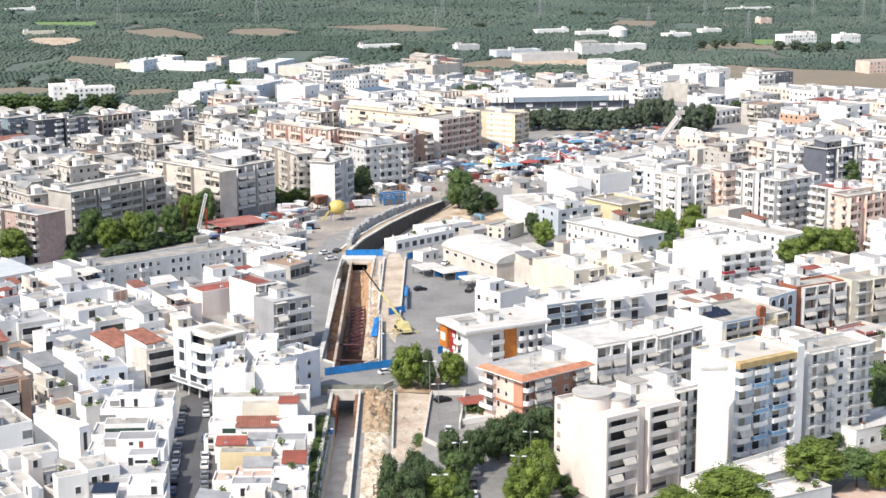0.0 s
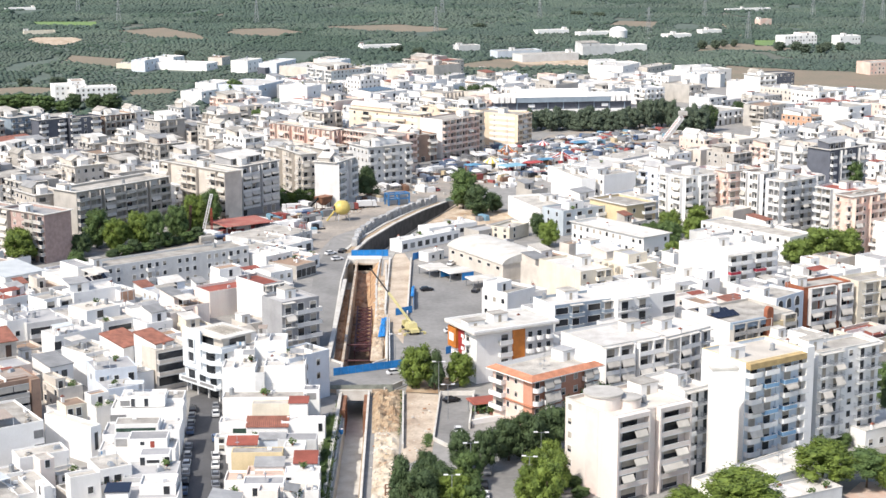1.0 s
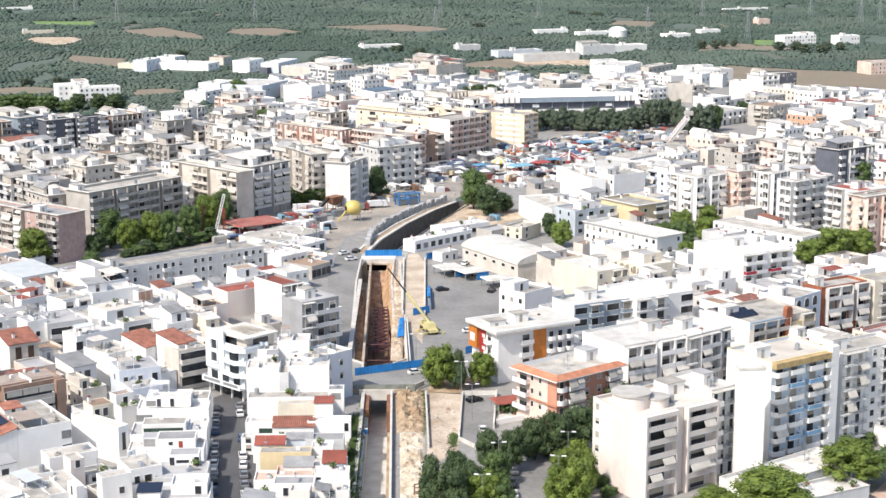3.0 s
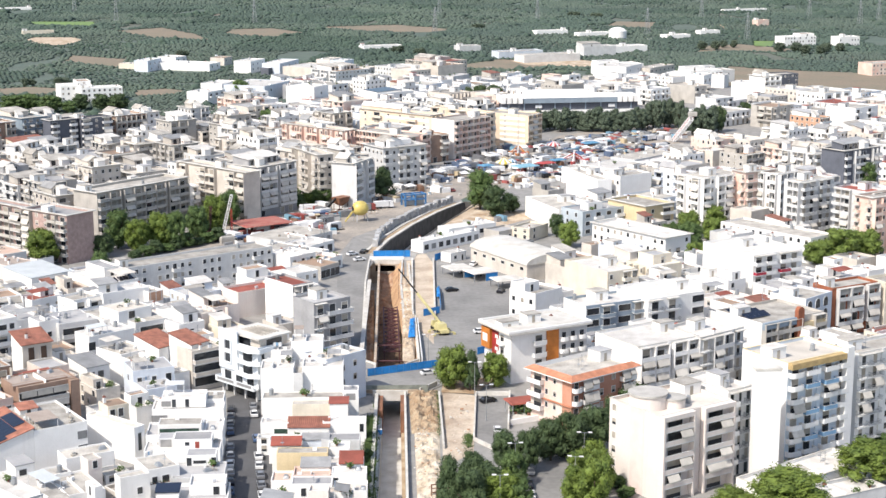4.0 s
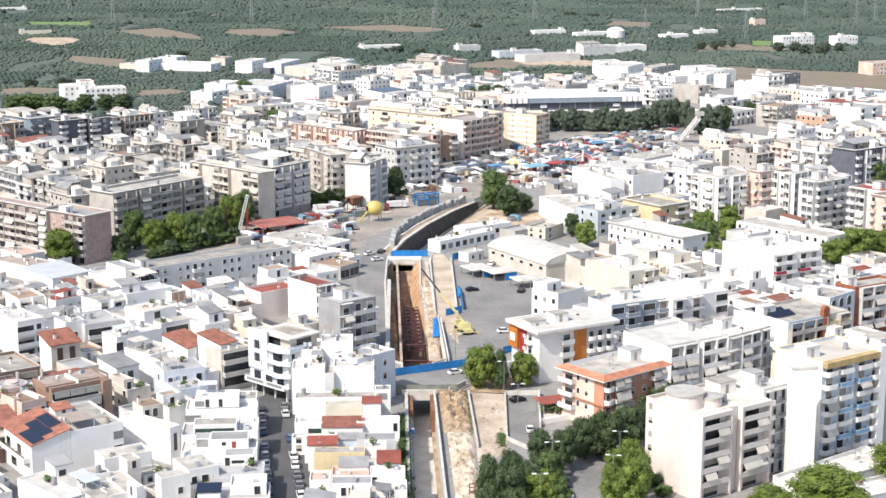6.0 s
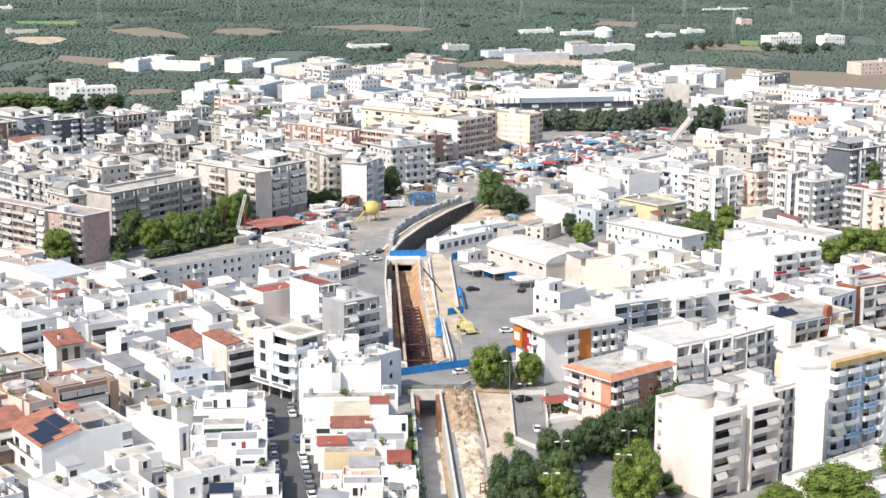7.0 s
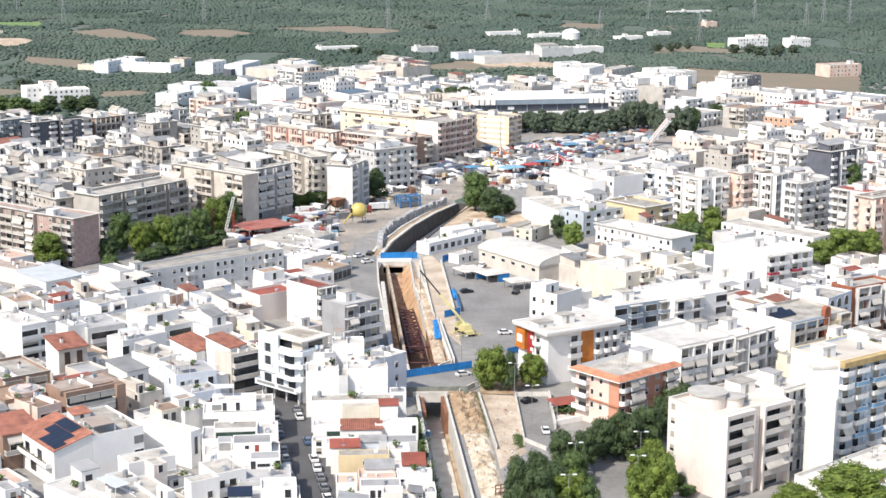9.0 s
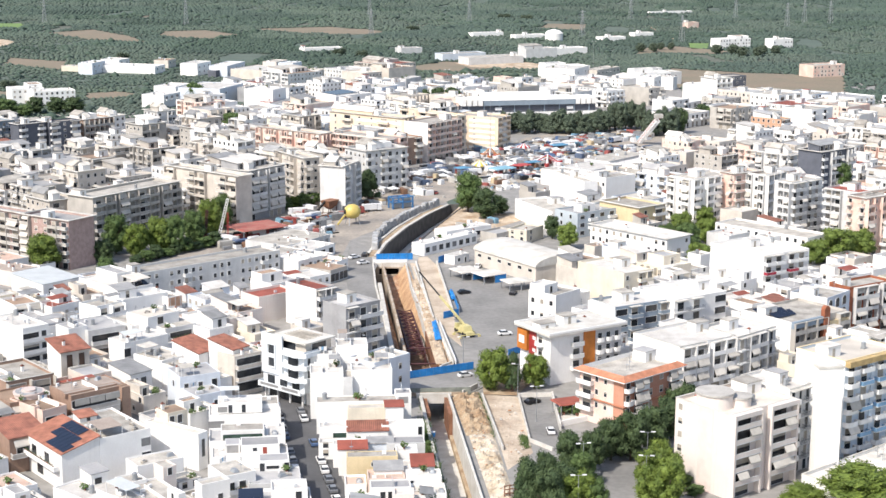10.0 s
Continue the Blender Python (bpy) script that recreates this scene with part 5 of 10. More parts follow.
house_of("white house under a dark grey single-slope sheet roof", [
    (-83.0, 381.0, 40.4, 6.2, 9.9, 0, 8.0, 'white', 'sheet', -0.9, ('R', 0.2, 4.8, 1.6, 2.0, 'x'), ('R', 0.6, 4.8, 1.6, 2.0, 'x')),
])
house_of("pale blue house with small square windows and a flat roof", [
    (-70.1, 373.4, 25.0, 10.3, 9.7, 0, 9.5, 'bluew', 'grey', 0.2, ('R', 0.15, 6.2, 1.1, 1.5, 'o'), ('R', 0.5, 6.2, 1.1, 1.5, 'o'), ('R', 0.85, 6.0, 1.4, 2.0, 'x'), ('R', 0.25, 2.8, 1.1, 1.5, 'o'), ('L', 0.5, 6.0, 1.1, 1.5, 'o')),
    (-66.0, 366.8, 31.3, 8.0, 9.9, 0, 6.8, 'bluew', 'grey', 0.2, ('R', 0.2, 3.4, 1.1, 1.5, 'o'), ('R', 0.7, 3.4, 1.1, 1.5, 'o')),
])
house_of("white block of ribbon balconies with glazed top storey", [
    (-113.7, 406.1, 40.7, 7.6, 17.1, 0, 13.5, 'white', 'white', 0.5, ('R', 0.5, 3.4, 9.0, 1.2, 'b'), ('R', 0.5, 6.6, 9.0, 1.2, 'b'), ('R', 0.5, 9.8, 9.0, 1.2, 'b'), ('R', 0.3, 0.5, 4.6, 1.9, 'o'), ('R', 0.3, 3.6, 4.6, 1.9, 'o'), ('R', 0.3, 6.8, 4.6, 1.9, 'o'), ('R', 0.3, 10.0, 4.6, 1.9, 'o'), ('R', 0.8, 3.6, 1.4, 2.0, 'x'), ('R', 0.8, 6.8, 1.4, 2.0, 'x'), ('R', 0.8, 10.0, 1.4, 2.0, 'x')),
])
round_house = house_of("salmon house with a round terrace on its brown roof", [
    (-98.4, 348.5, 43.0, 6.3, 13.6, 0, 9.5, 'salmon', 'brown', 0.4, ('R', 0.35, 5.6, 3.0, 2.0, 'x'), ('R', 0.75, 5.6, 2.0, 2.0, 'x'), ('R', 0.4, 5.4, 5.0, 1.2, 'b')),
    (-100.4, 349.8, 42.6, 1.3, 2.4, 0, 9.9, 'salmon', 'brown', 0.1),
])
part("round_terrace", Shape().tube(0, 0, 9.3, 10.2, 3.3, n=36, mi=0).tube(0, 0, 10.203, 10.6, 3.6, n=36, mi=0).tube(0, 0, 10.603, 10.66, 3.1, n=36, mi=1).tube(0, 0, 10.663, 11.1, 1.6, n=36, mi=0).mesh("round_terrace", WALL["pinkgrey"], ROOF["grey"]), round_house, pose(4.2, 12.2, 0))
house_of("white house with a shaded loggia band and felt roof", [
    # the long dark pane stands in for shade inside the loggia band
    (-99.5, 421.7, 33.4, 11.1, 13.5, 0, 8.6, 'lgrey', 'grey', 0.3, ('R', 0.5, 4.6, 9.0, 2.4, 'x'), ('R', 0.5, 4.5, 9.6, 1.1, 'b'), ('R', 0.5, 1.0, 9.0, 2.0, 'x')),
    (-104.5, 420.3, 38.7, 5.8, 6.9, 0, 9.6, 'white', 'grey', 0.2, ('R', 0.5, 5.0, 1.2, 1.4, 'o')),
])
house_of("white house with a terrace of potted plants", [
    (-88.4, 426.5, 38.7, 10.0, 13.0, 0, 8.6, 'white', 'conc', 0.5, ('R', 0.3, 5.0, 2.2, 2.2, 'x'), ('R', 0.4, 4.9, 6.4, 1.3, 'p'), ('R', 0.7, 5.0, 2.0, 2.2, 'x'), ('R', 0.4, 1.2, 3.0, 2.2, 'x')),
    (-83.9, 425.1, 44.7, 10.8, 9.3, 0, 11.2, 'white', 'cream', 0.2, ('R', 0.4, 8.7, 2.0, 2.0, 'x')),
])
house_of("white terrace house with dark plants along a deep balcony", [
    (-79.0, 423.6, 38.6, 9.8, 9.2, 0, 8.4, 'lgrey', 'conc', 0.4, ('R', 0.5, 4.8, 7.0, 2.2, 'x'), ('R', 0.5, 4.7, 7.4, 1.3, 'p'), ('R', 0.5, 1.2, 6.0, 2.2, 'x')),
])
house_of("white house with a flat terrace and a recessed upper room", [
    (-61.3, 349.3, 4, 16.3, 8.0, 0, 7.6, 'white', 'white', 0.5, ('R', 0.1, 4.4, 3.6, 1.7, 's')),
    (-59.3, 350.9, 4, 10.0, 6.0, 7.4, 9.8, 'white', 'white', 0.2, ('R', 0.1, 0.3, 2.2, 1.3, 's'), ('R', 0.28, 0.1, 0.9, 1.9, 'x'), ('R', 0.58, 0.1, 0.9, 1.9, 'x')),
    (-49.9, 355.1, 4, 4.2, 6.5, 0, 8.2, 'white', 'conc', 0.3),
])
house_of("white house with a terrace screened by green netting", [
    (-60.1, 334.4, 4, 12.9, 9.0, 0, 6.4, 'white', 'grey', 0.5, ('R', 0.3, 3.0, 1.2, 1.6, 'o')),
    (-57.6, 336.1, 4, 9.5, 5.0, 6.0, 8.2, 'white', 'conc', 0.2, ('R', 0.5, 0.0, 8.6, 1.7, 'n')),
    (-48.2, 336.3, 4, 4.7, 9.0, 0, 6.8, 'white', 'white', 0.5),
])
house_of("white house with a felt roof and a red terrace door", [
    (-58.7, 324.5, 4, 16.2, 7.0, 0, 6.2, 'white', 'white', 0.4),
    (-52.6, 326.1, 4, 8.2, 5.5, 5.8, 8.2, 'white', 'grey', 0.15, ('R', 0.62, 0.1, 0.9, 1.8, 'r'), ('R', 0.36, 1.0, 0.9, 0.8, 'x')),
    (-56.1, 328.0, 4, 3.2, 4.0, 5.8, 7.8, 'lgrey', 'grey', 0.1, ('R', 0.5, 0.1, 2.4, 1.7, 's')),
])
house_of("grey house with a white hut on its concrete terrace", [
    (-49.9, 307.4, 4, 10.6, 9.5, 0, 6.4, 'lgrey', 'grey', 0.4, ('R', 0.3, 3.0, 1.2, 1.5, 'o')),
    (-48.2, 315.7, 4, 6.2, 4.5, 0, 8.3, 'white', 'grey', 0.12, ('R', 0.1, 6.0, 1.0, 1.8, 'x'), ('R', 0.45, 6.5, 2.6, 0.7, 'x'), ('R', 0.92, 6.0, 1.0, 1.8, 'x')),
])
house_of("white house with a walled terrace and dark roof panels", [
    (-50.4, 294.8, 4, 13.5, 9.0, 0, 6.6, 'white', 'grey', 0.7),
    (-44.9, 298.6, 4, 7.1, 6.0, 6.0, 8.2, 'white', 'white', 0.5, ('R', 0.75, 0.1, 1.2, 1.7, 'x')),
    (-51.0, 295.9, 4, 4.4, 4.0, 0, 7.6, 'white', 'dark', -0.3),
])
house_of("white house with a peach wall above a tiled lean-to", [
    (-37.0, 357.2, 1.5, 19.0, 5.0, 0, 7.8, 'white', 'conc', 0.3),
    (-29.7, 354.3, 1.5, 8.6, 3.2, 0, 7.2, 'cream', 'conc', 0.2),
    (-21.0, 353.4, 1.5, 4.2, 4.0, 0, 7.6, 'white', 'red', -0.3),
    (-22.1, 346.2, 1.5, 9.8, 4.2, 0, 5.6, 'white', 'white', 0.25, ('R', 0.9, 3.2, 0.9, 1.9, 'x')),
    (-29.8, 345.2, 1.5, 9.2, 3.0, 0, 4.6, 'white', 'tile', -1.3),
    (-36.2, 346.0, 1.5, 6.4, 4.5, 0, 5.4, 'white', 'white', 0.4, ('R', 0.72, 2.0, 3.0, 2.0, 'g')),
])
house_of("white house with grey sheet canopies and a red terrace roof", [
    (-33.0, 333.8, 1.5, 11.7, 4.0, 0, 5.4, 'white', 'white', 0.3),
    (-31.8, 328.7, 1.5, 6.2, 3.2, 0, 6.0, 'white', 'red', -0.8),
    (-25.5, 332.4, 1.5, 5.7, 2.6, 0, 6.0, 'bluew', 'sheet', -0.5),
    (-21.3, 331.8, 1.5, 8.4, 4.5, 0, 6.2, 'lgrey', 'grey', 0.15, ('R', 0.25, 3.6, 1.0, 1.6, 'x'), ('R', 0.6, 3.6, 1.0, 1.6, 'x')),
])
house_of("pale yellow house with a flat grey roof and black windows", [
    (-30.0, 321.6, 1.5, 10.8, 3.6, 0, 6.8, 'yellow', 'conc', 0.2, ('R', 0.52, 4.6, 0.9, 0.9, 'x'), ('R', 0.25, 1.2, 1.2, 1.4, 'o')),
    (-19.4, 325.4, 1.5, 4.6, 4.5, 0, 6.6, 'white', 'white', 0.3),
    (-16.4, 318.0, 1.5, 4.7, 4.0, 0, 5.7, 'white', 'red', -1.2),
    (-19.8, 319.4, 1.5, 8.3, 4.4, 0, 5.2, 'white', 'white', 0.2, ('R', 0.1, 2.8, 1.4, 1.6, 'x')),
])
house_of("white house with a grey sheet roof over a salmon terrace", [
    (-24.3, 315.6, 1.5, 5.9, 3.4, 0, 5.8, 'white', 'sheet', -0.8),
    (-25.7, 312.0, 1.5, 7.7, 5.4, 0, 5.4, 'salmon', 'pinkfloor', 0.5, ('R', 0.3, 2.6, 1.4, 1.8, 'x'), ('R', 0.7, 2.6, 1.4, 1.8, 'x')),
    (-17.7, 311.0, 1.5, 7.2, 4.6, 0, 6.0, 'white', 'white', 0.25, ('R', 0.12, 3.6, 1.0, 1.6, 'x')),
    (-30.4, 313.0, 1.5, 4.4, 6.0, 0, 3.8, 'white', 'pinkfloor', 0.5),
])
house_of("white house with a grey rimmed roof and two lit windows", [
    (-25.3, 304.0, 1.5, 8.2, 4.6, 0, 6.4, 'white', 'grey', 0.25, ('R', 0.3, 3.8, 1.0, 1.7, 'x'), ('R', 0.52, 3.8, 1.5, 1.7, 'x'), ('R', 0.8, 3.8, 1.6, 1.7, 'x')),
    (-16.8, 302.8, 1.5, 6.8, 6.0, 0, 5.4, 'white', 'cream', 0.6, ('R', 0.3, 2.6, 1.0, 1.5, 'o')),
    (-29.8, 301.0, 1.5, 4.7, 6.0, 0, 4.2, 'white', 'pinkfloor', 0.6),
])
house_of("white cubic house with blank sunlit walls and flat roof", [
    (-38.6, 368.6, 2, 7.9, 8.0, 0, 11.6, 'white', 'white', 0.5),
    (-28.7, 370.5, 2, 9.8, 8.0, 0, 11.6, 'white', 'white', 0.6),
    (-30.7, 368.8, 2, 2.2, 6.0, 0, 10.4, 'lgrey', 'conc', 0.3, ('R', 0.7, 1.0, 1.0, 3.0, 'x')),
])
house_of("white house with grey felt terraces behind a tall blank wall", [
    (-32.4, 382.1, 2, 7.8, 7.0, 0, 14.6, 'white', 'white', 0.5),
    (-39.9, 379.4, 2, 7.7, 6.0, 0, 13.2, 'white', 'grey', 0.4, ('R', 0.75, 0.6, 3.0, 1.0, 's')),
    (-37.8, 377.4, 2, 5.7, 4.0, 0, 11.6, 'white', 'white', 0.3, ('R', 0.7, 9.6, 2.4, 1.5, 'x')),
    (-29.8, 375.1, 2, 6.1, 2.6, 0, 11.4, 'lgrey', 'grey', 0.3, ('R', 0.3, 9.0, 2.0, 1.7, 'x')),
])
house_of("pale blue-grey house with small dark windows beside the cutting", [
    (-23.2, 374.3, 44.9, 12.9, 8.7, 0, 12.2, 'bluew', 'cream', 0.5, ('R', 0.42, 8.2, 1.0, 1.5, 'o'), ('R', 0.72, 8.8, 1.0, 1.5, 'o'), ('R', 0.72, 5.4, 1.0, 1.5, 'o'), ('R', 0.42, 4.6, 1.0, 1.5, 'o'), ('R', 0.72, 2.0, 1.0, 1.5, 'o')),
    (-18.4, 360.8, 2, 3.7, 4.0, 0, 8.6, 'white', 'grey', 0.3, ('R', 0.5, 6.2, 2.2, 1.6, 's')),
])
solar_house = house_of("white house with solar panels on a tiled slope", [
    (-100.1, 336.8, -55.4, 18.3, 8.7, 0, 8.2, 'white', 'pantile', -2.3, ('R', 0.25, 4.6, 2.4, 2.2, 'x'), ('R', 0.6, 4.6, 2.4, 2.2, 'x'), ('R', 0.5, 4.5, 16.0, 1.4, 'p'), ('R', 0.4, 1.0, 3.0, 2.2, 'x')),
    (-82.5, 326.7, 34.6, 12.1, 18.3, 0, 10.0, 'white', 'conc', 0.5, ('R', 0.9, 6.2, 2.2, 1.8, 's'), ('R', 0.9, 3.0, 2.2, 1.8, 'x'), ('R', 0.9, 2.9, 2.6, 1.2, 'b')),
    (-88.5, 338.8, 34.6, 4.0, 3.4, 9.5, 10.6, 'white', 'pantile', -0.6, ('R', 0.5, 0.15, 0.9, 0.9, 'x')),
])
for along, up, count in ((9.6, 0.4, 5), (6.2, 3.1, 6), (5.4, 5.9, 5)):
    part("solar_panel", panel_mesh(count), solar_house, pose(along, up, 8.2 + 0.02 + 0.264 * up, -4.3))
house_of("brown building with pale blinds hung before its deep balconies", [
    (-93.0, 354.6, 36.9, 14.5, 10.6, 0, 11.0, 'brown', 'tan', 0.3, *[o for z in (7.2, 4.0, 0.8) for o in (('R', 0.41, z, 11.6, 2.4, 'x'), ('R', 0.41, z - 0.1, 11.8, 1.4, 'b'), ('R', 0.14, z + 1.55, 3.7, 1.5, 'k'), ('R', 0.41, z + 1.55, 3.7, 1.5, 'k'), ('R', 0.68, z + 1.55, 3.7, 1.5, 'k'))]),
    (-82.3, 360.9, 36.9, 2.2, 3.0, 0, 10.9, 'brown', 'brown', 0.1),
    (-94.4, 355.2, 36.9, 13.5, 1.7, 10.4, 11.2, 'brown', 'tan', 0.1),
])
house_of("brown house with pale awnings along its front", [
    (-106.8, 354.3, 35.9, 9.8, 11.2, 0, 9.5, 'brown', 'brown', 0.5, ('R', 0.25, 8.4, 3.8, 1.2, 'a'), ('R', 0.72, 8.4, 4.2, 1.2, 'a'), ('R', 0.5, 4.6, 9.0, 1.3, 'b'), ('R', 0.3, 5.0, 3.2, 2.0, 'x'), ('R', 0.75, 5.0, 3.0, 2.0, 'x')),
])
house_of("brown house with a red tiled roof and pale awnings", [
    (-102.8, 333.0, 34.5, 8.9, 10.0, 0, 8.0, 'brown', 'tile', -1.6, ('R', 0.3, 7.4, 3.4, 1.2, 'a'), ('R', 0.7, 7.4, 3.4, 1.2, 'a'), ('R', 0.5, 3.8, 8.6, 1.3, 'b'), ('R', 0.35, 4.2, 3.0, 2.0, 'x'), ('R', 0.75, 4.2, 3.0, 2.0, 'x')),
])
house_of("low house with plants along a dark terrace", [
    (-98.5, 312.6, 41.5, 6.6, 8.3, 0, 3.0, 'stone', 'tan', 0.5, ('R', 0.5, 2.0, 5.6, 1.2, 'p'), ('R', 0.5, 0.3, 4.0, 1.6, 'x')),
])
house_of("low salmon-roofed house with a white terrace wall", [
    (-99.0, 306.0, 37.9, 7.9, 9.7, 0, 6.0, 'white', 'pinkfloor', 0.5),
])
house_of("orange-brown house with a tiled single slope and white gable", [
    (-67.3, 393.4, 50.6, 7.7, 9.5, 0, 9.6, 'white', 'tile', -2.0, ('R', 0.5, 5.0, 1.1, 1.5, 'o')),
])
house_of("grey house of deep dark loggias beside the street", [
    # broad dark panes give the loggias their shade
    (-57.9, 387.2, 38.1, 8.6, 7.8, 0, 10.6, 'sand', 'conc', 0.3, ('R', 0.5, 1.2, 7.4, 2.2, 'x'), ('R', 0.5, 4.4, 7.4, 2.2, 'x'), ('R', 0.5, 7.6, 7.4, 2.2, 'x'), ('R', 0.5, 4.2, 8.2, 1.4, 'b'), ('R', 0.5, 7.4, 8.2, 1.4, 'b')),
    (-58.4, 390.1, 49.1, 5.7, 8.8, 0, 11.4, 'white', 'tile', -1.6),
])
# low buildings between the works and the cutting
house_of("white low depot of stepped flat roofs beside the curved cutting", [
    (-1.9, 553.2, 45.4, 29.3, 6.0, 0, 4.2, 'white', 'white', 0.3, *[('R', 0.06 + 0.125 * k, 1.0, 2.2, 1.9, 'xs'[k % 3 == 1]) for k in range(8)]),
    (7.4, 574.4, 35.4, 21.7, 7.1, 0, 4.6, 'white', 'white', 0.3, *[('R', 0.1 + 0.2 * k, 1.4, 2.6, 1.6, 'x') for k in range(5)]),
], name="depot")
house_of("small white flat-roofed kiosk in the yard", [(7.8, 537.7, 45.1, 7.7, 4.7, 0, 3.2, 'white', 'white', 0.2, ('R', 0.3, 1.0, 1.2, 1.2, 'o'), ('R', 0.75, 0.1, 0.9, 2.0, 'x'))], name="kiosk")
house_of("muted blue three-storey block with grey felt roof", [
    (57.0, 582.2, 35.2, 25.6, 12.5, 0, 9.5, 'blueg', 'grey', 0.7, *[('R', 0.1 + 0.2 * k, z, 2.2, 1.5, 'o') for k in range(5) for z in (1.0, 4.0, 7.0)], *[('R', 0.3 + 0.4 * k, z - 0.9, 4.0, 1.2, 'b') for k in range(2) for z in (4.0, 7.0)], *[('L', q, z, 1.2, 1.5, 'o') for q in (0.3, 0.7) for z in (4.0, 7.0)]),
    (59.5, 588.0, 35.2, 7.0, 4.5, 8.8, 11.6, 'white', 'grey', 0.2, ('R', 0.5, 0.2, 1.0, 1.9, 'x')),
], name="apartment_building")
# the open front is dark glass, coloured for the unlit room behind
house_of("low bar with a dark open front under a brown roof", [(-34.8, 510.7, 54.3, 9.5, 14.5, 0, 4.6, 'stone', 'brown', 0.3, ('R', 0.12, 0.6, 2.4, 2.6, 'x'), ('R', 0.38, 0.6, 2.4, 2.6, 'x'), ('R', 0.62, 0.6, 2.4, 2.6, 'x'), ('R', 0.88, 0.6, 2.4, 2.6, 'x'), ('L', 0.5, 0.6, 2.4, 2.4, 'x'))], name="house")
house_of("low white house with a salmon terrace roof", [(-32.9, 524.6, 58.4, 7.4, 11.3, 0, 4.4, 'white', 'pinkfloor', 0.25, ('R', 0.25, 1.0, 1.4, 1.8, 'x'), ('R', 0.75, 1.0, 1.4, 1.8, 'x')), (-38.0, 530.9, 57.9, 7.6, 10.4, 0, 4.8, 'white', 'conc', 0.3, ('R', 0.25, 1.4, 1.4, 1.5, 'o'), ('R', 0.75, 1.4, 1.4, 1.5, 'o'))], name="house")
house_of("white two-storey house with flat white roof", [(-45.5, 517.3, 48.6, 11.8, 12.1, 0, 6.4, 'white', 'white', 0.4, ('R', 0.17, 3.6, 1.4, 1.5, 'o'), ('R', 0.5, 3.6, 1.4, 1.5, 'o'), ('R', 0.83, 3.6, 1.4, 1.5, 'o'), ('R', 0.17, 0.8, 1.4, 1.5, 'o'), ('R', 0.5, 0.8, 1.4, 1.5, 'o'), ('R', 0.83, 0.8, 1.4, 1.5, 'o')), (-51.6, 532.7, 49.9, 10.9, 10.7, 0, 5.4, 'white', 'conc', 0.3, ('R', 0.25, 2.4, 1.4, 1.5, 'o'), ('R', 0.75, 2.4, 1.4, 1.5, 'o'))], name="house")
house_of("long low grey shed with a flat concrete roof", [(-50.6, 553.5, 53.0, 25.3, 19.0, 0, 4.0, 'lgrey', 'conc', 0.2, ('R', 0.08, 1.0, 1.8, 1.8, 's'), ('R', 0.25, 1.0, 1.8, 1.8, 's'), ('R', 0.42, 1.0, 1.8, 1.8, 's'), ('R', 0.58, 1.0, 1.8, 1.8, 's'), ('R', 0.75, 1.0, 1.8, 1.8, 's'), ('R', 0.92, 1.0, 1.8, 1.8, 's'))], name="workshop")
# dark panes in place of the shaded open bays
house_of("low white shed with open bays", [(-42.0, 545.8, 54.2, 14.4, 10.8, 0, 4.0, 'white', 'white', 0.2, ('R', 0.17, 0.3, 2.6, 2.6, 'x'), ('R', 0.5, 0.3, 2.6, 2.6, 'x'), ('R', 0.83, 0.3, 2.6, 2.6, 'x'))], name="workshop")
house_of("long low white hall with flat roof", [(80.1, 700.7, 45.5, 24.8, 17.3, 0, 6.5, 'white', 'white', 0.4, ('R', 0.12, 3.4, 1.4, 1.5, 'o'), ('R', 0.38, 3.4, 1.4, 1.5, 'o'), ('R', 0.62, 3.4, 1.4, 1.5, 'o'), ('R', 0.88, 3.4, 1.4, 1.5, 'o'))], name="warehouse")
house_of("low white shed behind the fairground", [(104.9, 716.4, 47.5, 24.8, 15.7, 0, 5.5, 'white', 'white', 0.3, ('R', 0.12, 2.4, 1.4, 1.5, 'o'), ('R', 0.38, 2.4, 1.4, 1.5, 'o'), ('R', 0.62, 2.4, 1.4, 1.5, 'o'), ('R', 0.88, 2.4, 1.4, 1.5, 'o'))], name="warehouse")
house_of("low pale grey platform shed behind the fairground", [(95.4, 742.8, 47.4, 33.8, 14.2, 0, 4, 'lgrey', 'conc', 0.2)], name="warehouse")
house_of("small white hall beside the fairground", [(68.4, 694.5, 49.1, 10.4, 13.7, 0, 7, 'white', 'conc', 0.3, ('R', 0.25, 3.8, 1.4, 1.5, 'o'), ('R', 0.75, 3.8, 1.4, 1.5, 'o'))], name="warehouse")
# workshops and houses along the far edge of the town
house_of("white house with long balconies at the town edge", [(-140.5, 988.6, 66.9, 20.6, 15.4, 0, 8, 'white', 'white', 0.4, ('R', 0.17, 4.6, 3, 2.2, 'x'), ('R', 0.5, 4.6, 3, 2.2, 'x'), ('R', 0.83, 4.6, 3, 2.2, 'x'), ('R', 0.17, 4.5, 3.6, 1.2, 'b'), ('R', 0.5, 4.5, 3.6, 1.2, 'b'), ('R', 0.83, 4.5, 3.6, 1.2, 'b'))])
house_of("white blank-walled house at the town edge", [(-137.2, 1028.1, 68.7, 22.2, 15.6, 0, 9, 'white', 'white', 0.4, ('R', 0.5, 5, 1.4, 1.5, 'o'))])
house_of("long low white warehouse among the orchards", [(-169.7, 1198.2, 72.5, 18.8, 46.7, 0, 5.5, 'white', 'white', 0.4, ('R', 0.25, 2.5, 1.4, 1.5, 'o'), ('R', 0.75, 2.5, 1.4, 1.5, 'o'))], name="warehouse")
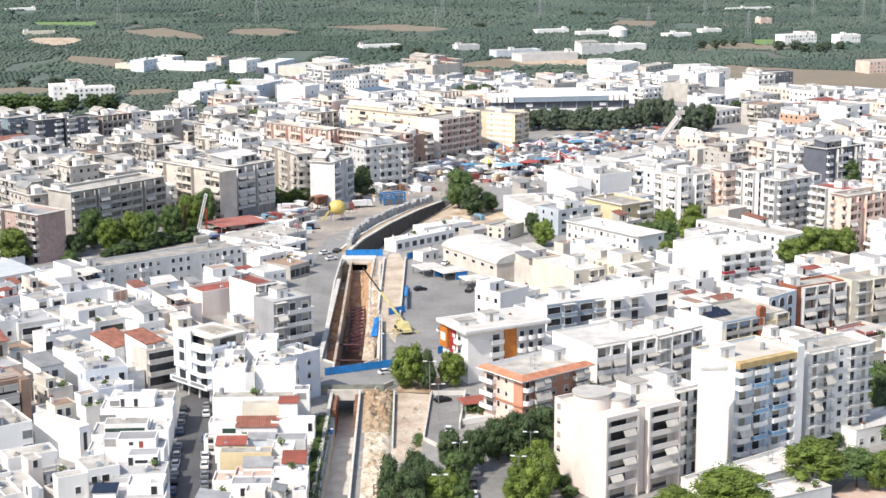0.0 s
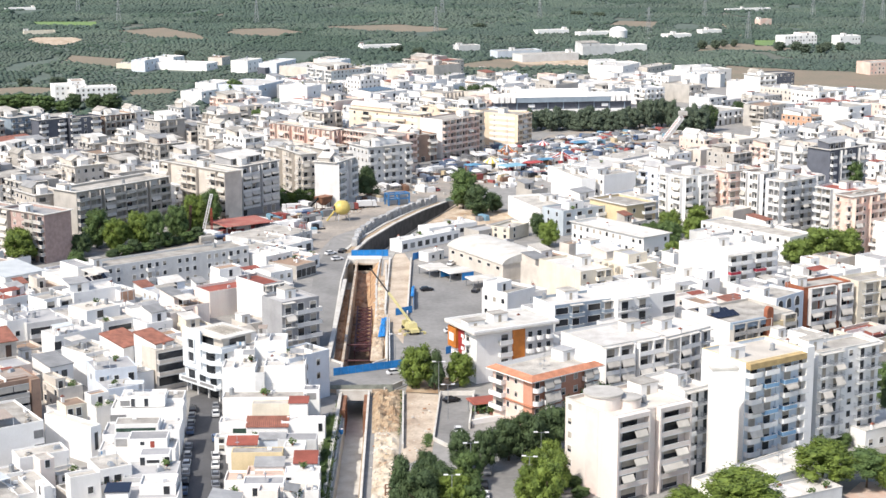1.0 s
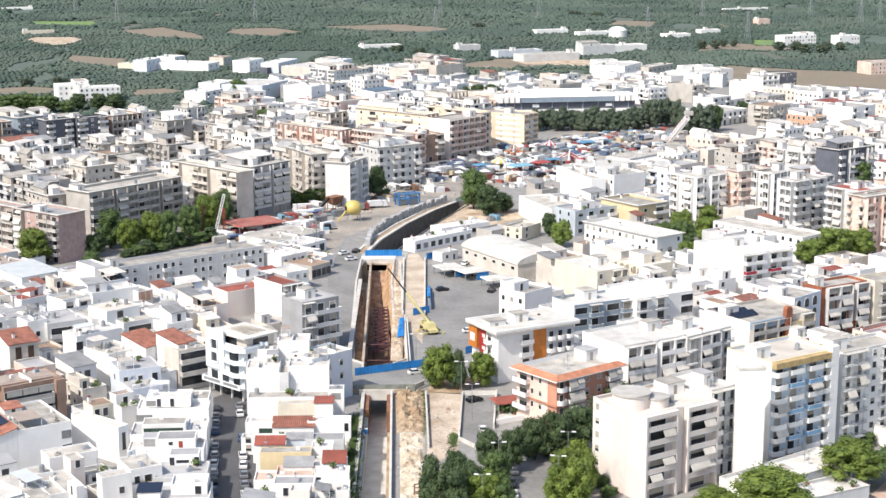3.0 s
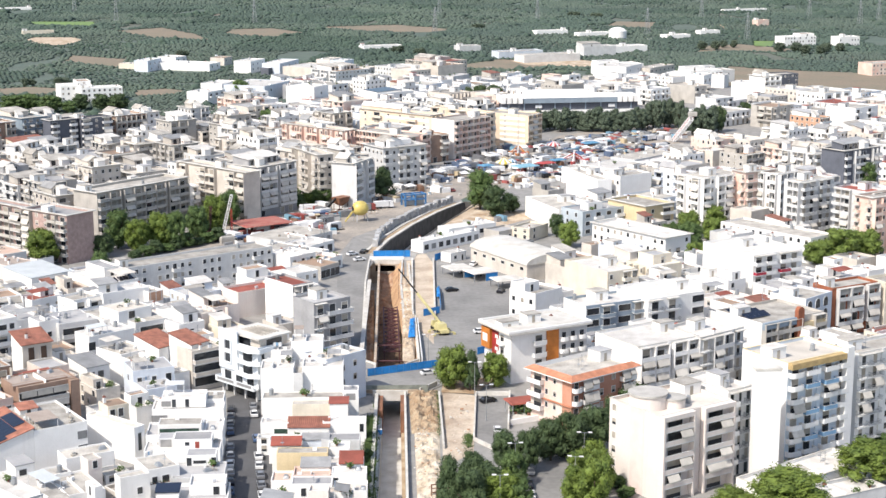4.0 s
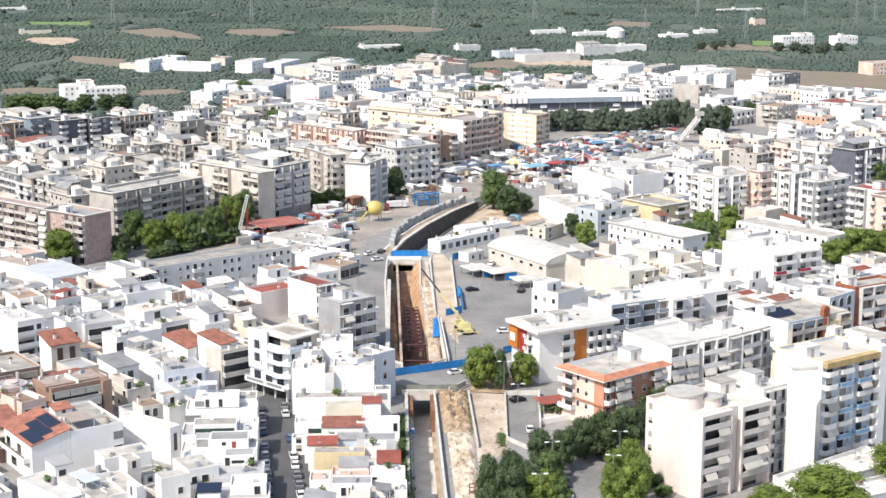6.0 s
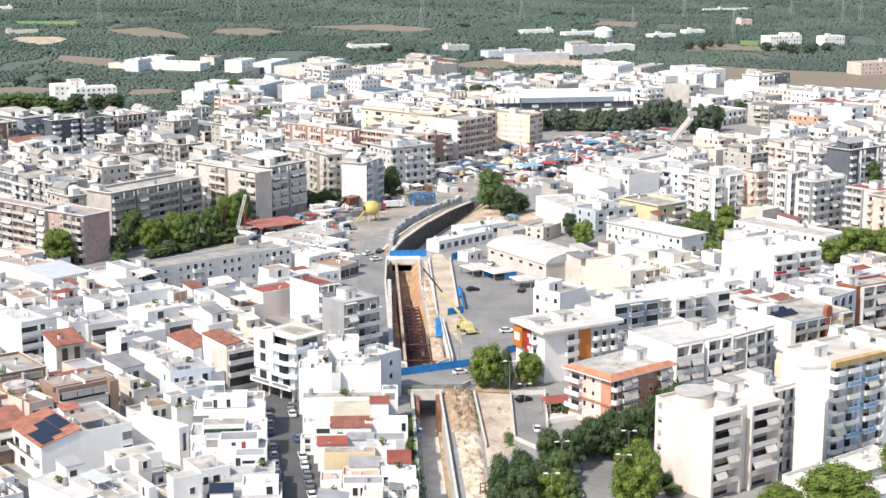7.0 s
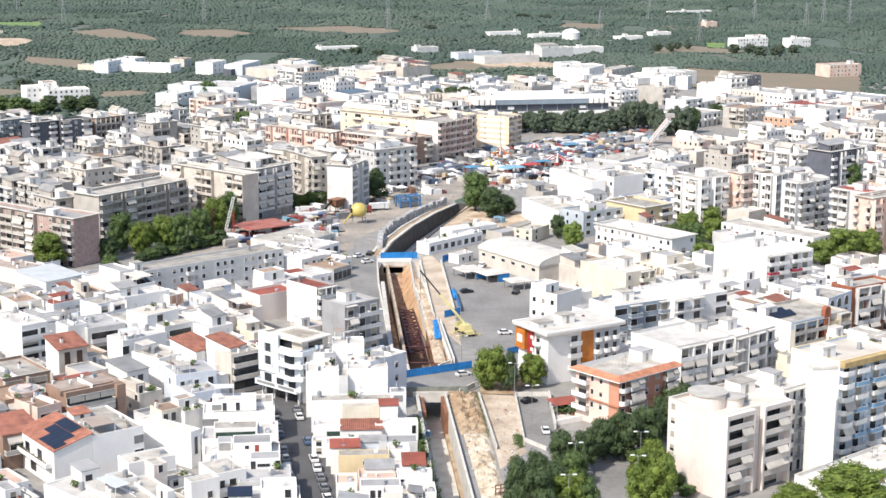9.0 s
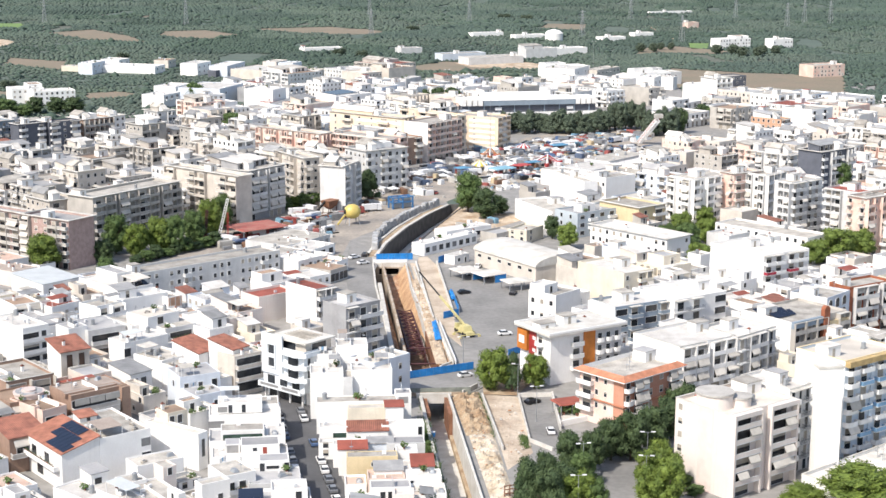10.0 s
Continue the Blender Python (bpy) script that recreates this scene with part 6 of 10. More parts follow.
house_of("white two-storey house among the orchards", [(-201.3, 1237.4, 67.2, 15.7, 16.1, 0, 7, 'white', 'white', 0.4, ('R', 0.25, 3.8, 1.4, 1.5, 'o'), ('R', 0.75, 3.8, 1.4, 1.5, 'o'))], name="house")
house_of("pale blue house with a low cream annexe", [(-214.8, 1193.4, 74.8, 23.8, 11.3, 0, 8.5, 'bluew', 'white', 0.4, ('R', 0.17, 5, 1.4, 1.5, 'o'), ('R', 0.5, 5, 1.4, 1.5, 'o'), ('R', 0.83, 5, 1.4, 1.5, 'o'), ('R', 0.25, 1.4, 1.4, 1.5, 'o'), ('R', 0.75, 1.4, 1.4, 1.5, 'o')), (-224.2, 1214.2, 68.6, 9.7, 19.4, 0, 4, 'cream', 'conc', 0.3)], name="house")
house_of("sand-coloured house at the edge of the orchards", [(-164.6, 1243.5, 73.4, 15.1, 11.9, 0, 6, 'sand', 'brown', 0.3, ('R', 0.25, 3, 1.4, 1.5, 'o'), ('R', 0.75, 3, 1.4, 1.5, 'o'))], name="house")
house_of("white three-storey house with flat roof", [(-137.0, 1183.2, 70.4, 24.0, 13.9, 0, 9, 'white', 'white', 0.4, ('R', 0.17, 5.6, 1.4, 1.5, 'o'), ('R', 0.5, 5.6, 1.4, 1.5, 'o'), ('R', 0.83, 5.6, 1.4, 1.5, 'o'), ('R', 0.17, 2, 1.4, 1.5, 'o'), ('R', 0.5, 2, 1.4, 1.5, 'o'), ('R', 0.83, 2, 1.4, 1.5, 'o'))], name="house")
house_of("dark grey cubic workshop", [(-122.7, 1172.9, 64.1, 9.5, 6.8, 0, 5, 'dark', 'grey', 0.2)], name="warehouse")
house_of("pale blue workshop with white roof", [(-114.7, 1176.1, 73.4, 37.5, 14.2, 0, 8, 'bluew', 'white', 0.4, ('R', 0.17, 4.6, 1.4, 1.5, 'o'), ('R', 0.5, 4.6, 1.4, 1.5, 'o'), ('R', 0.83, 4.6, 1.4, 1.5, 'o'))], name="warehouse")
house_of("long sand-coloured warehouse with white roof", [(-86.8, 1152.4, 60.3, 34.3, 28.7, 0, 7, 'sand', 'white', 0.4, ('R', 0.08, 3.8, 1.4, 1.5, 'o'), ('R', 0.25, 3.8, 1.4, 1.5, 'o'), ('R', 0.42, 3.8, 1.4, 1.5, 'o'), ('R', 0.58, 3.8, 1.4, 1.5, 'o'), ('R', 0.75, 3.8, 1.4, 1.5, 'o'), ('R', 0.92, 3.8, 1.4, 1.5, 'o'))], name="warehouse")
house_of("tall sky-blue block with blank walls", [(-66.4, 1166.0, 66.1, 14.6, 12.0, 0, 11, 'sky', 'white', 0.4, ('R', 0.25, 7, 1.4, 1.5, 'o'), ('R', 0.75, 7, 1.4, 1.5, 'o'))], name="apartment_building")
house_of("pale pink house with balconies", [(-80.2, 1207.4, 67.1, 20.2, 11.4, 0, 8, 'pink', 'conc', 0.4, ('R', 0.17, 4.4, 2, 2.2, 'o'), ('R', 0.5, 4.4, 2, 2.2, 'o'), ('R', 0.83, 4.4, 2, 2.2, 'o'), ('R', 0.17, 4.3, 3, 1.2, 'b'), ('R', 0.5, 4.3, 3, 1.2, 'b'), ('R', 0.83, 4.3, 3, 1.2, 'b'))], name="house")
house_of("sand-coloured workshop with cream roof", [(-50.4, 1157.3, 55.9, 15.2, 13.4, 0, 6.5, 'sand', 'cream', 0.3, ('R', 0.17, 3, 1.4, 1.5, 'o'), ('R', 0.5, 3, 1.4, 1.5, 'o'), ('R', 0.83, 3, 1.4, 1.5, 'o'))], name="warehouse")
house_of("small white shed among the orchards", [(-34.9, 1187.1, 56.7, 10.3, 7.4, 0, 4, 'white', 'white', 0.2)], name="warehouse")
house_of("large pale blue warehouse with blank walls", [(-107.7, 1010.0, 69.4, 36.1, 29.1, 0, 9.5, 'bluew', 'white', 0.4, ('R', 0.25, 5.5, 1.4, 1.5, 'o'), ('R', 0.75, 5.5, 1.4, 1.5, 'o'))], name="warehouse")
house_of("grey block of dark balconies", [(-92.6, 1021.2, 73.2, 17.7, 5.2, 0, 9, 'grey', 'conc', 0.3, ('R', 0.25, 5.6, 3, 2.2, 'x'), ('R', 0.75, 5.6, 3, 2.2, 'x'), ('R', 0.25, 2, 3, 2.2, 'x'), ('R', 0.75, 2, 3, 2.2, 'x'), ('R', 0.25, 5.5, 3.6, 1.2, 'b'), ('R', 0.75, 5.5, 3.6, 1.2, 'b'))], name="apartment_building")
house_of("tall white block with blank walls", [(-72.6, 962.4, 64.6, 17.4, 19.5, 0, 14, 'white', 'white', 0.4, ('R', 0.5, 9, 1.4, 1.5, 'o'))], name="apartment_building")
house_of("pale grey block with balconies", [(-63.7, 993.4, 55.1, 16.0, 24.1, 0, 12, 'lgrey', 'conc', 0.4, ('R', 0.17, 8.4, 2.4, 2.2, 'x'), ('R', 0.5, 8.4, 2.4, 2.2, 'x'), ('R', 0.83, 8.4, 2.4, 2.2, 'x'), ('R', 0.17, 5, 2.4, 2.2, 'x'), ('R', 0.5, 5, 2.4, 2.2, 'x'), ('R', 0.83, 5, 2.4, 2.2, 'x'), ('R', 0.17, 1.6, 2.4, 2.2, 'x'), ('R', 0.5, 1.6, 2.4, 2.2, 'x'), ('R', 0.83, 1.6, 2.4, 2.2, 'x'), ('R', 0.17, 8.3, 3.4, 1.2, 'b'), ('R', 0.5, 8.3, 3.4, 1.2, 'b'), ('R', 0.83, 8.3, 3.4, 1.2, 'b'), ('R', 0.17, 4.9, 3.4, 1.2, 'b'), ('R', 0.5, 4.9, 3.4, 1.2, 'b'), ('R', 0.83, 4.9, 3.4, 1.2, 'b'))], name="apartment_building")
house_of("white house with a red painted roof", [(-66.9, 952.2, 62.4, 16.4, 17.5, 0, 7, 'white', 'red', 0.2, ('R', 0.17, 3.8, 2, 2, 'x'), ('R', 0.5, 3.8, 2, 2, 'x'), ('R', 0.83, 3.8, 2, 2, 'x'))], name="house")
house_of("low pale blue workshop with a grey sheet roof", [(-57.5, 946.4, 66.8, 41.2, 17.8, 0, 6, 'bluew', 'sheet', -1.0)], name="warehouse")
house_of("white house with dark solar sheets on its roof", [(-34.8, 970.2, 43.8, 31.1, 17.9, 0, 9, 'white', 'white', 0.3, ('R', 0.12, 5.4, 2, 2.2, 'x'), ('R', 0.38, 5.4, 2, 2.2, 'x'), ('R', 0.62, 5.4, 2, 2.2, 'x'), ('R', 0.88, 5.4, 2, 2.2, 'x'), ('R', 0.12, 1.6, 2, 2.2, 'x'), ('R', 0.38, 1.6, 2, 2.2, 'x'), ('R', 0.62, 1.6, 2, 2.2, 'x'), ('R', 0.88, 1.6, 2, 2.2, 'x')), (-35.0, 976.7, 49.0, 20.6, 11.7, 8.6, 9.3, 'white', 'dark', -0.8)], name="house")
house_of("sand-coloured house with a tiled roof", [(-22.1, 1018.4, 59.1, 15.8, 7.9, 0, 10, 'sand', 'tile', -1.2, ('R', 0.17, 6, 2, 2, 'x'), ('R', 0.5, 6, 2, 2, 'x'), ('R', 0.83, 6, 2, 2, 'x'), ('R', 0.17, 2.6, 2, 2, 'x'), ('R', 0.5, 2.6, 2, 2, 'x'), ('R', 0.83, 2.6, 2, 2, 'x'))], name="house")
house_of("pale blue warehouse with flat roof", [(-5.5, 1020.9, 55.4, 20.5, 18.6, 0, 9, 'bluew', 'conc', 0.4, ('R', 0.17, 5, 1.4, 1.5, 'o'), ('R', 0.5, 5, 1.4, 1.5, 'o'), ('R', 0.83, 5, 1.4, 1.5, 'o'))], name="warehouse")
house_of("pale grey warehouse with white roof", [(12.1, 1073.4, 59.5, 21.7, 8.9, 0, 9, 'lgrey', 'white', 0.4, ('R', 0.17, 5, 1.4, 1.5, 'o'), ('R', 0.5, 5, 1.4, 1.5, 'o'), ('R', 0.83, 5, 1.4, 1.5, 'o'))], name="warehouse")
house_of("white block with blank walls beside the stand", [(15.4, 993.1, 59.7, 15.2, 4.7, 0, 12, 'white', 'white', 0.4, ('R', 0.25, 7.5, 1.4, 1.5, 'o'), ('R', 0.75, 7.5, 1.4, 1.5, 'o'))], name="apartment_building")
house_of("white house with long balconies", [(48.9, 1092.0, 55.8, 18.6, 7.7, 0, 9, 'white', 'conc', 0.4, ('R', 0.25, 5.6, 4, 2.2, 'x'), ('R', 0.75, 5.6, 4, 2.2, 'x'), ('R', 0.25, 5.5, 5, 1.2, 'b'), ('R', 0.75, 5.5, 5, 1.2, 'b')), (57.4, 1069.6, 65.0, 20.5, 10.1, 0, 9, 'bluew', 'white', 0.4, ('R', 0.25, 5.4, 2, 2.2, 'x'), ('R', 0.75, 5.4, 2, 2.2, 'x'))], name="house")
house_of("white block with three floors of balconies", [(88.9, 1061.0, 52.5, 14.0, 5.5, 0, 11, 'white', 'conc', 0.4, ('R', 0.25, 7.4, 3, 2.2, 'x'), ('R', 0.75, 7.4, 3, 2.2, 'x'), ('R', 0.25, 4, 3, 2.2, 'x'), ('R', 0.75, 4, 3, 2.2, 'x'), ('R', 0.25, 7.3, 3.6, 1.2, 'b'), ('R', 0.75, 7.3, 3.6, 1.2, 'b'))], name="apartment_building")
house_of("large white warehouse behind the stand", [(105.6, 1010.6, 52.8, 29.4, 19.2, 0, 9, 'white', 'white', 0.4)], name="warehouse")
house_of("large white cubic warehouse", [(135.6, 1139.3, 63.1, 33.3, 25.0, 0, 9, 'white', 'white', 0.4, ('R', 0.25, 5, 1.4, 1.5, 'o'), ('R', 0.75, 5, 1.4, 1.5, 'o'))], name="warehouse")
house_of("row of pale workshops with small windows", [(155.5, 1161.7, 53.7, 37.2, 12.3, 0, 6, 'sand', 'conc', 0.3, ('R', 0.08, 3, 1.6, 1.4, 'o'), ('R', 0.25, 3, 1.6, 1.4, 'o'), ('R', 0.42, 3, 1.6, 1.4, 'o'), ('R', 0.58, 3, 1.6, 1.4, 'o'), ('R', 0.75, 3, 1.6, 1.4, 'o'), ('R', 0.92, 3, 1.6, 1.4, 'o'))], name="warehouse")
house_of("white cubic workshop with flat roof", [(168.3, 1099.2, 61.0, 13.3, 10.0, 0, 9, 'white', 'white', 0.3)], name="warehouse")
house_of("white house with a brick-red upper room", [(178.2, 1060.7, 62.4, 16.7, 12.6, 0, 11, 'white', 'white', 0.3, ('R', 0.25, 6, 2, 2.2, 'x'), ('R', 0.75, 6, 2, 2.2, 'x')), (195.9, 1083.9, 59.6, 8.8, 11.4, 0, 9, 'white', 'conc', 0.3)], name="house")
house_of("white house with flat roof beside the ploughed field", [(207.1, 1024.3, 64.2, 11.4, 17.3, 0, 10, 'white', 'white', 0.3, ('R', 0.5, 6, 1.4, 1.5, 'o'))], name="house")
house_of("low white depot with flat roof", [(175.6, 962.5, 46.7, 28.2, 15.3, 0, 5, 'white', 'white', 0.3, ('R', 0.12, 1.6, 2.6, 2.4, 's'), ('R', 0.38, 1.6, 2.6, 2.4, 's'), ('R', 0.62, 1.6, 2.6, 2.4, 's'), ('R', 0.88, 1.6, 2.6, 2.4, 's'))], name="warehouse")


CORNER = material("bluish_white_plaster", (0.74, 0.78, 0.81), vary=0.05, scale=0.25, streak=0.06)


def corner_block(x, y, rot):
    """The tall white block at the street corner: a flat front with two framed windows, slanting balconies beside it and a set-back top floor."""
    w, d, h = 8.0, 14.5, 16.0
    root = thing("apartment_building", pose(x, y, 0, 0, 0, rot), "white corner block with framed windows and long balconies", "building")
    u = Vector((math.cos(radians(rot)), math.sin(radians(rot)), 0))
    FOOT.append((Vector((x, y, 0)), u, Vector((-u.y, u.x, 0)), w, d))
    s = Shape()
    s.box(0, 0, 3.4, w, d, h - 2.9)
    s.box(1.6, 1.6, 0, w, d, 3.4)
    hoop(s, 0.0, 0.0, w, d, 0.22, h - 2.9, h - 2.0)
    part("wall", s.mesh("wall", CORNER), root)
    part("roof", Shape().box(0.23, 0.23, h - 2.896, w - 0.23, d - 0.23, h - 2.8).mesh("roof", ROOF["grey"]), root)
    # the flat end of the left front rises past the roof
    part("front_panel", Shape().box(-0.5, d * 0.5, 6.8, -0.004, d, h + 0.9).mesh("front_panel", CORNER), root)
    for z in (8.6, 11.9):
        part("window_surround", Shape().box(-1.5, -0.3, -0.3, 1.5, -0.004, 0.0).box(-1.5, -0.3, 2.4, 1.5, -0.004, 2.7).box(-1.5, -0.3, 0.0, -1.15, -0.004, 2.4).box(1.15, -0.3, 0.0, 1.5, -0.004, 2.4).mesh("window_surround", CORNER), root, pose(-0.5, d * 0.75, z) @ FACE_L)
        part("window", window_mesh(2.1, 2.2, 0), root, pose(-0.5, d * 0.75, z + 0.1) @ FACE_L)
    for z in (6.6, 9.8, 13.0):
        ring = [(0.0, d * 0.5 - 0.1), (-1.5, d * 0.5 - 0.1), (-2.1, 1.4), (-0.4, -1.2), (w * 0.55, -1.2), (w * 0.55, 0.0), (0.0, 0.0)]
        part("balcony", Shape().prism(ring, z - 0.2, z, 0).prism(ring[1:5] + [(px * 0.93 + 0.1, py * 0.93 + 0.2) for px, py in ring[4:0:-1]], z, z + 0.95, 0).mesh("balcony", CORNER), root)
        if z < 12:
            part("balcony_door", window_mesh(3.6, 2.3, 0), root, pose(0, d * 0.26, z + 0.1) @ FACE_L)
            part("balcony_door", window_mesh(2.4, 2.3, 0), root, pose(w * 0.3, 0, z + 0.1))
    # the broad band over the street
    part("balcony", Shape().box(-1.9, -0.4, 3.4, -0.004, d, 3.7, 0).box(-1.9, -0.4, 3.7, -1.75, d, 4.8, 0).box(-1.75, d - 0.2, 3.7, -0.004, d, 4.8, 0).mesh("balcony", CORNER), root)
    part("balcony_rail", Shape().box(-1.96, 0.4, 3.9, -1.904, d * 0.42, 4.6).box(-1.96, d * 0.5, 3.9, -1.904, d * 0.94, 4.6).mesh("balcony_rail", GREY_SHUTTER), root)
    for q in (0.2, 0.5, 0.8):
        part("balcony_door", window_mesh(2.6, 2.4, 0), root, pose(0, d * q, 3.8) @ FACE_L)
    for q in (0.05, 0.35, 0.65, 0.95):
        part("column", Shape().box(0.1, d * q, 0, 0.5, d * q + 0.4, 3.4).mesh("column", WALL["lgrey"]), root)
    part("shopfront", Shape().box(1.5, 2.2, 0.1, 1.597, d - 0.6, 3.1).mesh("shopfront", PLAIN_GLASS), root)
    for q in (0.35, 0.75):
        for z in (5.0, 8.6):
            part("window", window_mesh(1.1, 1.5, 0), root, pose(w * q, 0, z))
    px0, py0, px1, py1, top = 1.6, 0.8, w + 2.4, d - 2.0, h - 2.8
    pent = part("penthouse", Shape().box(px0, py0, top, px1, py1, top + 2.6).mesh("penthouse", WALL["sand"]), root)
    part("roof_slab", Shape().box(px0 - 1.3, py0 - 1.0, top + 2.603, px1 + 0.6, py1 + 0.6, top + 2.95).mesh("roof_slab", CONCRETE_PALE), pent)
    part("window", window_mesh(4.4, 2.1, 0), pent, pose(px0, (py0 + py1) / 2, top + 0.1) @ FACE_L)
    part("window", window_mesh(5.0, 2.1, 0), pent, pose((px0 + px1) / 2, py0, top + 0.1))
    for k in range(6):
        part("pergola_slat", Shape().box(px0 + 2.0 + 1.0 * k, py0 + 1.5, top + 2.953, px0 + 2.3 + 1.0 * k, py1 - 2.0, top + 3.25).mesh("pergola_slat", ROOF["conc"]), pent)


corner_block(-40.3, 377.9, 46.3)


# the stair tower before the pale blue block
tower = thing("stair_tower", pose(70.6, 321.0, 0, 0, 0, 6), "tall white plastered stair tower with flat cap", "tower")
part("wall", Shape().box(0, 0, 0, 5.6, 2.6, 25).mesh("wall", WALL["white"]), tower)
part("roof", Shape().box(-0.12, -0.12, 25.003, 5.72, 2.72, 25.5).mesh("roof", CONCRETE_PALE), tower)
FOOT.append((Vector((70.6, 321.0, 0)), Vector((0.99, 0.1, 0)), Vector((-0.1, 0.99, 0)), 5.6, 2.6))

# ---- trees ----
TREE_AT = []


def crown_mesh(key, kind, seed, shape, lumpy=62, leafy=110):
    """Clumps round a centre, each a rough lump set with loose leaves; one unit high and wide."""
    def make():
        rnd = random.Random(seed)
        s = Shape()
        ico = bmesh.new()
        bmesh.ops.create_icosphere(ico, subdivisions=1, radius=1)
        iv, fi = [v.co.copy() for v in ico.verts], [tuple(v.index for v in f.verts) for f in ico.faces]
        ico.free()
        lumps = []
        for k in range(lumpy):
            a, h = rnd.uniform(0, 6.283), rnd.random()
            r = {"round": math.sin(math.pi * (0.12 + 0.76 * h)) ** 0.7, "cone": 1.0 - 0.8 * h, "flat": 1.0 - 0.55 * h * h}[shape]
            q = rnd.uniform(0.55, 1.0) if k % 4 else rnd.uniform(0, 0.5)
            lumps.append((Vector((0.4 * q * r * math.cos(a), 0.4 * q * r * math.sin(a), 0.08 + 0.8 * h)), rnd.uniform(0.09, 0.155) * (62 / lumpy) ** 0.3))
        for c, r in lumps:
            off = rnd.uniform(0, 50)
            s.add([c + p * r * 0.86 * (0.9 + 0.5 * noise.noise(p * 1.8 + Vector((off, 0, 0)))) for p in iv], fi)
            for _ in range(leafy):
                d = Vector((rnd.gauss(0, 1), rnd.gauss(0, 1), rnd.gauss(0.25, 1))).normalized()
                p = c + d * r * rnd.uniform(0.72, 1.3)
                t = Vector((rnd.gauss(0, 1), rnd.gauss(0, 1), rnd.gauss(0, 1))).normalized() * rnd.uniform(0.02, 0.04)
                b = t.cross(d).normalized() * rnd.uniform(0.02, 0.034)
                s.add([p - t, p + b, p + t], [(0, 1, 2)])
        return s.mesh("crown", LEAF[kind])
    return cached(("crown", key, kind, seed, lumpy), make)


def trunk_mesh():
    def make():
        s = Shape().tube(0, 0, -0.05, 0.45, 0.03, 0.02, n=8)
        for k in range(5):
            a = 1.26 * k
            s.beam((0, 0, 0.28 + 0.04 * k), (0.24 * math.cos(a), 0.24 * math.sin(a), 0.5 + 0.05 * k), 0.011, n=5)
        return s.mesh("trunk", BARK)
    return cached("trunk", make)


def tree(x, y, h, w, kind="mid", shape="round", z=0.0):
    rnd = random.Random(int(x * 11 + y * 3))
    words = {"bright": "bright green", "dark": "dark green", "lime": "yellow-green", "mid": "green", "olive": "grey-green", "pine": "blue-green"}[kind]
    TREE_AT.append((Vector((x, y)), w * 0.5))
    root = thing("tree", pose(x, y, z, 0, 0, rnd.uniform(0, 360)), f"{words} leafy tree with uneven crown on a short trunk", "tree", "town trees")
    part("trunk", trunk_mesh(), root, Matrix.Diagonal((h, h, h, 1)))
    low = 0.1 if shape != "flat" else 0.35
    part("crown", crown_mesh(shape, kind, rnd.randint(1, 3), shape, *((62, 110) if y < 430 else (70, 110) if y < 680 else (90, 60))), root, Matrix.Translation((0, 0, h * low)) @ Matrix.Diagonal((w * 1.15, w * 1.15, h * (1 - low) * 1.08, 1)))
    return root


tree(6.5, 305.4, 11.0, 7.0, "dark", "cone")
tree(10.1, 302.3, 9.8, 6.9, "dark", "round")
tree(14.1, 308.6, 8.8, 7.0, "dark", "round")
tree(11.4, 313.4, 9.5, 6.5, "dark", "round")
tree(17.4, 305.4, 8.1, 7.0, "bright", "round")
tree(20.0, 319.3, 7.2, 6.0, "mid", "round")
tree(18.6, 328.7, 8.7, 6.2, "dark", "round")
tree(23.6, 328.7, 9.3, 5.6, "dark", "round")
tree(20.3, 305.4, 7.0, 5.8, "mid", "round")
tree(29.0, 335.9, 9.5, 7.6, "dark", "round")
tree(33.4, 335.9, 10.7, 7.6, "dark", "round")
tree(39.0, 341.6, 10.2, 7.7, "dark", "round")
tree(44.4, 349.4, 9.8, 7.2, "dark", "round")
tree(51.1, 366.0, 8.2, 9.5, "dark", "round")
tree(32.5, 307.0, 8.7, 7.0, "bright", "round")
tree(35.8, 305.4, 10.4, 7.2, "bright", "round")
tree(34.1, 317.3, 8.4, 6.2, "bright", "round")
tree(37.7, 323.4, 8.5, 6.1, "bright", "round")
tree(38.6, 315.0, 8.3, 5.0, "bright", "round")
tree(7.9, 390.0, 10.8, 8.9, "bright", "round")
tree(12.4, 388.1, 10.1, 5.2, "dark", "cone")
tree(18.3, 391.5, 8.7, 7.0, "bright", "round")
tree(74.0, 299.2, 10.3, 17.1, "bright", "flat")
tree(94.3, 319.9, 9.7, 13.3, "bright", "flat")
tree(63.9, 305.4, 4.6, 9.3, "bright", "round")
tree(107.8, 317.6, 8.0, 6.5, "bright", "round")
tree(97.3, 345.4, 6.5, 2.8, "dark", "cone")
tree(20.2, 636.1, 15.6, 12.4, "mid", "round")
tree(26.0, 621.5, 11.6, 10.3, "dark", "round")
tree(31.9, 628.7, 7.7, 7.7, "dark", "round")
tree(50.6, 563.3, 9.2, 7.7, "lime", "round")
tree(47.5, 581.5, 8.4, 5.9, "dark", "round")
tree(96.5, 581.5, 9.6, 9.0, "lime", "round")
tree(108.0, 597.6, 8.7, 10.0, "lime", "round")
tree(92.2, 551.8, 11.0, 10.0, "mid", "round")
tree(91.0, 528.0, 9.0, 8.5, "lime", "round")
tree(103.5, 572.0, 8.5, 8.5, "lime", "round")
tree(86.6, 561.3, 9.1, 7.1, "mid", "round")
tree(116.6, 614.6, 7.8, 13.3, "lime", "round")
tree(142.5, 540.7, 10.8, 13.7, "lime", "round")
tree(133.3, 535.3, 7.8, 9.7, "lime", "round")
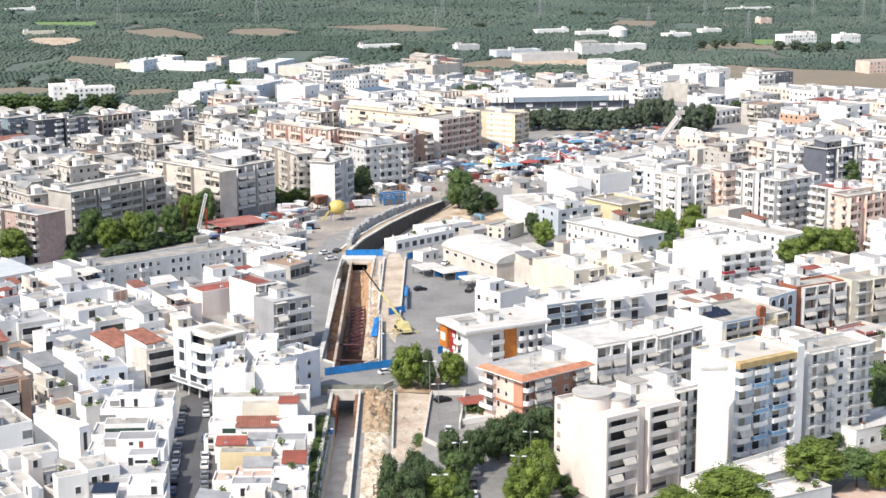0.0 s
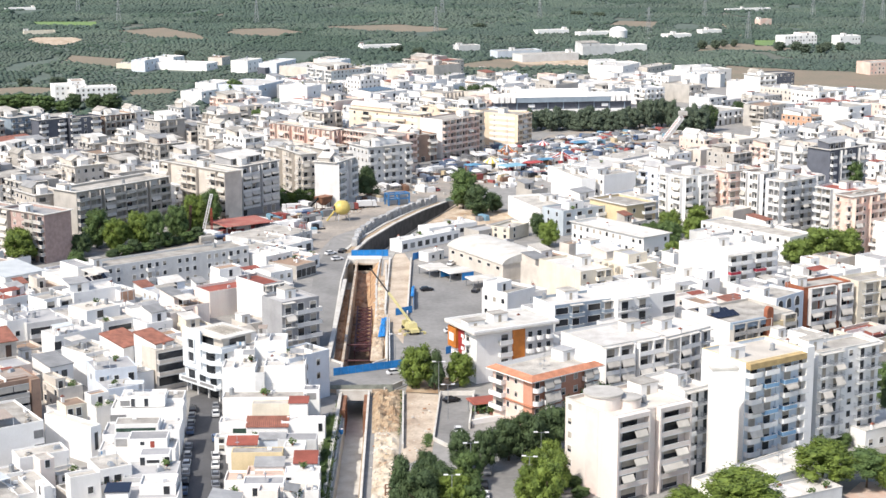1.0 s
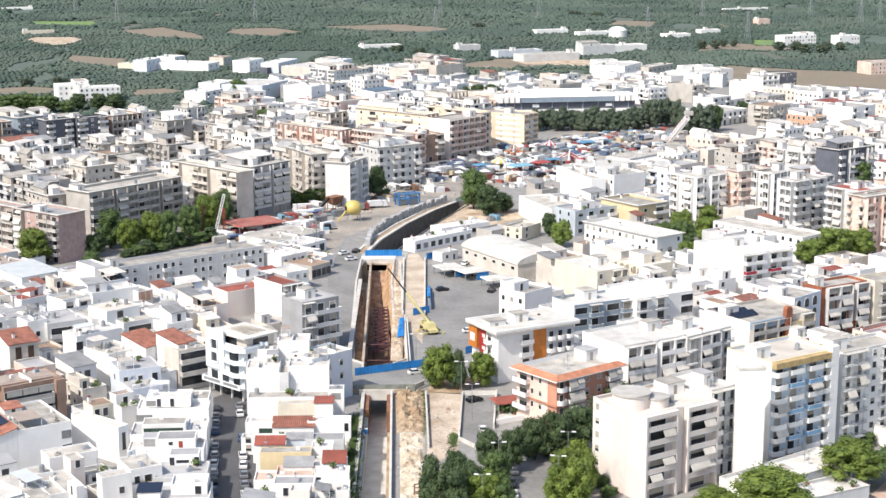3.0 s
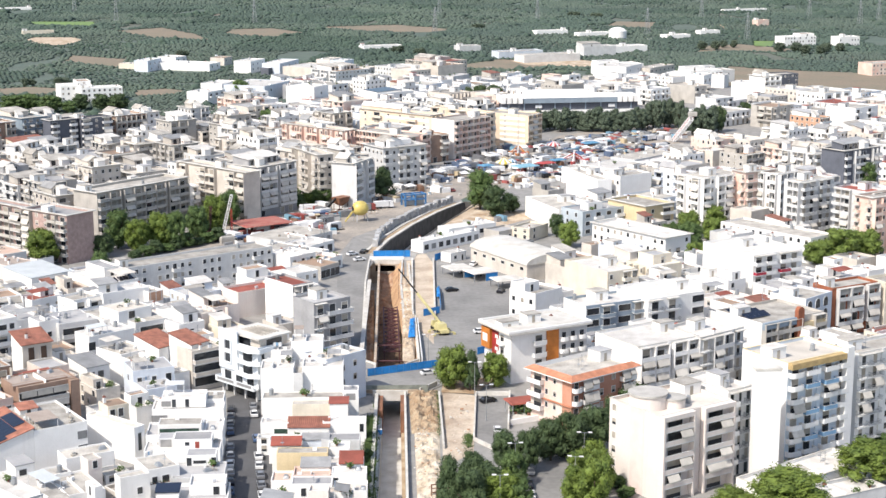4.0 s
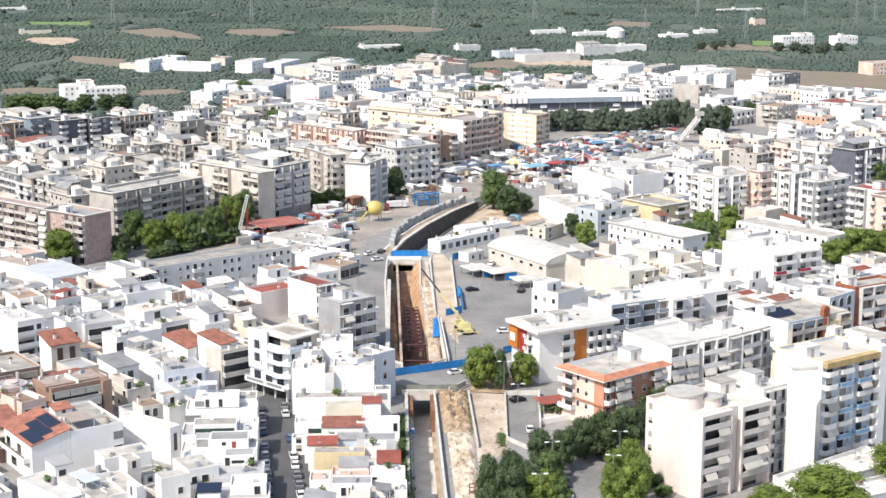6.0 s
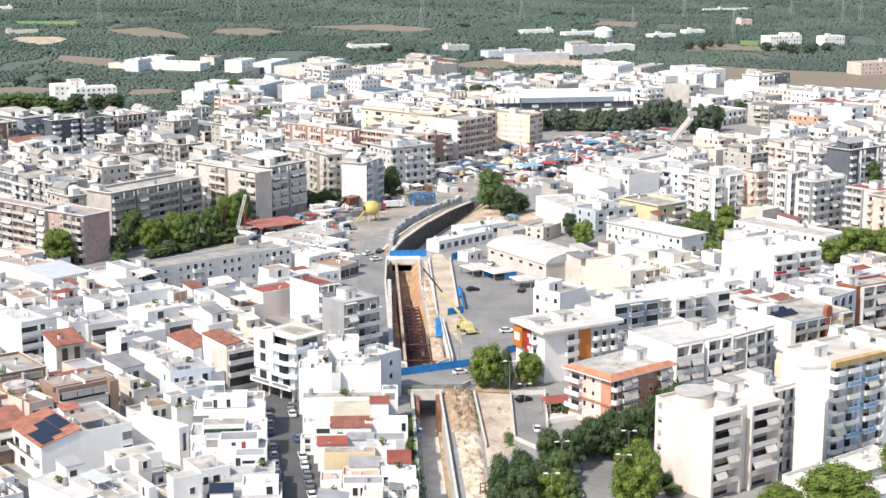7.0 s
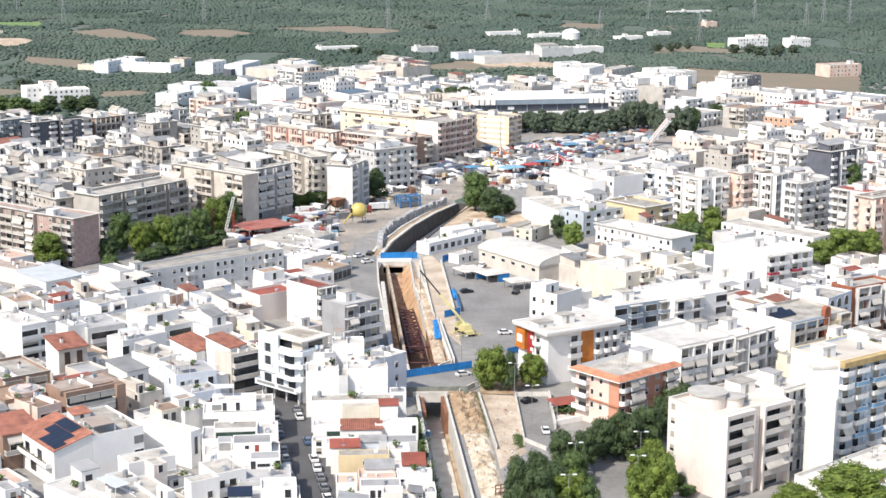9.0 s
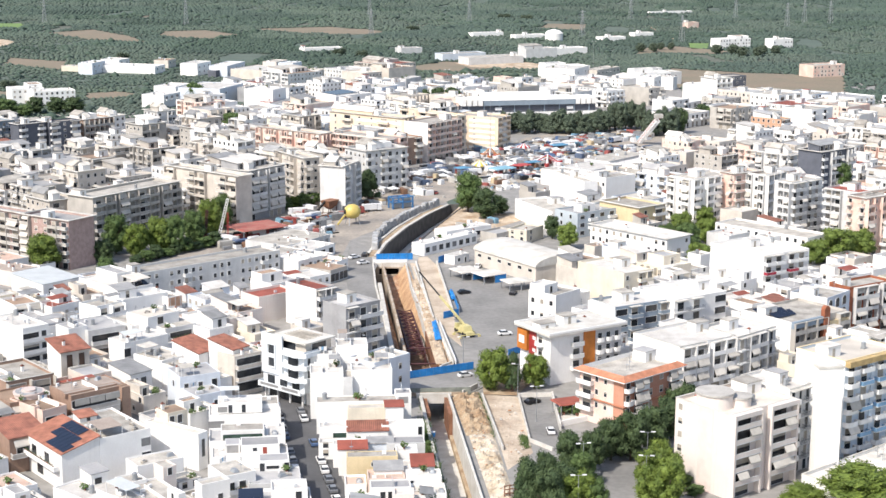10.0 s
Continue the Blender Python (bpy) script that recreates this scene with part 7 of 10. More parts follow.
tree(152.3, 544.3, 9.9, 11.8, "lime", "round")
tree(99.2, 671.4, 8.4, 14.5, "dark", "round")
tree(-111.4, 561.3, 13.2, 9.4, "mid", "round")
tree(-103.5, 556.5, 11.1, 9.0, "bright", "round")
tree(-96.2, 561.3, 12.2, 9.4, "bright", "round")
tree(-90.6, 561.3, 13.2, 8.0, "mid", "round")
tree(-85.2, 576.3, 12.0, 8.6, "mid", "round")
tree(-80.3, 586.7, 14.0, 9.6, "bright", "round")
tree(-77.0, 603.0, 13.0, 8.7, "mid", "round")
tree(-106.3, 603.0, 10.9, 8.7, "bright", "round")
tree(-119.4, 592.0, 12.8, 8.5, "dark", "round")
tree(-131.7, 535.2, 11.6, 12.0, "bright", "round")
tree(-108.5, 518.0, 7.5, 6.4, "mid", "round")
tree(-113.7, 547.0, 7.9, 7.9, "dark", "round")
tree(-20.0, 661.8, 13.1, 11.4, "dark", "cone")
tree(-60.4, 661.8, 5.2, 9.5, "mid", "round")
tree(-51.6, 671.2, 5.3, 10.9, "mid", "round")
tree(-44.4, 671.3, 5.3, 9.6, "mid", "round")
tree(185.0, 671.5, 13.3, 9.7, "mid", "round")
tree(137.5, 783.1, 7.0, 5.6, "mid", "round")
tree(-198.1, 742.2, 10.6, 3.2, "dark", "cone")
tree(-86.0, 864.2, 12.3, 11.1, "mid", "round")
tree(-92.9, 887.1, 9.5, 9.5, "mid", "round")
tree(-124.9, 1022.3, 11.7, 12.4, "mid", "round")
tree(28.0, 978.1, 13.2, 10.5, "dark", "round")
tree(36.7, 978.2, 13.2, 11.9, "dark", "round")
tree(21.4, 992.6, 10.6, 7.1, "dark", "round")
tree(-244.3, 963.3, 9.6, 13.7, "mid", "round")
tree(-229.2, 949.7, 10.2, 15.2, "mid", "round")
tree(-254.6, 963.3, 8.9, 17.2, "mid", "round")
tree(-213.6, 963.4, 9.6, 10.3, "dark", "round")
tree(-201.6, 963.4, 9.6, 11.7, "dark", "round")
tree(-191.4, 963.5, 9.6, 13.7, "dark", "round")
tree(-217.4, 949.8, 6.8, 10.2, "mid", "round")
tree(-65.0, 636.0, 4.6, 5.5, "mid", "round")
tree(-61.1, 638.5, 5.1, 5.5, "bright", "round")
tree(-57.9, 643.5, 4.2, 5.6, "mid", "round")
tree(-54.2, 643.5, 5.1, 6.0, "mid", "round")
tree(-50.9, 648.6, 4.7, 5.6, "bright", "round")
tree(-47.2, 649.9, 5.6, 6.5, "mid", "round")
tree(-43.7, 653.8, 5.2, 6.1, "mid", "round")
tree(-40.1, 656.5, 5.2, 5.7, "mid", "round")
tree(150.2, 796.3, 7.4, 6.8, "mid", "round")
tree(181.8, 929.7, 8.6, 9.3, "dark", "round")
tree(186.1, 924.6, 7.3, 7.3, "mid", "round")
tree(-102.1, 544.2, 2.8, 5.1, "dark", "round")
tree(-99.2, 548.0, 3.8, 6.3, "mid", "round")
tree(-96.3, 551.7, 4.8, 5.2, "dark", "round")
tree(-93.3, 555.5, 2.8, 6.4, "mid", "round")
tree(-90.2, 559.3, 3.8, 5.3, "dark", "round")
tree(-87.2, 563.2, 4.9, 6.5, "mid", "round")
tree(-83.9, 566.2, 2.9, 5.3, "dark", "round")
tree(-80.8, 570.2, 3.9, 6.6, "mid", "round")
tree(-77.6, 574.2, 5.0, 5.4, "dark", "round")
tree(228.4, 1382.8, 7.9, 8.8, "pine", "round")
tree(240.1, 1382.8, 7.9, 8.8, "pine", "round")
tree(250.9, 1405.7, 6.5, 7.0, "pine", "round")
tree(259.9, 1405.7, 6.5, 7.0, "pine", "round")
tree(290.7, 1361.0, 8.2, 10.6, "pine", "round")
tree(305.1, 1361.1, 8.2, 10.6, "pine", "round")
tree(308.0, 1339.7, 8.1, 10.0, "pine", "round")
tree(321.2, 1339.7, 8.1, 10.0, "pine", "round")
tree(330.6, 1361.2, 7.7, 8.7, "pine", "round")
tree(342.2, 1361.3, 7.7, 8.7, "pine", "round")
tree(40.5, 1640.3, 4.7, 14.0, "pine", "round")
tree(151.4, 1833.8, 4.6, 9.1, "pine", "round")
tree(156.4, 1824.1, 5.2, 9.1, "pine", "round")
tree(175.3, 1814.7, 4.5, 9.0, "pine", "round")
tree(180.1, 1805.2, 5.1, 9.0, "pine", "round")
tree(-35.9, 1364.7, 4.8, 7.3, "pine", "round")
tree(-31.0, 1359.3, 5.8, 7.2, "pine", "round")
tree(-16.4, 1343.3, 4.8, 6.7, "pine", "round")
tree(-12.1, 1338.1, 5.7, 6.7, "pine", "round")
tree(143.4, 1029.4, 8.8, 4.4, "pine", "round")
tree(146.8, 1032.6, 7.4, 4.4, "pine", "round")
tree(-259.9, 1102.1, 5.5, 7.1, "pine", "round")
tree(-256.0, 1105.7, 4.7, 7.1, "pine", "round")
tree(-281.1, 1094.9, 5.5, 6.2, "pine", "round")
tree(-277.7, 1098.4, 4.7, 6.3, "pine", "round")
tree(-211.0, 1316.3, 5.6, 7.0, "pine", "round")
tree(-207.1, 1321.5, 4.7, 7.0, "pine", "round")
tree(57.3, 865.2, 12.2, 7.6, "pine", "cone")
tree(60.9, 874.6, 9.9, 10.5, "pine", "round")
tree(64.0, 876.4, 10.1, 7.6, "pine", "cone")
tree(67.1, 877.9, 10.8, 9.0, "pine", "cone")
tree(69.3, 866.7, 10.9, 8.8, "pine", "round")
tree(72.7, 872.4, 12.2, 10.7, "pine", "cone")
tree(75.8, 873.0, 10.3, 8.9, "pine", "cone")
tree(79.2, 877.8, 10.0, 8.4, "pine", "round")
tree(82.0, 875.2, 9.8, 9.4, "pine", "cone")
tree(84.4, 869.7, 9.9, 10.8, "pine", "cone")
tree(87.3, 868.7, 12.1, 10.3, "pine", "round")
tree(90.9, 874.8, 12.4, 11.1, "pine", "cone")
tree(92.9, 865.3, 10.5, 10.2, "pine", "cone")
tree(96.6, 872.0, 10.9, 10.9, "pine", "round")
tree(99.7, 872.2, 11.8, 9.9, "pine", "cone")
tree(102.0, 866.1, 10.7, 9.5, "pine", "cone")
tree(105.3, 868.9, 10.8, 8.3, "pine", "round")
tree(108.1, 867.5, 11.9, 10.7, "pine", "cone")
tree(112.1, 876.2, 12.2, 8.7, "pine", "cone")
tree(115.2, 876.4, 11.1, 9.4, "pine", "round")
tree(118.7, 880.3, 13.6, 8.3, "pine", "cone")
tree(122.2, 883.9, 14.8, 10.9, "pine", "cone")
tree(124.4, 878.1, 15.4, 8.2, "pine", "round")
tree(128.9, 888.2, 14.5, 7.8, "pine", "cone")
tree(131.6, 886.3, 15.4, 8.0, "pine", "cone")
tree(134.9, 887.8, 13.5, 10.7, "pine", "round")
tree(137.3, 883.0, 14.9, 7.7, "pine", "cone")
tree(137.6, 865.7, 13.1, 7.5, "pine", "cone")
tree(139.1, 856.5, 12.3, 10.0, "pine", "round")
tree(143.5, 865.5, 12.8, 10.9, "pine", "cone")
tree(147.0, 868.5, 14.5, 8.9, "pine", "cone")
tree(148.4, 859.0, 13.0, 10.9, "pine", "round")
tree(152.5, 866.0, 14.3, 10.2, "pine", "cone")
tree(155.7, 866.9, 13.9, 8.6, "dark", "round")


# ---- the close-set houses that fill the quarters ----
# Ground kept free: x, y ranges along tilted strips, as (x0, y0, x1, y1, half width).
LANES = [(58, 973, 72, 963, 9), (39, 810, 49, 802, 9), (50, 549, 60, 554, 8), (62, 572, 80, 586, 5), (-200, 766, -182, 761, 7), (-182, 761, -152, 776, 9), (116, 427, 150, 444, 6), (-31.5, 260, -43, 380, 3.2), (-43, 380, -49, 470, 3.2), (-5, 250, -13.5, 520, 7.0), (-13.5, 520, -13, 560, 10), (-13, 560, 20, 660, 14), (28, 290, 30, 345, 9), (30, 345, 22, 372, 12), (8, 300, 10, 400, 12),
         (16, 400, 20, 520, 17), (16, 360, 18, 400, 14), (-24, 440, -30, 560, 5), (-100, 560, -20, 640, 34), (-90, 555, -140, 520, 16), (-20, 640, 60, 760, 30), (60, 760, 210, 880, 26), (85, 545, 160, 500, 10), (20, 545, 45, 590, 14),
         (44, 300, 90, 300, 14), (100, 320, 130, 340, 10), (10, 520, 40, 540, 14), (60, 905, 125, 905, 16), (22, 928, 60, 915, 16), (*(44.4, 581.5), *(52.1, 561.3), 6), (*(84.2, 551.8), *(112.0, 600.9), 7), (*(88.5, 553.6), *(97.4, 571.3), 8)]


# The works yard with the tree belt and stand behind it, and the roofs low before it.
OPEN = [[(12, 738), (32, 762), (46, 802), (72, 838), (84, 822), (56, 780), (32, 738)], [(-35.9, 571.2), (-39.0, 661.8), (-17.9, 671.3), (1.5, 739.2), (25.8, 752.7), (53.8, 788.6), (54.1, 864.5), (34.9, 929.3), (126.4, 972.8), (166.7, 961.7), (161.3, 904.5), (131.6, 765.0), (103.5, 710.6), (52.8, 648.7), (26.3, 628.7), (5.7, 603.1), (-15.0, 561.3)],
        [(225.3, 1236.9), (348.7, 1193.9), (302.8, 1033.1), (226.7, 1055.5), (202.2, 1107.4)], [(80.6, 547.1), (90.3, 608.8), (122.9, 624.0), (111.6, 586.8), (94.0, 544.3)], [(125.5, 526.5), (134.3, 556.5), (168.0, 561.4), (160.6, 535.3)], [(-103.2, 508.1), (-55.4, 559.4), (-41.7, 537.9), (-42.2, 496.3), (-88.8, 474.1)], [(-97.5, 533.4), (-81.3, 603.0), (-41.4, 661.8), (-35.3, 561.3), (-55.6, 561.3)]]


# The far edge of the town; orchards lie beyond it.
TOWN = [(-420, 800), (-263, 925), (-182, 930), (-125, 945), (-122, 1060), (-127, 1097), (-83, 1104), (-70, 1141), (-34, 1161), (-6, 1175), (30, 1165), (53, 1120), (90, 1130), (124, 1180), (170, 1190), (200, 1120), (204, 1052), (267, 1035), (330, 985), (420, 900), (420, 200), (-420, 200)]


def inside(poly, x, y):
    odd = False
    for (x0, y0), (x1, y1) in zip(poly, poly[1:] + poly[:1]):
        if (y0 > y) != (y1 > y) and x < (x1 - x0) * (y - y0) / (y1 - y0) + x0:
            odd = not odd
    return odd


def lane_free(p, rad):
    if any((q - p).length < r * 0.8 + rad for q, r in TREE_AT):
        return False
    if p.y > 880 and not inside(TOWN, p.x, p.y) or any(inside(poly, p.x, p.y) for poly in OPEN):
        return False
    for x0, y0, x1, y1, half in LANES:
        a, b = Vector((x0, y0)), Vector((x1, y1))
        k = max(0.0, min(1.0, (p - a).dot(b - a) / (b - a).length_squared))
        if (p - a - (b - a) * k).length < half + rad:
            return False
    return True


def foot_free(x, y, rot, w, d):
    u = Vector((math.cos(radians(rot)), math.sin(radians(rot)), 0))
    v = Vector((-u.y, u.x, 0))
    mine = [Vector((x, y, 0)) + u * (w * a) + v * (d * b) for a in (0, 0.25, 0.5, 0.75, 1) for b in (0, 0.25, 0.5, 0.75, 1)]
    for o, fu, fv, fw, fd in FOOT:
        if (o - Vector((x, y, 0))).length > fw + fd + w + d:
            continue
        for p in mine:
            a, b = (p - o).dot(fu), (p - o).dot(fv)
            if -0.3 < a < fw + 0.3 and -0.3 < b < fd + 0.3:
                return False
        own = [o + fu * (fw * a) + fv * (fd * b) for a in (0, 0.5, 1) for b in (0, 0.5, 1)]
        for p in own:
            a, b = (p - Vector((x, y, 0))).dot(u), (p - Vector((x, y, 0))).dot(v)
            if -0.3 < a < w + 0.3 and -0.3 < b < d + 0.3:
                return False
    return True


def quarter(x0, x1, y0, y1, rot, lot, height, walls, styles, keep=0.93, block=5, roofs=("conc", "conc", "conc", "white", "white", "grey", "grey", "grey", "cream", "conc", "red", "brown"), seed=1, name="house", gap=0.15):
    """Rows of houses in a tilted grid, a street after every few lots, inside x0..x1, y0..y1."""
    rnd = random.Random(seed)
    u = Vector((math.cos(radians(rot)), math.sin(radians(rot))))
    v = Vector((-u.y, u.x))
    mid = Vector(((x0 + x1) / 2, (y0 + y1) / 2))
    reach = (abs(x1 - x0) + abs(y1 - y0)) / 2
    b, row = -reach, 0
    while b < reach:
        depth = rnd.uniform(*lot)
        a, col = -reach + rnd.uniform(0, 4), 0
        while a < reach:
            wide = rnd.uniform(*lot) * 0.9
            dd = depth * rnd.uniform(0.85, 1.0)
            p = mid + u * a + v * b
            c = p + u * wide / 2 + v * dd / 2
            if x0 < c.x < x1 and y0 < c.y < y1 and rnd.random() < keep and lane_free(c, min(wide, dd) * 0.5) and foot_free(p.x, p.y, rot, wide, dd):
                h = rnd.uniform(*height)
                fl = max(1, round(h / 3.2))
                rs, ls = rnd.choice(styles), rnd.choice(styles)
                building(p.x, p.y, rot + rnd.uniform(-1.5, 1.5), round(wide, 1), round(dd, 1), round(h, 1), fl, rnd.choice(walls), rs, ls, rnd.choice(roofs), name=name)
            a += wide + gap
            col += 1
            if col % (block + 2) == 0:
                a += 7.0
        b += depth + (7.5 if row % 2 else gap)
        row += 1


def infill(x0, x1, y0, y1, rot, tries, lot, height, walls, styles, seed, roofs=("conc", "white", "white", "grey", "cream", "conc", "grey", "conc", "white", "red", "brown", "grey", "conc", "white", "grey"), name="house", jig=2.0, joined=False):
    """Small houses set into whatever gaps the rows have left."""
    rnd = random.Random(seed)
    for k in range(tries):
        size = lot[1] + (lot[0] - lot[1]) * k / tries
        x, y = rnd.uniform(x0, x1), rnd.uniform(y0, y1)
        w, d = size * rnd.uniform(0.8, 1.25), size * rnd.uniform(0.8, 1.25)
        r = radians(rot)
        c = Vector((x + (math.cos(r) * w - math.sin(r) * d) / 2, y + (math.sin(r) * w + math.cos(r) * d) / 2))
        if lane_free(c, min(w, d) * 0.45) and foot_free(x, y, rot, w, d):
            h = rnd.uniform(*height)
            building(round(x, 1), round(y, 1), rot + rnd.uniform(-jig, jig), round(w, 1), round(d, 1), round(h, 1), max(1, round(h / 3.1)), rnd.choice(walls), rnd.choice(styles), rnd.choice(styles), rnd.choice(roofs), name=name, joined=joined)


FARW = ["white"] * 5 + ["lgrey", "lgrey", "stone", "sand", "bluew", "salmon", "white", "sand", "white", "stone"]
LOW = ["white"] * 11 + ["sand", "sand", "lgrey", "lgrey", "pink", "bluew", "bluew", "stone", "cream"]
# the narrow row between the side street and the cutting
rnd = random.Random(33)
y = 268.0
while y < 352:
    deep = rnd.uniform(6.5, 9.5) if y < 296 else 3.0
    x0, x1 = -27.6 - 0.118 * (y - 290) - 2.9, -8.6 - 0.036 * (y - 290) - 4.0
    cut = x0 + (x1 - x0) * rnd.uniform(0.45, 0.6)
    for a, b in ((x0, cut), (cut + 0.1, x1)):
        h = rnd.uniform(3.4, 4.6) if y > 296 else rnd.uniform(5.5, 8.2)
        if not foot_free(b, y, 88.5, deep - 0.15, b - a):
            continue
        building(round(b, 1), round(y, 1), 88.5, round(deep - 0.15, 1), round(b - a, 1), round(h, 1), max(2, round(h / 3.2)), rnd.choice(["white"] * 9 + ["sand", "cream", "pink"]), "blank", rnd.choice(("bal", "win", "blank")),
                 rnd.choice(("conc", "white", "red", "brown", "white", "brown", "grey", "cream", "red", "brown")), name="house")
    y += deep
# the row along the other side of the street; the corner before the loggias stays open
FOOT.append((Vector((-54.0, 368.0, 0)), Vector((1, 0, 0)), Vector((0, 1, 0)), 8.0, 22.0))
rnd = random.Random(35)
y = 258.0
while y < 384:
    deep, back = rnd.uniform(6.5, 11), rnd.uniform(8, 12)
    x = -27.6 - 0.118 * (y - 290) - 9.9
    if foot_free(x, y, 96.7, deep - 0.15, back):
        h = rnd.uniform(6.0, 9.5)
        building(round(x, 1), round(y, 1), 96.7, round(deep - 0.15, 1), round(back, 1), round(h, 1), max(2, round(h / 3.2)), rnd.choice(LOW), rnd.choice(("bal", "win")), rnd.choice(("win", "blank", "bal")), rnd.choice(("conc", "white", "grey", "conc", "cream", "brown")), name="house")
        y += deep
    else:
        y += 1.5
quarter(-170, -36, 262, 495, 38, (9.5, 15), (5.2, 8.6), LOW, ["win", "bal", "bal", "blank"], seed=5, gap=0.05, keep=0.97, block=9, roofs=("conc", "conc", "conc", "grey", "white", "grey", "grey", "cream", "brown", "red", "conc", "sheet"))
infill(-175, -36, 262, 395, 38, 900, (4.5, 8.5), (3.8, 7.0), LOW, ["win", "blank", "blank"], 41, roofs=("conc", "white", "grey", "cream", "conc", "grey", "conc", "brown", "red", "conc", "tile"), name="small_house")
infill(-175, -36, 380, 500, 38, 900, (4.5, 8.5), (3.8, 7.0), LOW, ["win", "blank", "blank"], 51, joined=True)
quarter(44, 200, 385, 560, 36, (10, 16), (7, 11.0), LOW, ["win", "bal", "blank"], seed=7, gap=0.05, name="townhouse")
infill(30, 200, 385, 560, 36, 900, (5, 10), (4, 9.0), LOW, ["win", "blank", "blank"], 43, joined=True)
quarter(75, 330, 555, 800, 40, (12, 19), (7, 14), FARW, ["bal", "win", "bal"], seed=9, name="apartment_building")
infill(40, 330, 555, 800, 40, 700, (7, 13), (5, 10.0), FARW, ["win", "blank", "bal"], 45, roofs=("conc", "white", "grey", "white", "conc", "red"), joined=True)
quarter(-330, 0, 585, 840, 42, (12, 20), (11, 18), ["white", "stone", "lgrey", "sand", "sand", "stone", "lgrey", "white", "lgrey", "grey", "brown", "pinkgrey"], ["bal", "bal", "bal", "win"], seed=11, name="apartment_building", block=7, roofs=("conc", "grey", "brown", "conc", "cream"))
infill(-330, -20, 585, 840, 42, 700, (8, 14), (6, 13.0), LOW + ["brown", "grey"], ["win", "bal", "bal"], 47, joined=True)
quarter(-120, 140, 800, 1060, 42, (13, 24), (7, 13), FARW, ["bal", "win", "bal", "blank"], seed=13, keep=0.85, name="apartment_building")
infill(-120, 150, 800, 1080, 42, 400, (8, 16), (5, 10.0), FARW, ["win", "blank", "bal"], 49, joined=True)
quarter(-130, 60, 1060, 1200, 42, (20, 34), (7, 12), FARW, ["win", "bal", "blank"], seed=15, keep=0.55, name="warehouse")
quarter(140, 380, 830, 1120, 42, (16, 30), (6, 11), FARW, ["win", "blank", "bal"], seed=17, keep=0.55, name="warehouse")
infill(150, 330, 790, 980, 42, 300, (12, 22), (5, 9.5), FARW, ["win", "bal", "blank"], 53, roofs=("conc", "white", "grey", "white"), name="warehouse")
tagged(new("distant_houses", DISTANT.mesh("distant_houses", *[bpy.data.materials[n] for n in DISTANT_MATS])), "small white flat-roofed houses packed into the gaps of the quarters", "houses", kind="stuff")


# ---- the cutting: floor, retaining walls, decks ----
def cutting():
    s = Shape()
    walls = {}
    for (y0, a0, b0, f0), (y1, a1, b1, f1) in zip(CUT, CUT[1:]):
        s.add([(a0, y0, f0), (b0, y0, f0), (b1, y1, f1), (a1, y1, f1), (a0, y0, f0 - 0.4), (b0, y0, f0 - 0.4), (b1, y1, f1 - 0.4), (a1, y1, f1 - 0.4)],
              [(0, 1, 2, 3), (7, 6, 5, 4), (0, 4, 5, 1), (2, 6, 7, 3)])
        for side, e0, e1, sg in (("left", a0, a1, 1), ("right", b0, b1, -1)):
            zone = "near" if y1 <= 384 else "dug" if y1 <= 552 else "curved"
            top, thick = {"near": (0.9, 0.8) if sg > 0 else (1.3, 0.5), "dug": (0.5, 0.55), "curved": (0.35, 0.6)}[zone]
            if y0 >= 384 and y1 <= 405:
                top = -1.1
            i0, i1 = e0 + thick * sg, e1 + thick * sg
            v = [(e0, y0, f0), (i0, y0, f0), (i1, y1, f1), (e1, y1, f1), (e0, y0, top), (i0, y0, top), (i1, y1, top), (e1, y1, top)]
            walls.setdefault((zone, side), Shape()).add(v, [(4, 5, 6, 7), (1, 2, 6, 5), (3, 0, 4, 7), (0, 1, 5, 4), (2, 3, 7, 6)])
    y, a, b, f = CUT[-1]
    walls["curved", "left"].box(a, y, f, b, y + 0.5, 0.5)
    structure("cutting_floor", s, [CONCRETE_PALE], "bare pale concrete floor of the railway cutting")
    for (zone, side), w in walls.items():
        mat, word = {"near": (CONCRETE_PALE, "pale concrete"), "dug": (CONCRETE_PALE, "earth-stained concrete"), "curved": (SHADED_WALL, "shade-darkened bored-pile")}[zone]
        structure(f"retaining_wall_{zone}_{side}", w, [mat], f"{word} retaining wall of the railway cutting")


cutting()


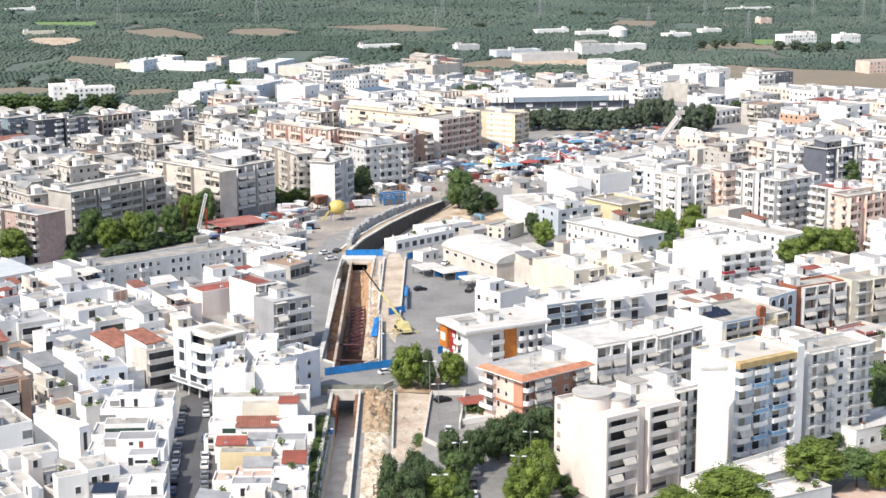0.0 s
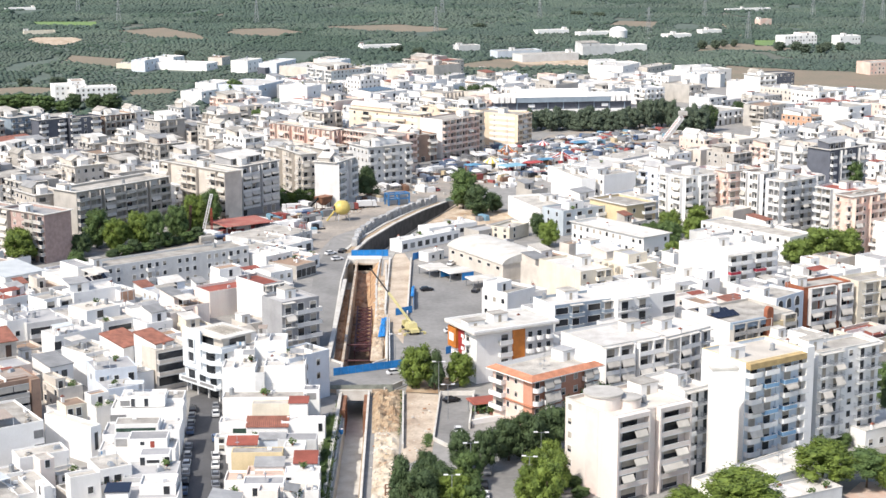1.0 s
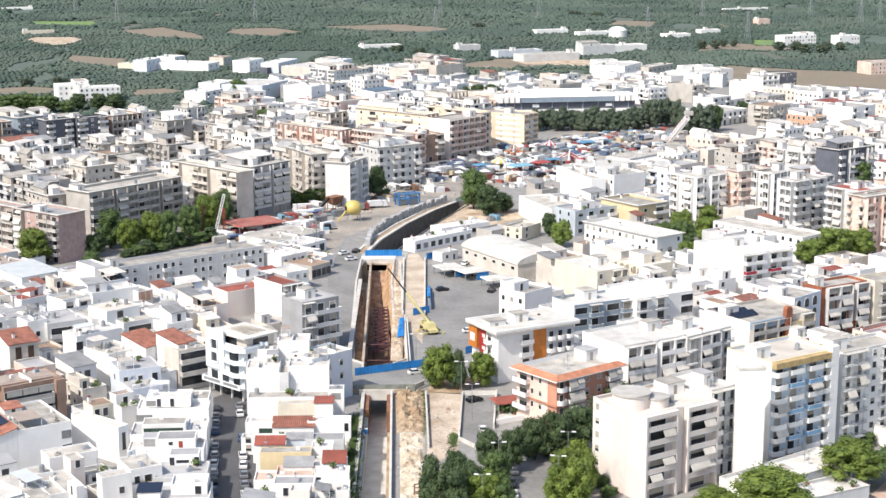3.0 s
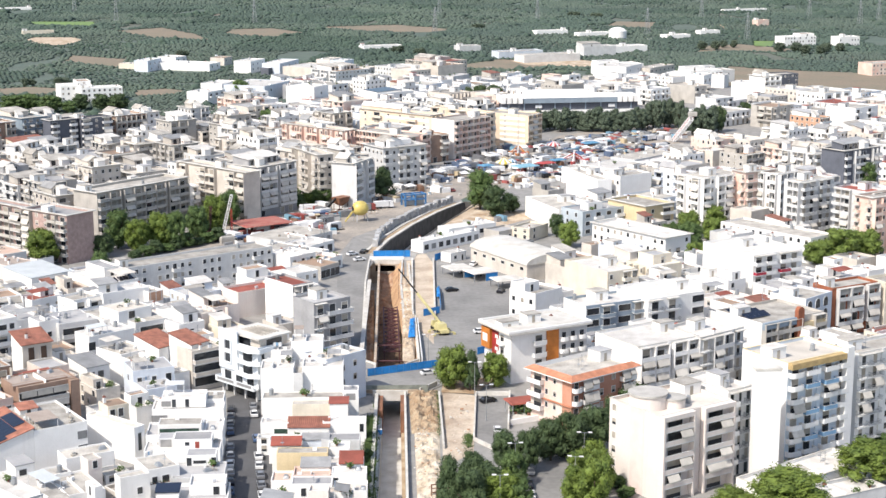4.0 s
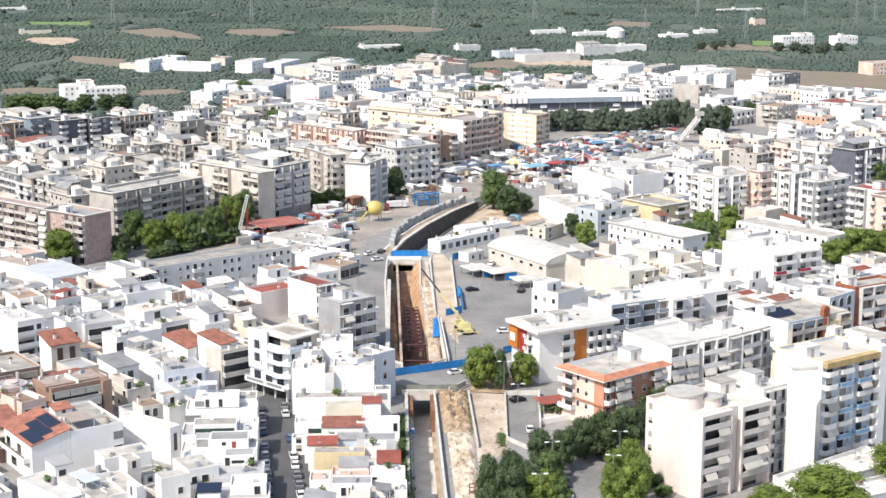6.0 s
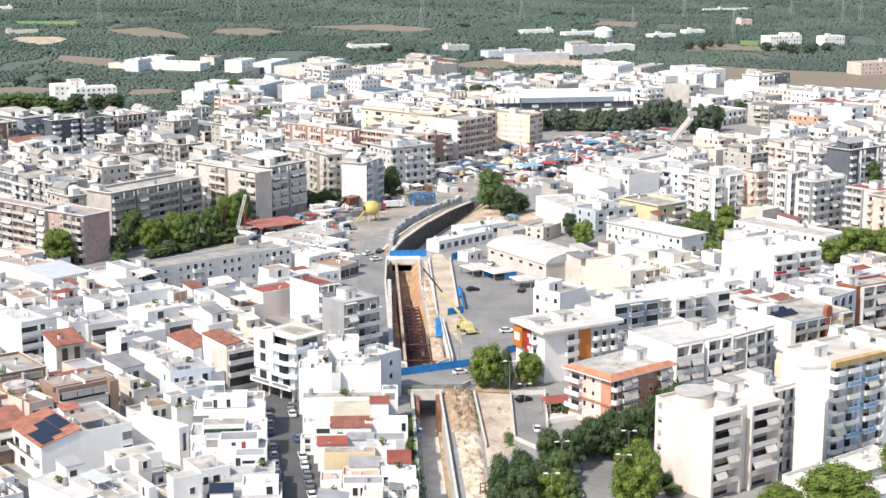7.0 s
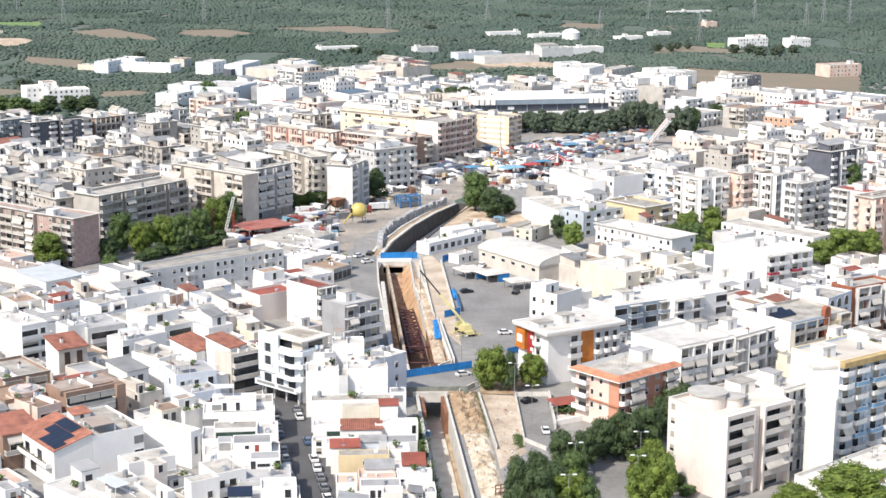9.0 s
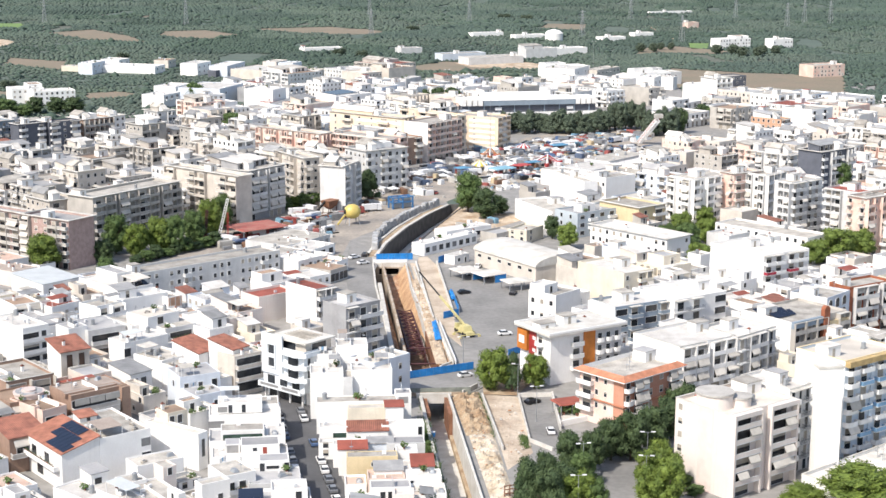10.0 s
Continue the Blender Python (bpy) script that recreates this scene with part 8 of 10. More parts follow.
def ledges():
    """The concrete bench with its pipe along one wall, and the strip of rubble along the foot of the other."""
    rows = [r for r in CUT if r[0] <= 384]
    rows[-1] = (371, -11.51, -3.7, -6.28)
    bench, pipe, strip = Shape(), Shape(), Shape()
    for (y0, a0, b0, f0), (y1, a1, b1, f1) in zip(rows, rows[1:]):
        for sh, e, z0, z1 in ((bench, ((a0 + 0.81, a0 + 1.9), (a1 + 0.81, a1 + 1.9)), f1, -1.6), (strip, ((b0 - 1.3, b0 - 0.51), (b1 - 1.3, b1 - 0.51)), f1, -5.0)):
            (p0, q0), (p1, q1) = e
            sh.add([(p0, y0, z0), (q0, y0, z0), (q1, y1, z0), (p1, y1, z0), (p0, y0, z1), (q0, y0, z1), (q1, y1, z1), (p1, y1, z1)], [(4, 5, 6, 7), (0, 1, 5, 4), (1, 2, 6, 5), (2, 3, 7, 6), (3, 0, 4, 7)])
        pipe.beam((a0 + 1.2, y0, -1.3), (a1 + 1.2, y1, -1.3), 0.28, n=10)
    structure("cutting_bench", bench, [CONCRETE], "grey concrete bench along the wall of the cutting")
    structure("rubble_strip", strip, [EARTH_BROWN], "brown rubble strip along the foot of the cutting wall")
    main = thing("water_pipe", Matrix.Identity(4), "grey steel pipe lying along the bench of the cutting", "pipe")
    part("pipe", pipe.mesh("pipe", STEEL), main)
    butt = thing("barrel", pose(-9.6, 359.0, -1.6), "blue plastic barrel on the bench of the cutting", "barrel")
    part("body", Shape().tube(0, 0, 0, 0.55, 0.5, 0.58, n=16).tube(0, 0, 0.55, 1.15, 0.58, 0.5, n=16).mesh("body", BLUE_SHEET), butt)
    part("lid", Shape().tube(0, 0, 1.153, 1.22, 0.52, n=16).mesh("lid", PALE), butt)


ledges()


def rough_patch(name, corners, mat, amp, z, label, cell=0.8, scale=0.35, rise=0.0, power=1.0):
    """Uneven ground between four corners, heaped by noise and running out flat at its rim; rise lifts its far end."""
    a, b, c, d = [Vector((*p, 0)) for p in corners]
    nx, ny = max(8, int((b - a).length / cell)), max(8, int((d - a).length / cell))
    s, pts = Shape(), []
    for j in range(ny + 1):
        for i in range(nx + 1):
            u, v = i / nx, j / ny
            p = (a * (1 - u) + b * u) * (1 - v) + (d * (1 - u) + c * u) * v
            edge = min(1, 5 * min(u, 1 - u), 8 * min(v, 1 - v))
            h = noise.fractal(Vector((p.x * scale, p.y * scale, z)), 0.9, 2.1, 5)
            pts.append((p.x, p.y, z + edge * amp * (0.6 + h) + rise * v ** power))
    s.add(pts, [(j * (nx + 1) + i, j * (nx + 1) + i + 1, (j + 1) * (nx + 1) + i + 1, (j + 1) * (nx + 1) + i) for j in range(ny) for i in range(nx)])
    return structure(name, s, [mat], label)


SOILS = []
# decks across the cutting
# the first deck takes dark asphalt for the tree shade on its concrete
sheet("road_deck_1", [(-15.2, 384.4), (-0.5, 384.4), (9, 398), (9, 412), (-16.5, 399.5)], ASPHALT, 0.25, "concrete road deck over the railway cutting", 1.3)
sheet("road_deck_2", [(-20.5, 541), (-5, 541), (-4, 552), (-20.5, 552)], CONCRETE, 0.25, "concrete road deck over the railway cutting", 1.5)
# streets and yards
sheet("road_1", [(-25.0, 250), (-33.5, 250), (-38.9, 312.8), (-48.7, 381.9), (-43.5, 389.1), (-38.8, 384.3), (-29.2, 312.8)], STREET, 0.06, "dark asphalt side street lined with parked cars", 0.02)
sheet("road_2", [(20.4, 307.0), (23.7, 330.5), (27.9, 345.4), (36.9, 345.4), (30.7, 312.7), (29.6, 307.0)], ASPHALT, 0.06, "grey asphalt avenue between rows of trees", 0.02)
sheet("road_3", [(-24.6, 414.9), (-15.5, 414.9), (-20.2, 524.7), (-17.0, 561.3), (-28.1, 581.5), (-30.2, 524.7)], ASPHALT, 0.06, "grey asphalt road along the cutting", 0.02)
sheet("car_park", [(2.0, 430.9), (2.6, 533.5), (16.9, 540.6), (41.5, 504.1), (36.4, 438.0), (20.4, 423.3)], ASPHALT, 0.06, "large grey asphalt yard with tyre marks", 0.02)
sheet("paved_court", [(95.1, 310.5), (108.7, 310.5), (112.2, 323.7), (103.0, 322.6)], ROOF["pinkfloor"], 0.06, "pale terracotta paved court under the pines", 0.02)
sheet("parking_lot", [(13.4, 383.7), (21.9, 383.7), (20.2, 353.4), (16.9, 343.5), (12.3, 350.2)], ASPHALT, 0.06, "small walled asphalt parking lot", 0.02)
sheet("yard", [(-95.5, 533.4), (-77.7, 608.7), (-38.3, 692.5), (23.2, 756.1), (68.7, 853.4), (162.0, 937.5), (159.0, 864.7), (117.1, 807.9), (38.8, 692.6), (18.3, 671.3), (-28.1, 581.5), (-33.6, 533.4)], YARD_DUST, 0.05, "dusty pale construction yard", 0.02)
rough_patch("spoil_bank", [(0.1, 305.4), (5.2, 305.4), (4.3, 356.7), (-1.5, 355.5)], LIMESTONE, 0.9, 0.08, "heap of excavated white limestone", cell=0.45, scale=0.5)
rough_patch("spoil_heap", [(-2.1, 354.2), (4.5, 355.1), (3.8, 389.0), (-3.6, 386.6)], EARTH_BROWN, 1.5, 0.08, "broken heap of brown excavated earth", cell=0.45, scale=0.55)
rough_patch("verge", [(4.7, 386.1), (13.2, 384.7), (18.6, 398.0), (5.7, 401.1)], EARTH_BROWN, 0.15, 0.27, "bare brown earth under the trees by the road deck")
rough_patch("dirt_road", [(5.2, 330.5), (12.1, 341.6), (13.2, 384.2), (4.9, 386.6)], DIRT, 0.25, 0.08, "trampled pale dirt track")
rough_patch("earth_bank", [(-5.7, 414.9), (-2.5, 414.9), (-3.9, 516.3), (-8.4, 516.3)], EARTH_PALE, 0.9, 0.08, "trampled broken earth beside the cutting", cell=0.6, scale=0.5)
def batter(name, rows, mat, amp, label, across=9, seed=0.0):
    """A broken slope of earth; each row: y, x and z of its foot, x and z of its head."""
    s, pts, n = Shape(), [], 0
    for r0, r1 in zip(rows, rows[1:]):
        steps = max(2, int((r1[0] - r0[0]) / 0.8))
        for k in range(steps + (r1 is rows[-1])):
            t = k / steps
            y, xa, za, xb, zb = [p + (q - p) * t for p, q in zip(r0, r1)]
            for i in range(across + 1):
                u = i / across
                h = noise.fractal(Vector((u * 2.2 + seed, y * 0.16, seed)), 0.9, 2.1, 5)
                ease = u * u * (3 - 2 * u) * 0.5 + u * 0.5
                pts.append((xa + (xb - xa) * u, y + 0.5 * h, za + (zb - za) * ease + amp * h * min(1, 6 * (1 - u), 2 * u + 0.5)))
            n += 1
    c = across + 1
    s.add(pts, [(j * c + i, j * c + i + 1, (j + 1) * c + i + 1, (j + 1) * c + i) for j in range(n - 1) for i in range(across)])
    return structure(name, s, [mat], label)


batter("earth_bank_right", [(414, -4.9, -3.2, -0.9, 0.15), (436, -5.6, -3.6, -1.8, 0.3), (456, -6.4, -4.6, -2.4, 0.3), (475, -8.8, -5.6, -5.6, 0.35), (500, -11.0, -6.0, -7.2, 0.35), (520, -12.6, -5.6, -7.8, 0.3), (540, -13.0, -4.6, -8.4, 0.1)], EARTH_ORANGE, 0.9, "broken pale orange earth bank along the dug cutting")
batter("earth_slope", [(462, -15.0, -8.0, -7.6, -7.6), (490, -16.0, -7.6, -8.0, -6.4), (515, -16.6, -6.6, -9.0, -5.2), (532, -17.2, -5.2, -9.2, -4.2), (540, -17.4, -4.3, -9.4, -3.6)], EARTH, 1.3, "ochre earth rising to the end of the dug cutting", 14, 4.0)
# floor coloured dark for the shadow inside the cutting
rough_patch("earth_floor", [(-12.6, 412), (-4.9, 412), (-8.6, 500), (-15.2, 500)], SHADE_EARTH, 0.4, -7.95, "brown earth, darkened for shade, on the floor of the dug cutting")
rough_patch("earth_shelf", [(-16.4, 417), (-13.6, 417), (-17.2, 510), (-19.8, 510)], EARTH, 0.9, -3.0, "dark ochre earth shelf beside the inner wall", cell=0.5, scale=0.6)
rough_patch("earth_mound", [(3.5, 597.6), (28.5, 603.1), (46.0, 626.3), (17.8, 650.0)], EARTH_PALE, 0.4, 0.08, "reddish earth bank beside the curved cutting")
for k, pts in enumerate(([(-323.0, 1599.6), (-270.0, 1521.6), (-208.4, 1482.4), (-236.2, 1563.6), (-283.1, 1646.0)], [(-296.7, 1281.2), (-242.2, 1225.9), (-251.2, 1296.1), (-302.5, 1331.3)], [(-208.7, 1563.8), (-163.1, 1522.3), (-130.2, 1578.7), (-169.7, 1638.9), (-208.0, 1623.1)], [(201.0, 1100.2), (241.0, 1052.3), (297.4, 1014.4), (343.9, 1177.3), (274.4, 1202.1), (225.3, 1236.9)],
                         [(-124.8, 1655.0), (-69.9, 1593.8), (14.5, 1624.6), (-44.3, 1688.2)], [(177.4, 1681.5), (216.6, 1641.5), (233.4, 1724.1), (192.8, 1741.3)], [(11.1, 1236.0), (62.2, 1209.8), (100.6, 1264.0), (52.9, 1297.5)])):
    sheet(f"bare_field_{k + 1}", pts, SOIL, 0.12, "bare ploughed reddish soil among the orchards", 0.1)
    SOILS.append(pts)
sheet("bare_field_8", [(-382.4, 1493.0), (-381.1, 1519.5), (-343.7, 1519.4), (-328.5, 1486.4), (-330.5, 1448.6), (-339.0, 1430.5), (-365.1, 1454.9)], EARTH_PALE, 0.22, "pale stony ground among the orchards", 0.1)
SOILS.append([(-382.4, 1493.0), (-381.1, 1519.5), (-343.7, 1519.4), (-328.5, 1486.4), (-330.5, 1448.6), (-339.0, 1430.5), (-365.1, 1454.9)])
sheet("bare_field_9", [(-295.6, 1080.3), (-275.3, 1090.6), (-253.6, 1080.1), (-248.2, 1056.4), (-264.4, 1046.7), (-286.7, 1046.8)], SOIL, 0.22, "bare reddish field beside the orchards", 0.1)
SOILS.append([(-295.6, 1080.3), (-275.3, 1090.6), (-253.6, 1080.1), (-248.2, 1056.4), (-264.4, 1046.7), (-286.7, 1046.8)])
sheet("bare_field_10", [(-200.1, 1069.7), (-180.9, 1079.9), (-167.4, 1066.2), (-174.9, 1043.1), (-196.5, 1040.0)], SOIL, 0.22, "dry field at the town edge", 0.1)
SOILS.append([(-200.1, 1069.7), (-180.9, 1079.9), (-167.4, 1066.2), (-174.9, 1043.1), (-196.5, 1040.0)])
sheet("bare_field_11", [(59.7, 1283.6), (105.0, 1313.2), (128.5, 1268.9), (120.0, 1227.6), (99.1, 1236.7), (69.2, 1250.5)], EARTH_PALE, 0.22, "pale dusty yard among the workshops", 0.1)
SOILS.append([(59.7, 1283.6), (105.0, 1313.2), (128.5, 1268.9), (120.0, 1227.6), (99.1, 1236.7), (69.2, 1250.5)])
sheet("bare_field_12", [(234.0, 1422.4), (272.4, 1440.3), (307.9, 1393.1), (295.8, 1359.7), (255.7, 1376.4), (221.5, 1360.0)], SOIL, 0.22, "dry field behind the farm track", 0.1)
SOILS.append([(234.0, 1422.4), (272.4, 1440.3), (307.9, 1393.1), (295.8, 1359.7), (255.7, 1376.4), (221.5, 1360.0)])
sheet("bare_field_13", [(-59.1, 1626.6), (-7.8, 1657.8), (14.9, 1596.0), (-40.6, 1574.2)], SOIL, 0.22, "dry field among the orchards", 0.1)
SOILS.append([(-59.1, 1626.6), (-7.8, 1657.8), (14.9, 1596.0), (-40.6, 1574.2)])
sheet("bare_field_14", [(-440.2, 1734.7), (-370.2, 1734.5), (-356.1, 1667.1), (-427.5, 1683.7)], GRASS, 0.22, "bright green field among the orchards", 0.1)
SOILS.append([(-440.2, 1734.7), (-370.2, 1734.5), (-356.1, 1667.1), (-427.5, 1683.7)])
sheet("bare_field_15", [(289.8, 1477.7), (310.6, 1477.6), (295.4, 1416.3), (280.4, 1416.4)], GRASS, 0.22, "green field beside the farm track", 0.1)
SOILS.append([(289.8, 1477.7), (310.6, 1477.6), (295.4, 1416.3), (280.4, 1416.4)])
sheet("farm_track", [(296.0, 1707.4), (298.4, 1707.5), (284.3, 1447.6), (279.2, 1447.6)], EARTH_PALE, 0.14, "pale farm track between the orchards", 0.1)
sheet("slab_road", [(-5.4, 463.7), (2.6, 432.0), (2.4, 533.5), (-0.8, 551.7), (-7.7, 549.8)], DIRT, 0.07, "pale concrete lane beside the cutting", 0.02)


# ---- orchards and scrub beyond the town ----
def orchard():
    """Olive crowns in field-sized blocks, each block with its own direction, spacing and tone, joined by tone."""
    rng = np.random.default_rng(4)
    far_feet = [(o.x + (u.x * w + v.x * d) / 2, o.y + (u.y * w + v.y * d) / 2, (w + d) * 0.42) for o, u, v, w, d in FOOT if o.y > 900]
    feet = np.array(far_feet)
    tones = [[], [], []]
    for gx in range(-15, 16):
        for gy in range(0, 28):
            cy = 900 + gy * 84
            cx = gx * 96 + rng.uniform(-14, 14) + 40 * math.sin(gy * 1.7)
            if abs(cx) > 0.31 * cy + 150:
                continue
            grow = 1 + max(0, cy - 1300) / 2400
            rot, step = rng.uniform(-0.5, 0.5) + 0.6, rng.uniform(3.7, 4.6) * grow
            size, thin, tone = rng.uniform(1.3, 1.75) * grow, rng.choice((0.08, 0.12, 0.16, 0.3)), int(rng.choice((0, 0, 1, 1, 2)))
            n = int(120 / step)
            q = np.array([(i, j) for i in range(-n // 2, n // 2 + 1) for j in range(-n // 2, n // 2 + 1)]) * step
            q = q + rng.normal(0, 0.16 * step, q.shape)
            q = q[rng.random(len(q)) > thin]
            X, Y = cx + q[:, 0] * math.cos(rot) - q[:, 1] * math.sin(rot), cy + q[:, 0] * math.sin(rot) + q[:, 1] * math.cos(rot)
            edge = 6 * np.sin(Y * 0.05 + gx) + 4 * np.sin(X * 0.07 + gy)
            keep = (np.abs(X - cx + edge) < 49) & (np.abs(Y - cy + edge) < 42)
            for px, py in zip(X[keep], Y[keep]):
                if inside(TOWN, px, py) or (np.hypot(feet[:, 0] - px, feet[:, 1] - py) < feet[:, 2]).any() or any(inside(f, px, py) for f in SOILS):
                    continue
                big = rng.random() < 0.012
                tones[2 if big else tone].append((px, py, size * rng.uniform(0.75, 1.2) * (2.2 if big else 1.0)))
    base = np.array([(0, 0, 0.9), (1, 0, -0.6), (0.31, 0.95, -0.5), (-0.81, 0.59, -0.7), (-0.81, -0.59, -0.5), (0.31, -0.95, -0.6), (0, 0, -0.9)])
    tri = np.array([(0, 1, 2), (0, 2, 3), (0, 3, 4), (0, 4, 5), (0, 5, 1), (6, 2, 1), (6, 3, 2), (6, 4, 3), (6, 5, 4), (6, 1, 5)])
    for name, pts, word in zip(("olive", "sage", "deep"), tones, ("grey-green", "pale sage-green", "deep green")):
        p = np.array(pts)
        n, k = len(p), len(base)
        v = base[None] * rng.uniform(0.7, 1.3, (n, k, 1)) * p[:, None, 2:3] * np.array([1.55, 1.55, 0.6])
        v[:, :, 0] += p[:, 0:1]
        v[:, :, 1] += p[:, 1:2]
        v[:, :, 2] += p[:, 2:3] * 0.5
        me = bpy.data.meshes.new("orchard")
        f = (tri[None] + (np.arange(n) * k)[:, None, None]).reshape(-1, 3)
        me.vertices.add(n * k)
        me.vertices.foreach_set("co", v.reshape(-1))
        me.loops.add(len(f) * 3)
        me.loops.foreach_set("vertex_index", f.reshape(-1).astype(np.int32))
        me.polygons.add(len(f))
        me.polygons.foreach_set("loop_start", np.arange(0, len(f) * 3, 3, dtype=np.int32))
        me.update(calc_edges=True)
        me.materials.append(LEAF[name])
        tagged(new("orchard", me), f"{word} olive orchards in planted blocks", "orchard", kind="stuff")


orchard()


# ---- the railway works ----
def run(p, q):
    """The pose at p with x along p to q, and the length."""
    p, q = Vector(p), Vector(q)
    return pose(p.x, p.y, 0, 0, 0, math.degrees(math.atan2(q.y - p.y, q.x - p.x))), (q - p).length


def hoarding(p, q, h=2.1, z=0.25, step=2.0, base=0.0):
    """Blue sheet panels on posts in a row."""
    m, n = run(p, q)
    root = thing("hoarding", Matrix.Translation((0, 0, z)) @ m, "bright blue sheet hoarding along the edge of the works", "fence", "site hoardings")
    count = max(1, round(n / step))
    w = n / count
    me = cached(("hoard", round(w, 2), h), lambda: Shape().box(0.03, -0.03, 0.1, w - 0.03, 0.03, h, 0).box(0.03, -0.06, h * 0.3, w - 0.03, -0.03, h * 0.3 + 0.1, 0).box(0.03, -0.06, h * 0.8, w - 0.03, -0.03, h * 0.8 + 0.1, 0).mesh("panel", BLUE_SHEET))
    post = cached(("hpost", h), lambda: Shape().box(-0.06, -0.08, 0, 0.06, 0.08, h + 0.05).mesh("post", STEEL))
    for k in range(count):
        part("panel", me, root, pose(w * k, 0, 0))
    for k in range(count + 1):
        part("post", post, root, pose(w * k, 0.1, 0))
    return root


hoarding((-14.4, 400.1), (4.0, 408.9))
hoarding((14.6, 421.6), (21.1, 427.3), z=0.0)
hoarding((-19.1, 545.2), (-6.3, 546.1), h=2.4)
hoarding((2.4, 540.6), (8.4, 548.0), h=2.4, z=0.05)
hoarding((-0.6, 463.7), (4.2, 467.2), h=2.2, z=0.06)
hoarding((4.0, 492.5), (4.5, 470.6), h=2.0, z=0.06)


def concrete_wall(name, p, q, h, t=0.4, z=0.0, mat=CONCRETE_PALE, label="pale concrete wall beside the cutting"):
    m, n = run(p, q)
    return structure(name, Shape().box(0, -t / 2, 0, n, t / 2, h), [mat], label, Matrix.Translation((0, 0, z)) @ m)


concrete_wall("wall_1", (4.2, 384.2), (5.4, 343.5), 1.2)
concrete_wall("wall_2", (13.4, 383.7), (12.3, 350.2), 0.9)
concrete_wall("wall_3", (12.3, 349.4), (16.8, 342.7), 0.9)
concrete_wall("wall_4", (21.9, 383.7), (20.5, 357.5), 1.6)
concrete_wall("wall_5", (-18.8, 508.1), (-17.0, 414.9), 1.0, 1.2)
concrete_wall("wall_6", (-6.5, 533.5), (-3.7, 463.7), 0.8, 0.5)
concrete_wall("wall_7", (13.4, 384.2), (22.0, 384.2), 1.1)
concrete_wall("wall_inner_left", (-13.0, 411), (-16.9, 540), 8.0, 0.7, -8.0, STAINED, "earth-stained concrete inner wall of the cutting")
concrete_wall("wall_inner_right", (-4.6, 411), (-6.2, 459), 5.6, 0.5, -8.0, CORTEN, "earth-stained concrete inner wall of the cutting")
concrete_wall("panel_wall", (-2.3, 455.7), (-0.4, 413.8), 1.6, 0.25, 0.06, PALE, "white boarded panel wall beside the cutting")
concrete_wall("barrier", (-1.1, 413.8), (-3.1, 461.7), 1.0, 0.3, 0.05)
concrete_wall("deck_parapet_1", (-14.2, 385.4), (-1.0, 385.6), 0.9, 0.4, 0.25, STAINED, "stained concrete parapet of the road deck")
concrete_wall("deck_screen", (-14.2, 385.9), (1.5, 386.4), 1.9, 0.06, 0.25, material("grey_green_mesh_screen", (0.3, 0.32, 0.28), rough=0.9, vary=0.2, scale=0.5), "grey-green mesh screen on the road deck")
concrete_wall("deck_parapet_3", (-0.6, 385.8), (3.6, 392.0), 1.4, 0.35, 0.1)
concrete_wall("portal_beam", (-12.4, 384.0), (-3.6, 384.0), 2.6, 0.8, -1.2)
concrete_wall("portal_wing_left", (-10.3, 371.3), (-10.6, 383.5), 6.4, 1.6, -6.2, CORTEN, "rusty brown steel shuttering by the tunnel mouth")
concrete_wall("portal_wing_right", (-4.65, 370), (-5.0, 383.5), 6.6, 0.9, -6.2, CORTEN, "rusty brown steel shuttering by the tunnel mouth")
end = Shape().box(-20.4, 540.2, -8, -18.2, 540.9, -1.0).box(-11.4, 540.2, -8, -8.8, 540.9, -1.0).box(-18.2, 540.2, -8, -11.4, 540.9, -3.7).box(-18.2, 540.2, -1.5, -11.4, 540.9, -1.0)
structure("end_wall", end, [STAINED], "earth-stained end wall with a dark heading")
# added black sheet that makes the inside of the heading read unlit
structure("heading_back", Shape().box(-20.4, 547.0, -8, -8.6, 547.4, -0.9), [TYRE], "black sheet for the darkness inside the heading")
concrete_wall("deck_beam_2", (-20.4, 541.0), (-8.6, 541.0), 1.3, 0.6, -1.0)
concrete_wall("deck_parapet_2", (-20.3, 542.2), (-8.4, 542.2), 1.0, 0.3, 0.25, PALE, "white boarded parapet below the blue hoarding")
# the yard wall carries the tree shade in its dark colour
concrete_wall("yard_wall", (-70.5, 627.3), (-40.7, 660.7), 2.6, 0.4, 0.05, SHADED_WALL, "wall behind the works yard, darkened for tree shade")
concrete_wall("lane_wall_left", (-5.5, 540.6), (-4.0, 467.2), 1.1, 0.5)
concrete_wall("lane_wall_right", (1.8, 540.6), (2.8, 463.7), 1.1, 0.5)


def rim(name, inner, outer, mat, label, z):
    """A strip that follows the outside of the bend of the cutting."""
    s = Shape()
    rows = [r for r in CUT if r[0] >= 552]
    for r0, r1 in zip(rows, rows[1:]):
        q = [(r0[1] - outer, r0[0]), (r0[1] - inner, r0[0]), (r1[1] - inner, r1[0]), (r1[1] - outer, r1[0])]
        s.add([(x, y, z) for x, y in q] + [(x, y, z - 0.3) for x, y in q], [(0, 1, 2, 3), (1, 5, 6, 2), (4, 0, 3, 7)])
    structure(name, s, [mat], label)


rim("rim_beam_inner", 0.02, 1.3, CONCRETE_PALE, "pale capping beam round the curved cutting", 0.45)
rim("rim_track", 1.32, 3.6, EARTH_BROWN, "brown earth strip beside the curved cutting", 0.1)
rim("rim_beam_outer", 3.62, 4.6, CONCRETE_PALE, "pale beam along the earth strip", 0.4)


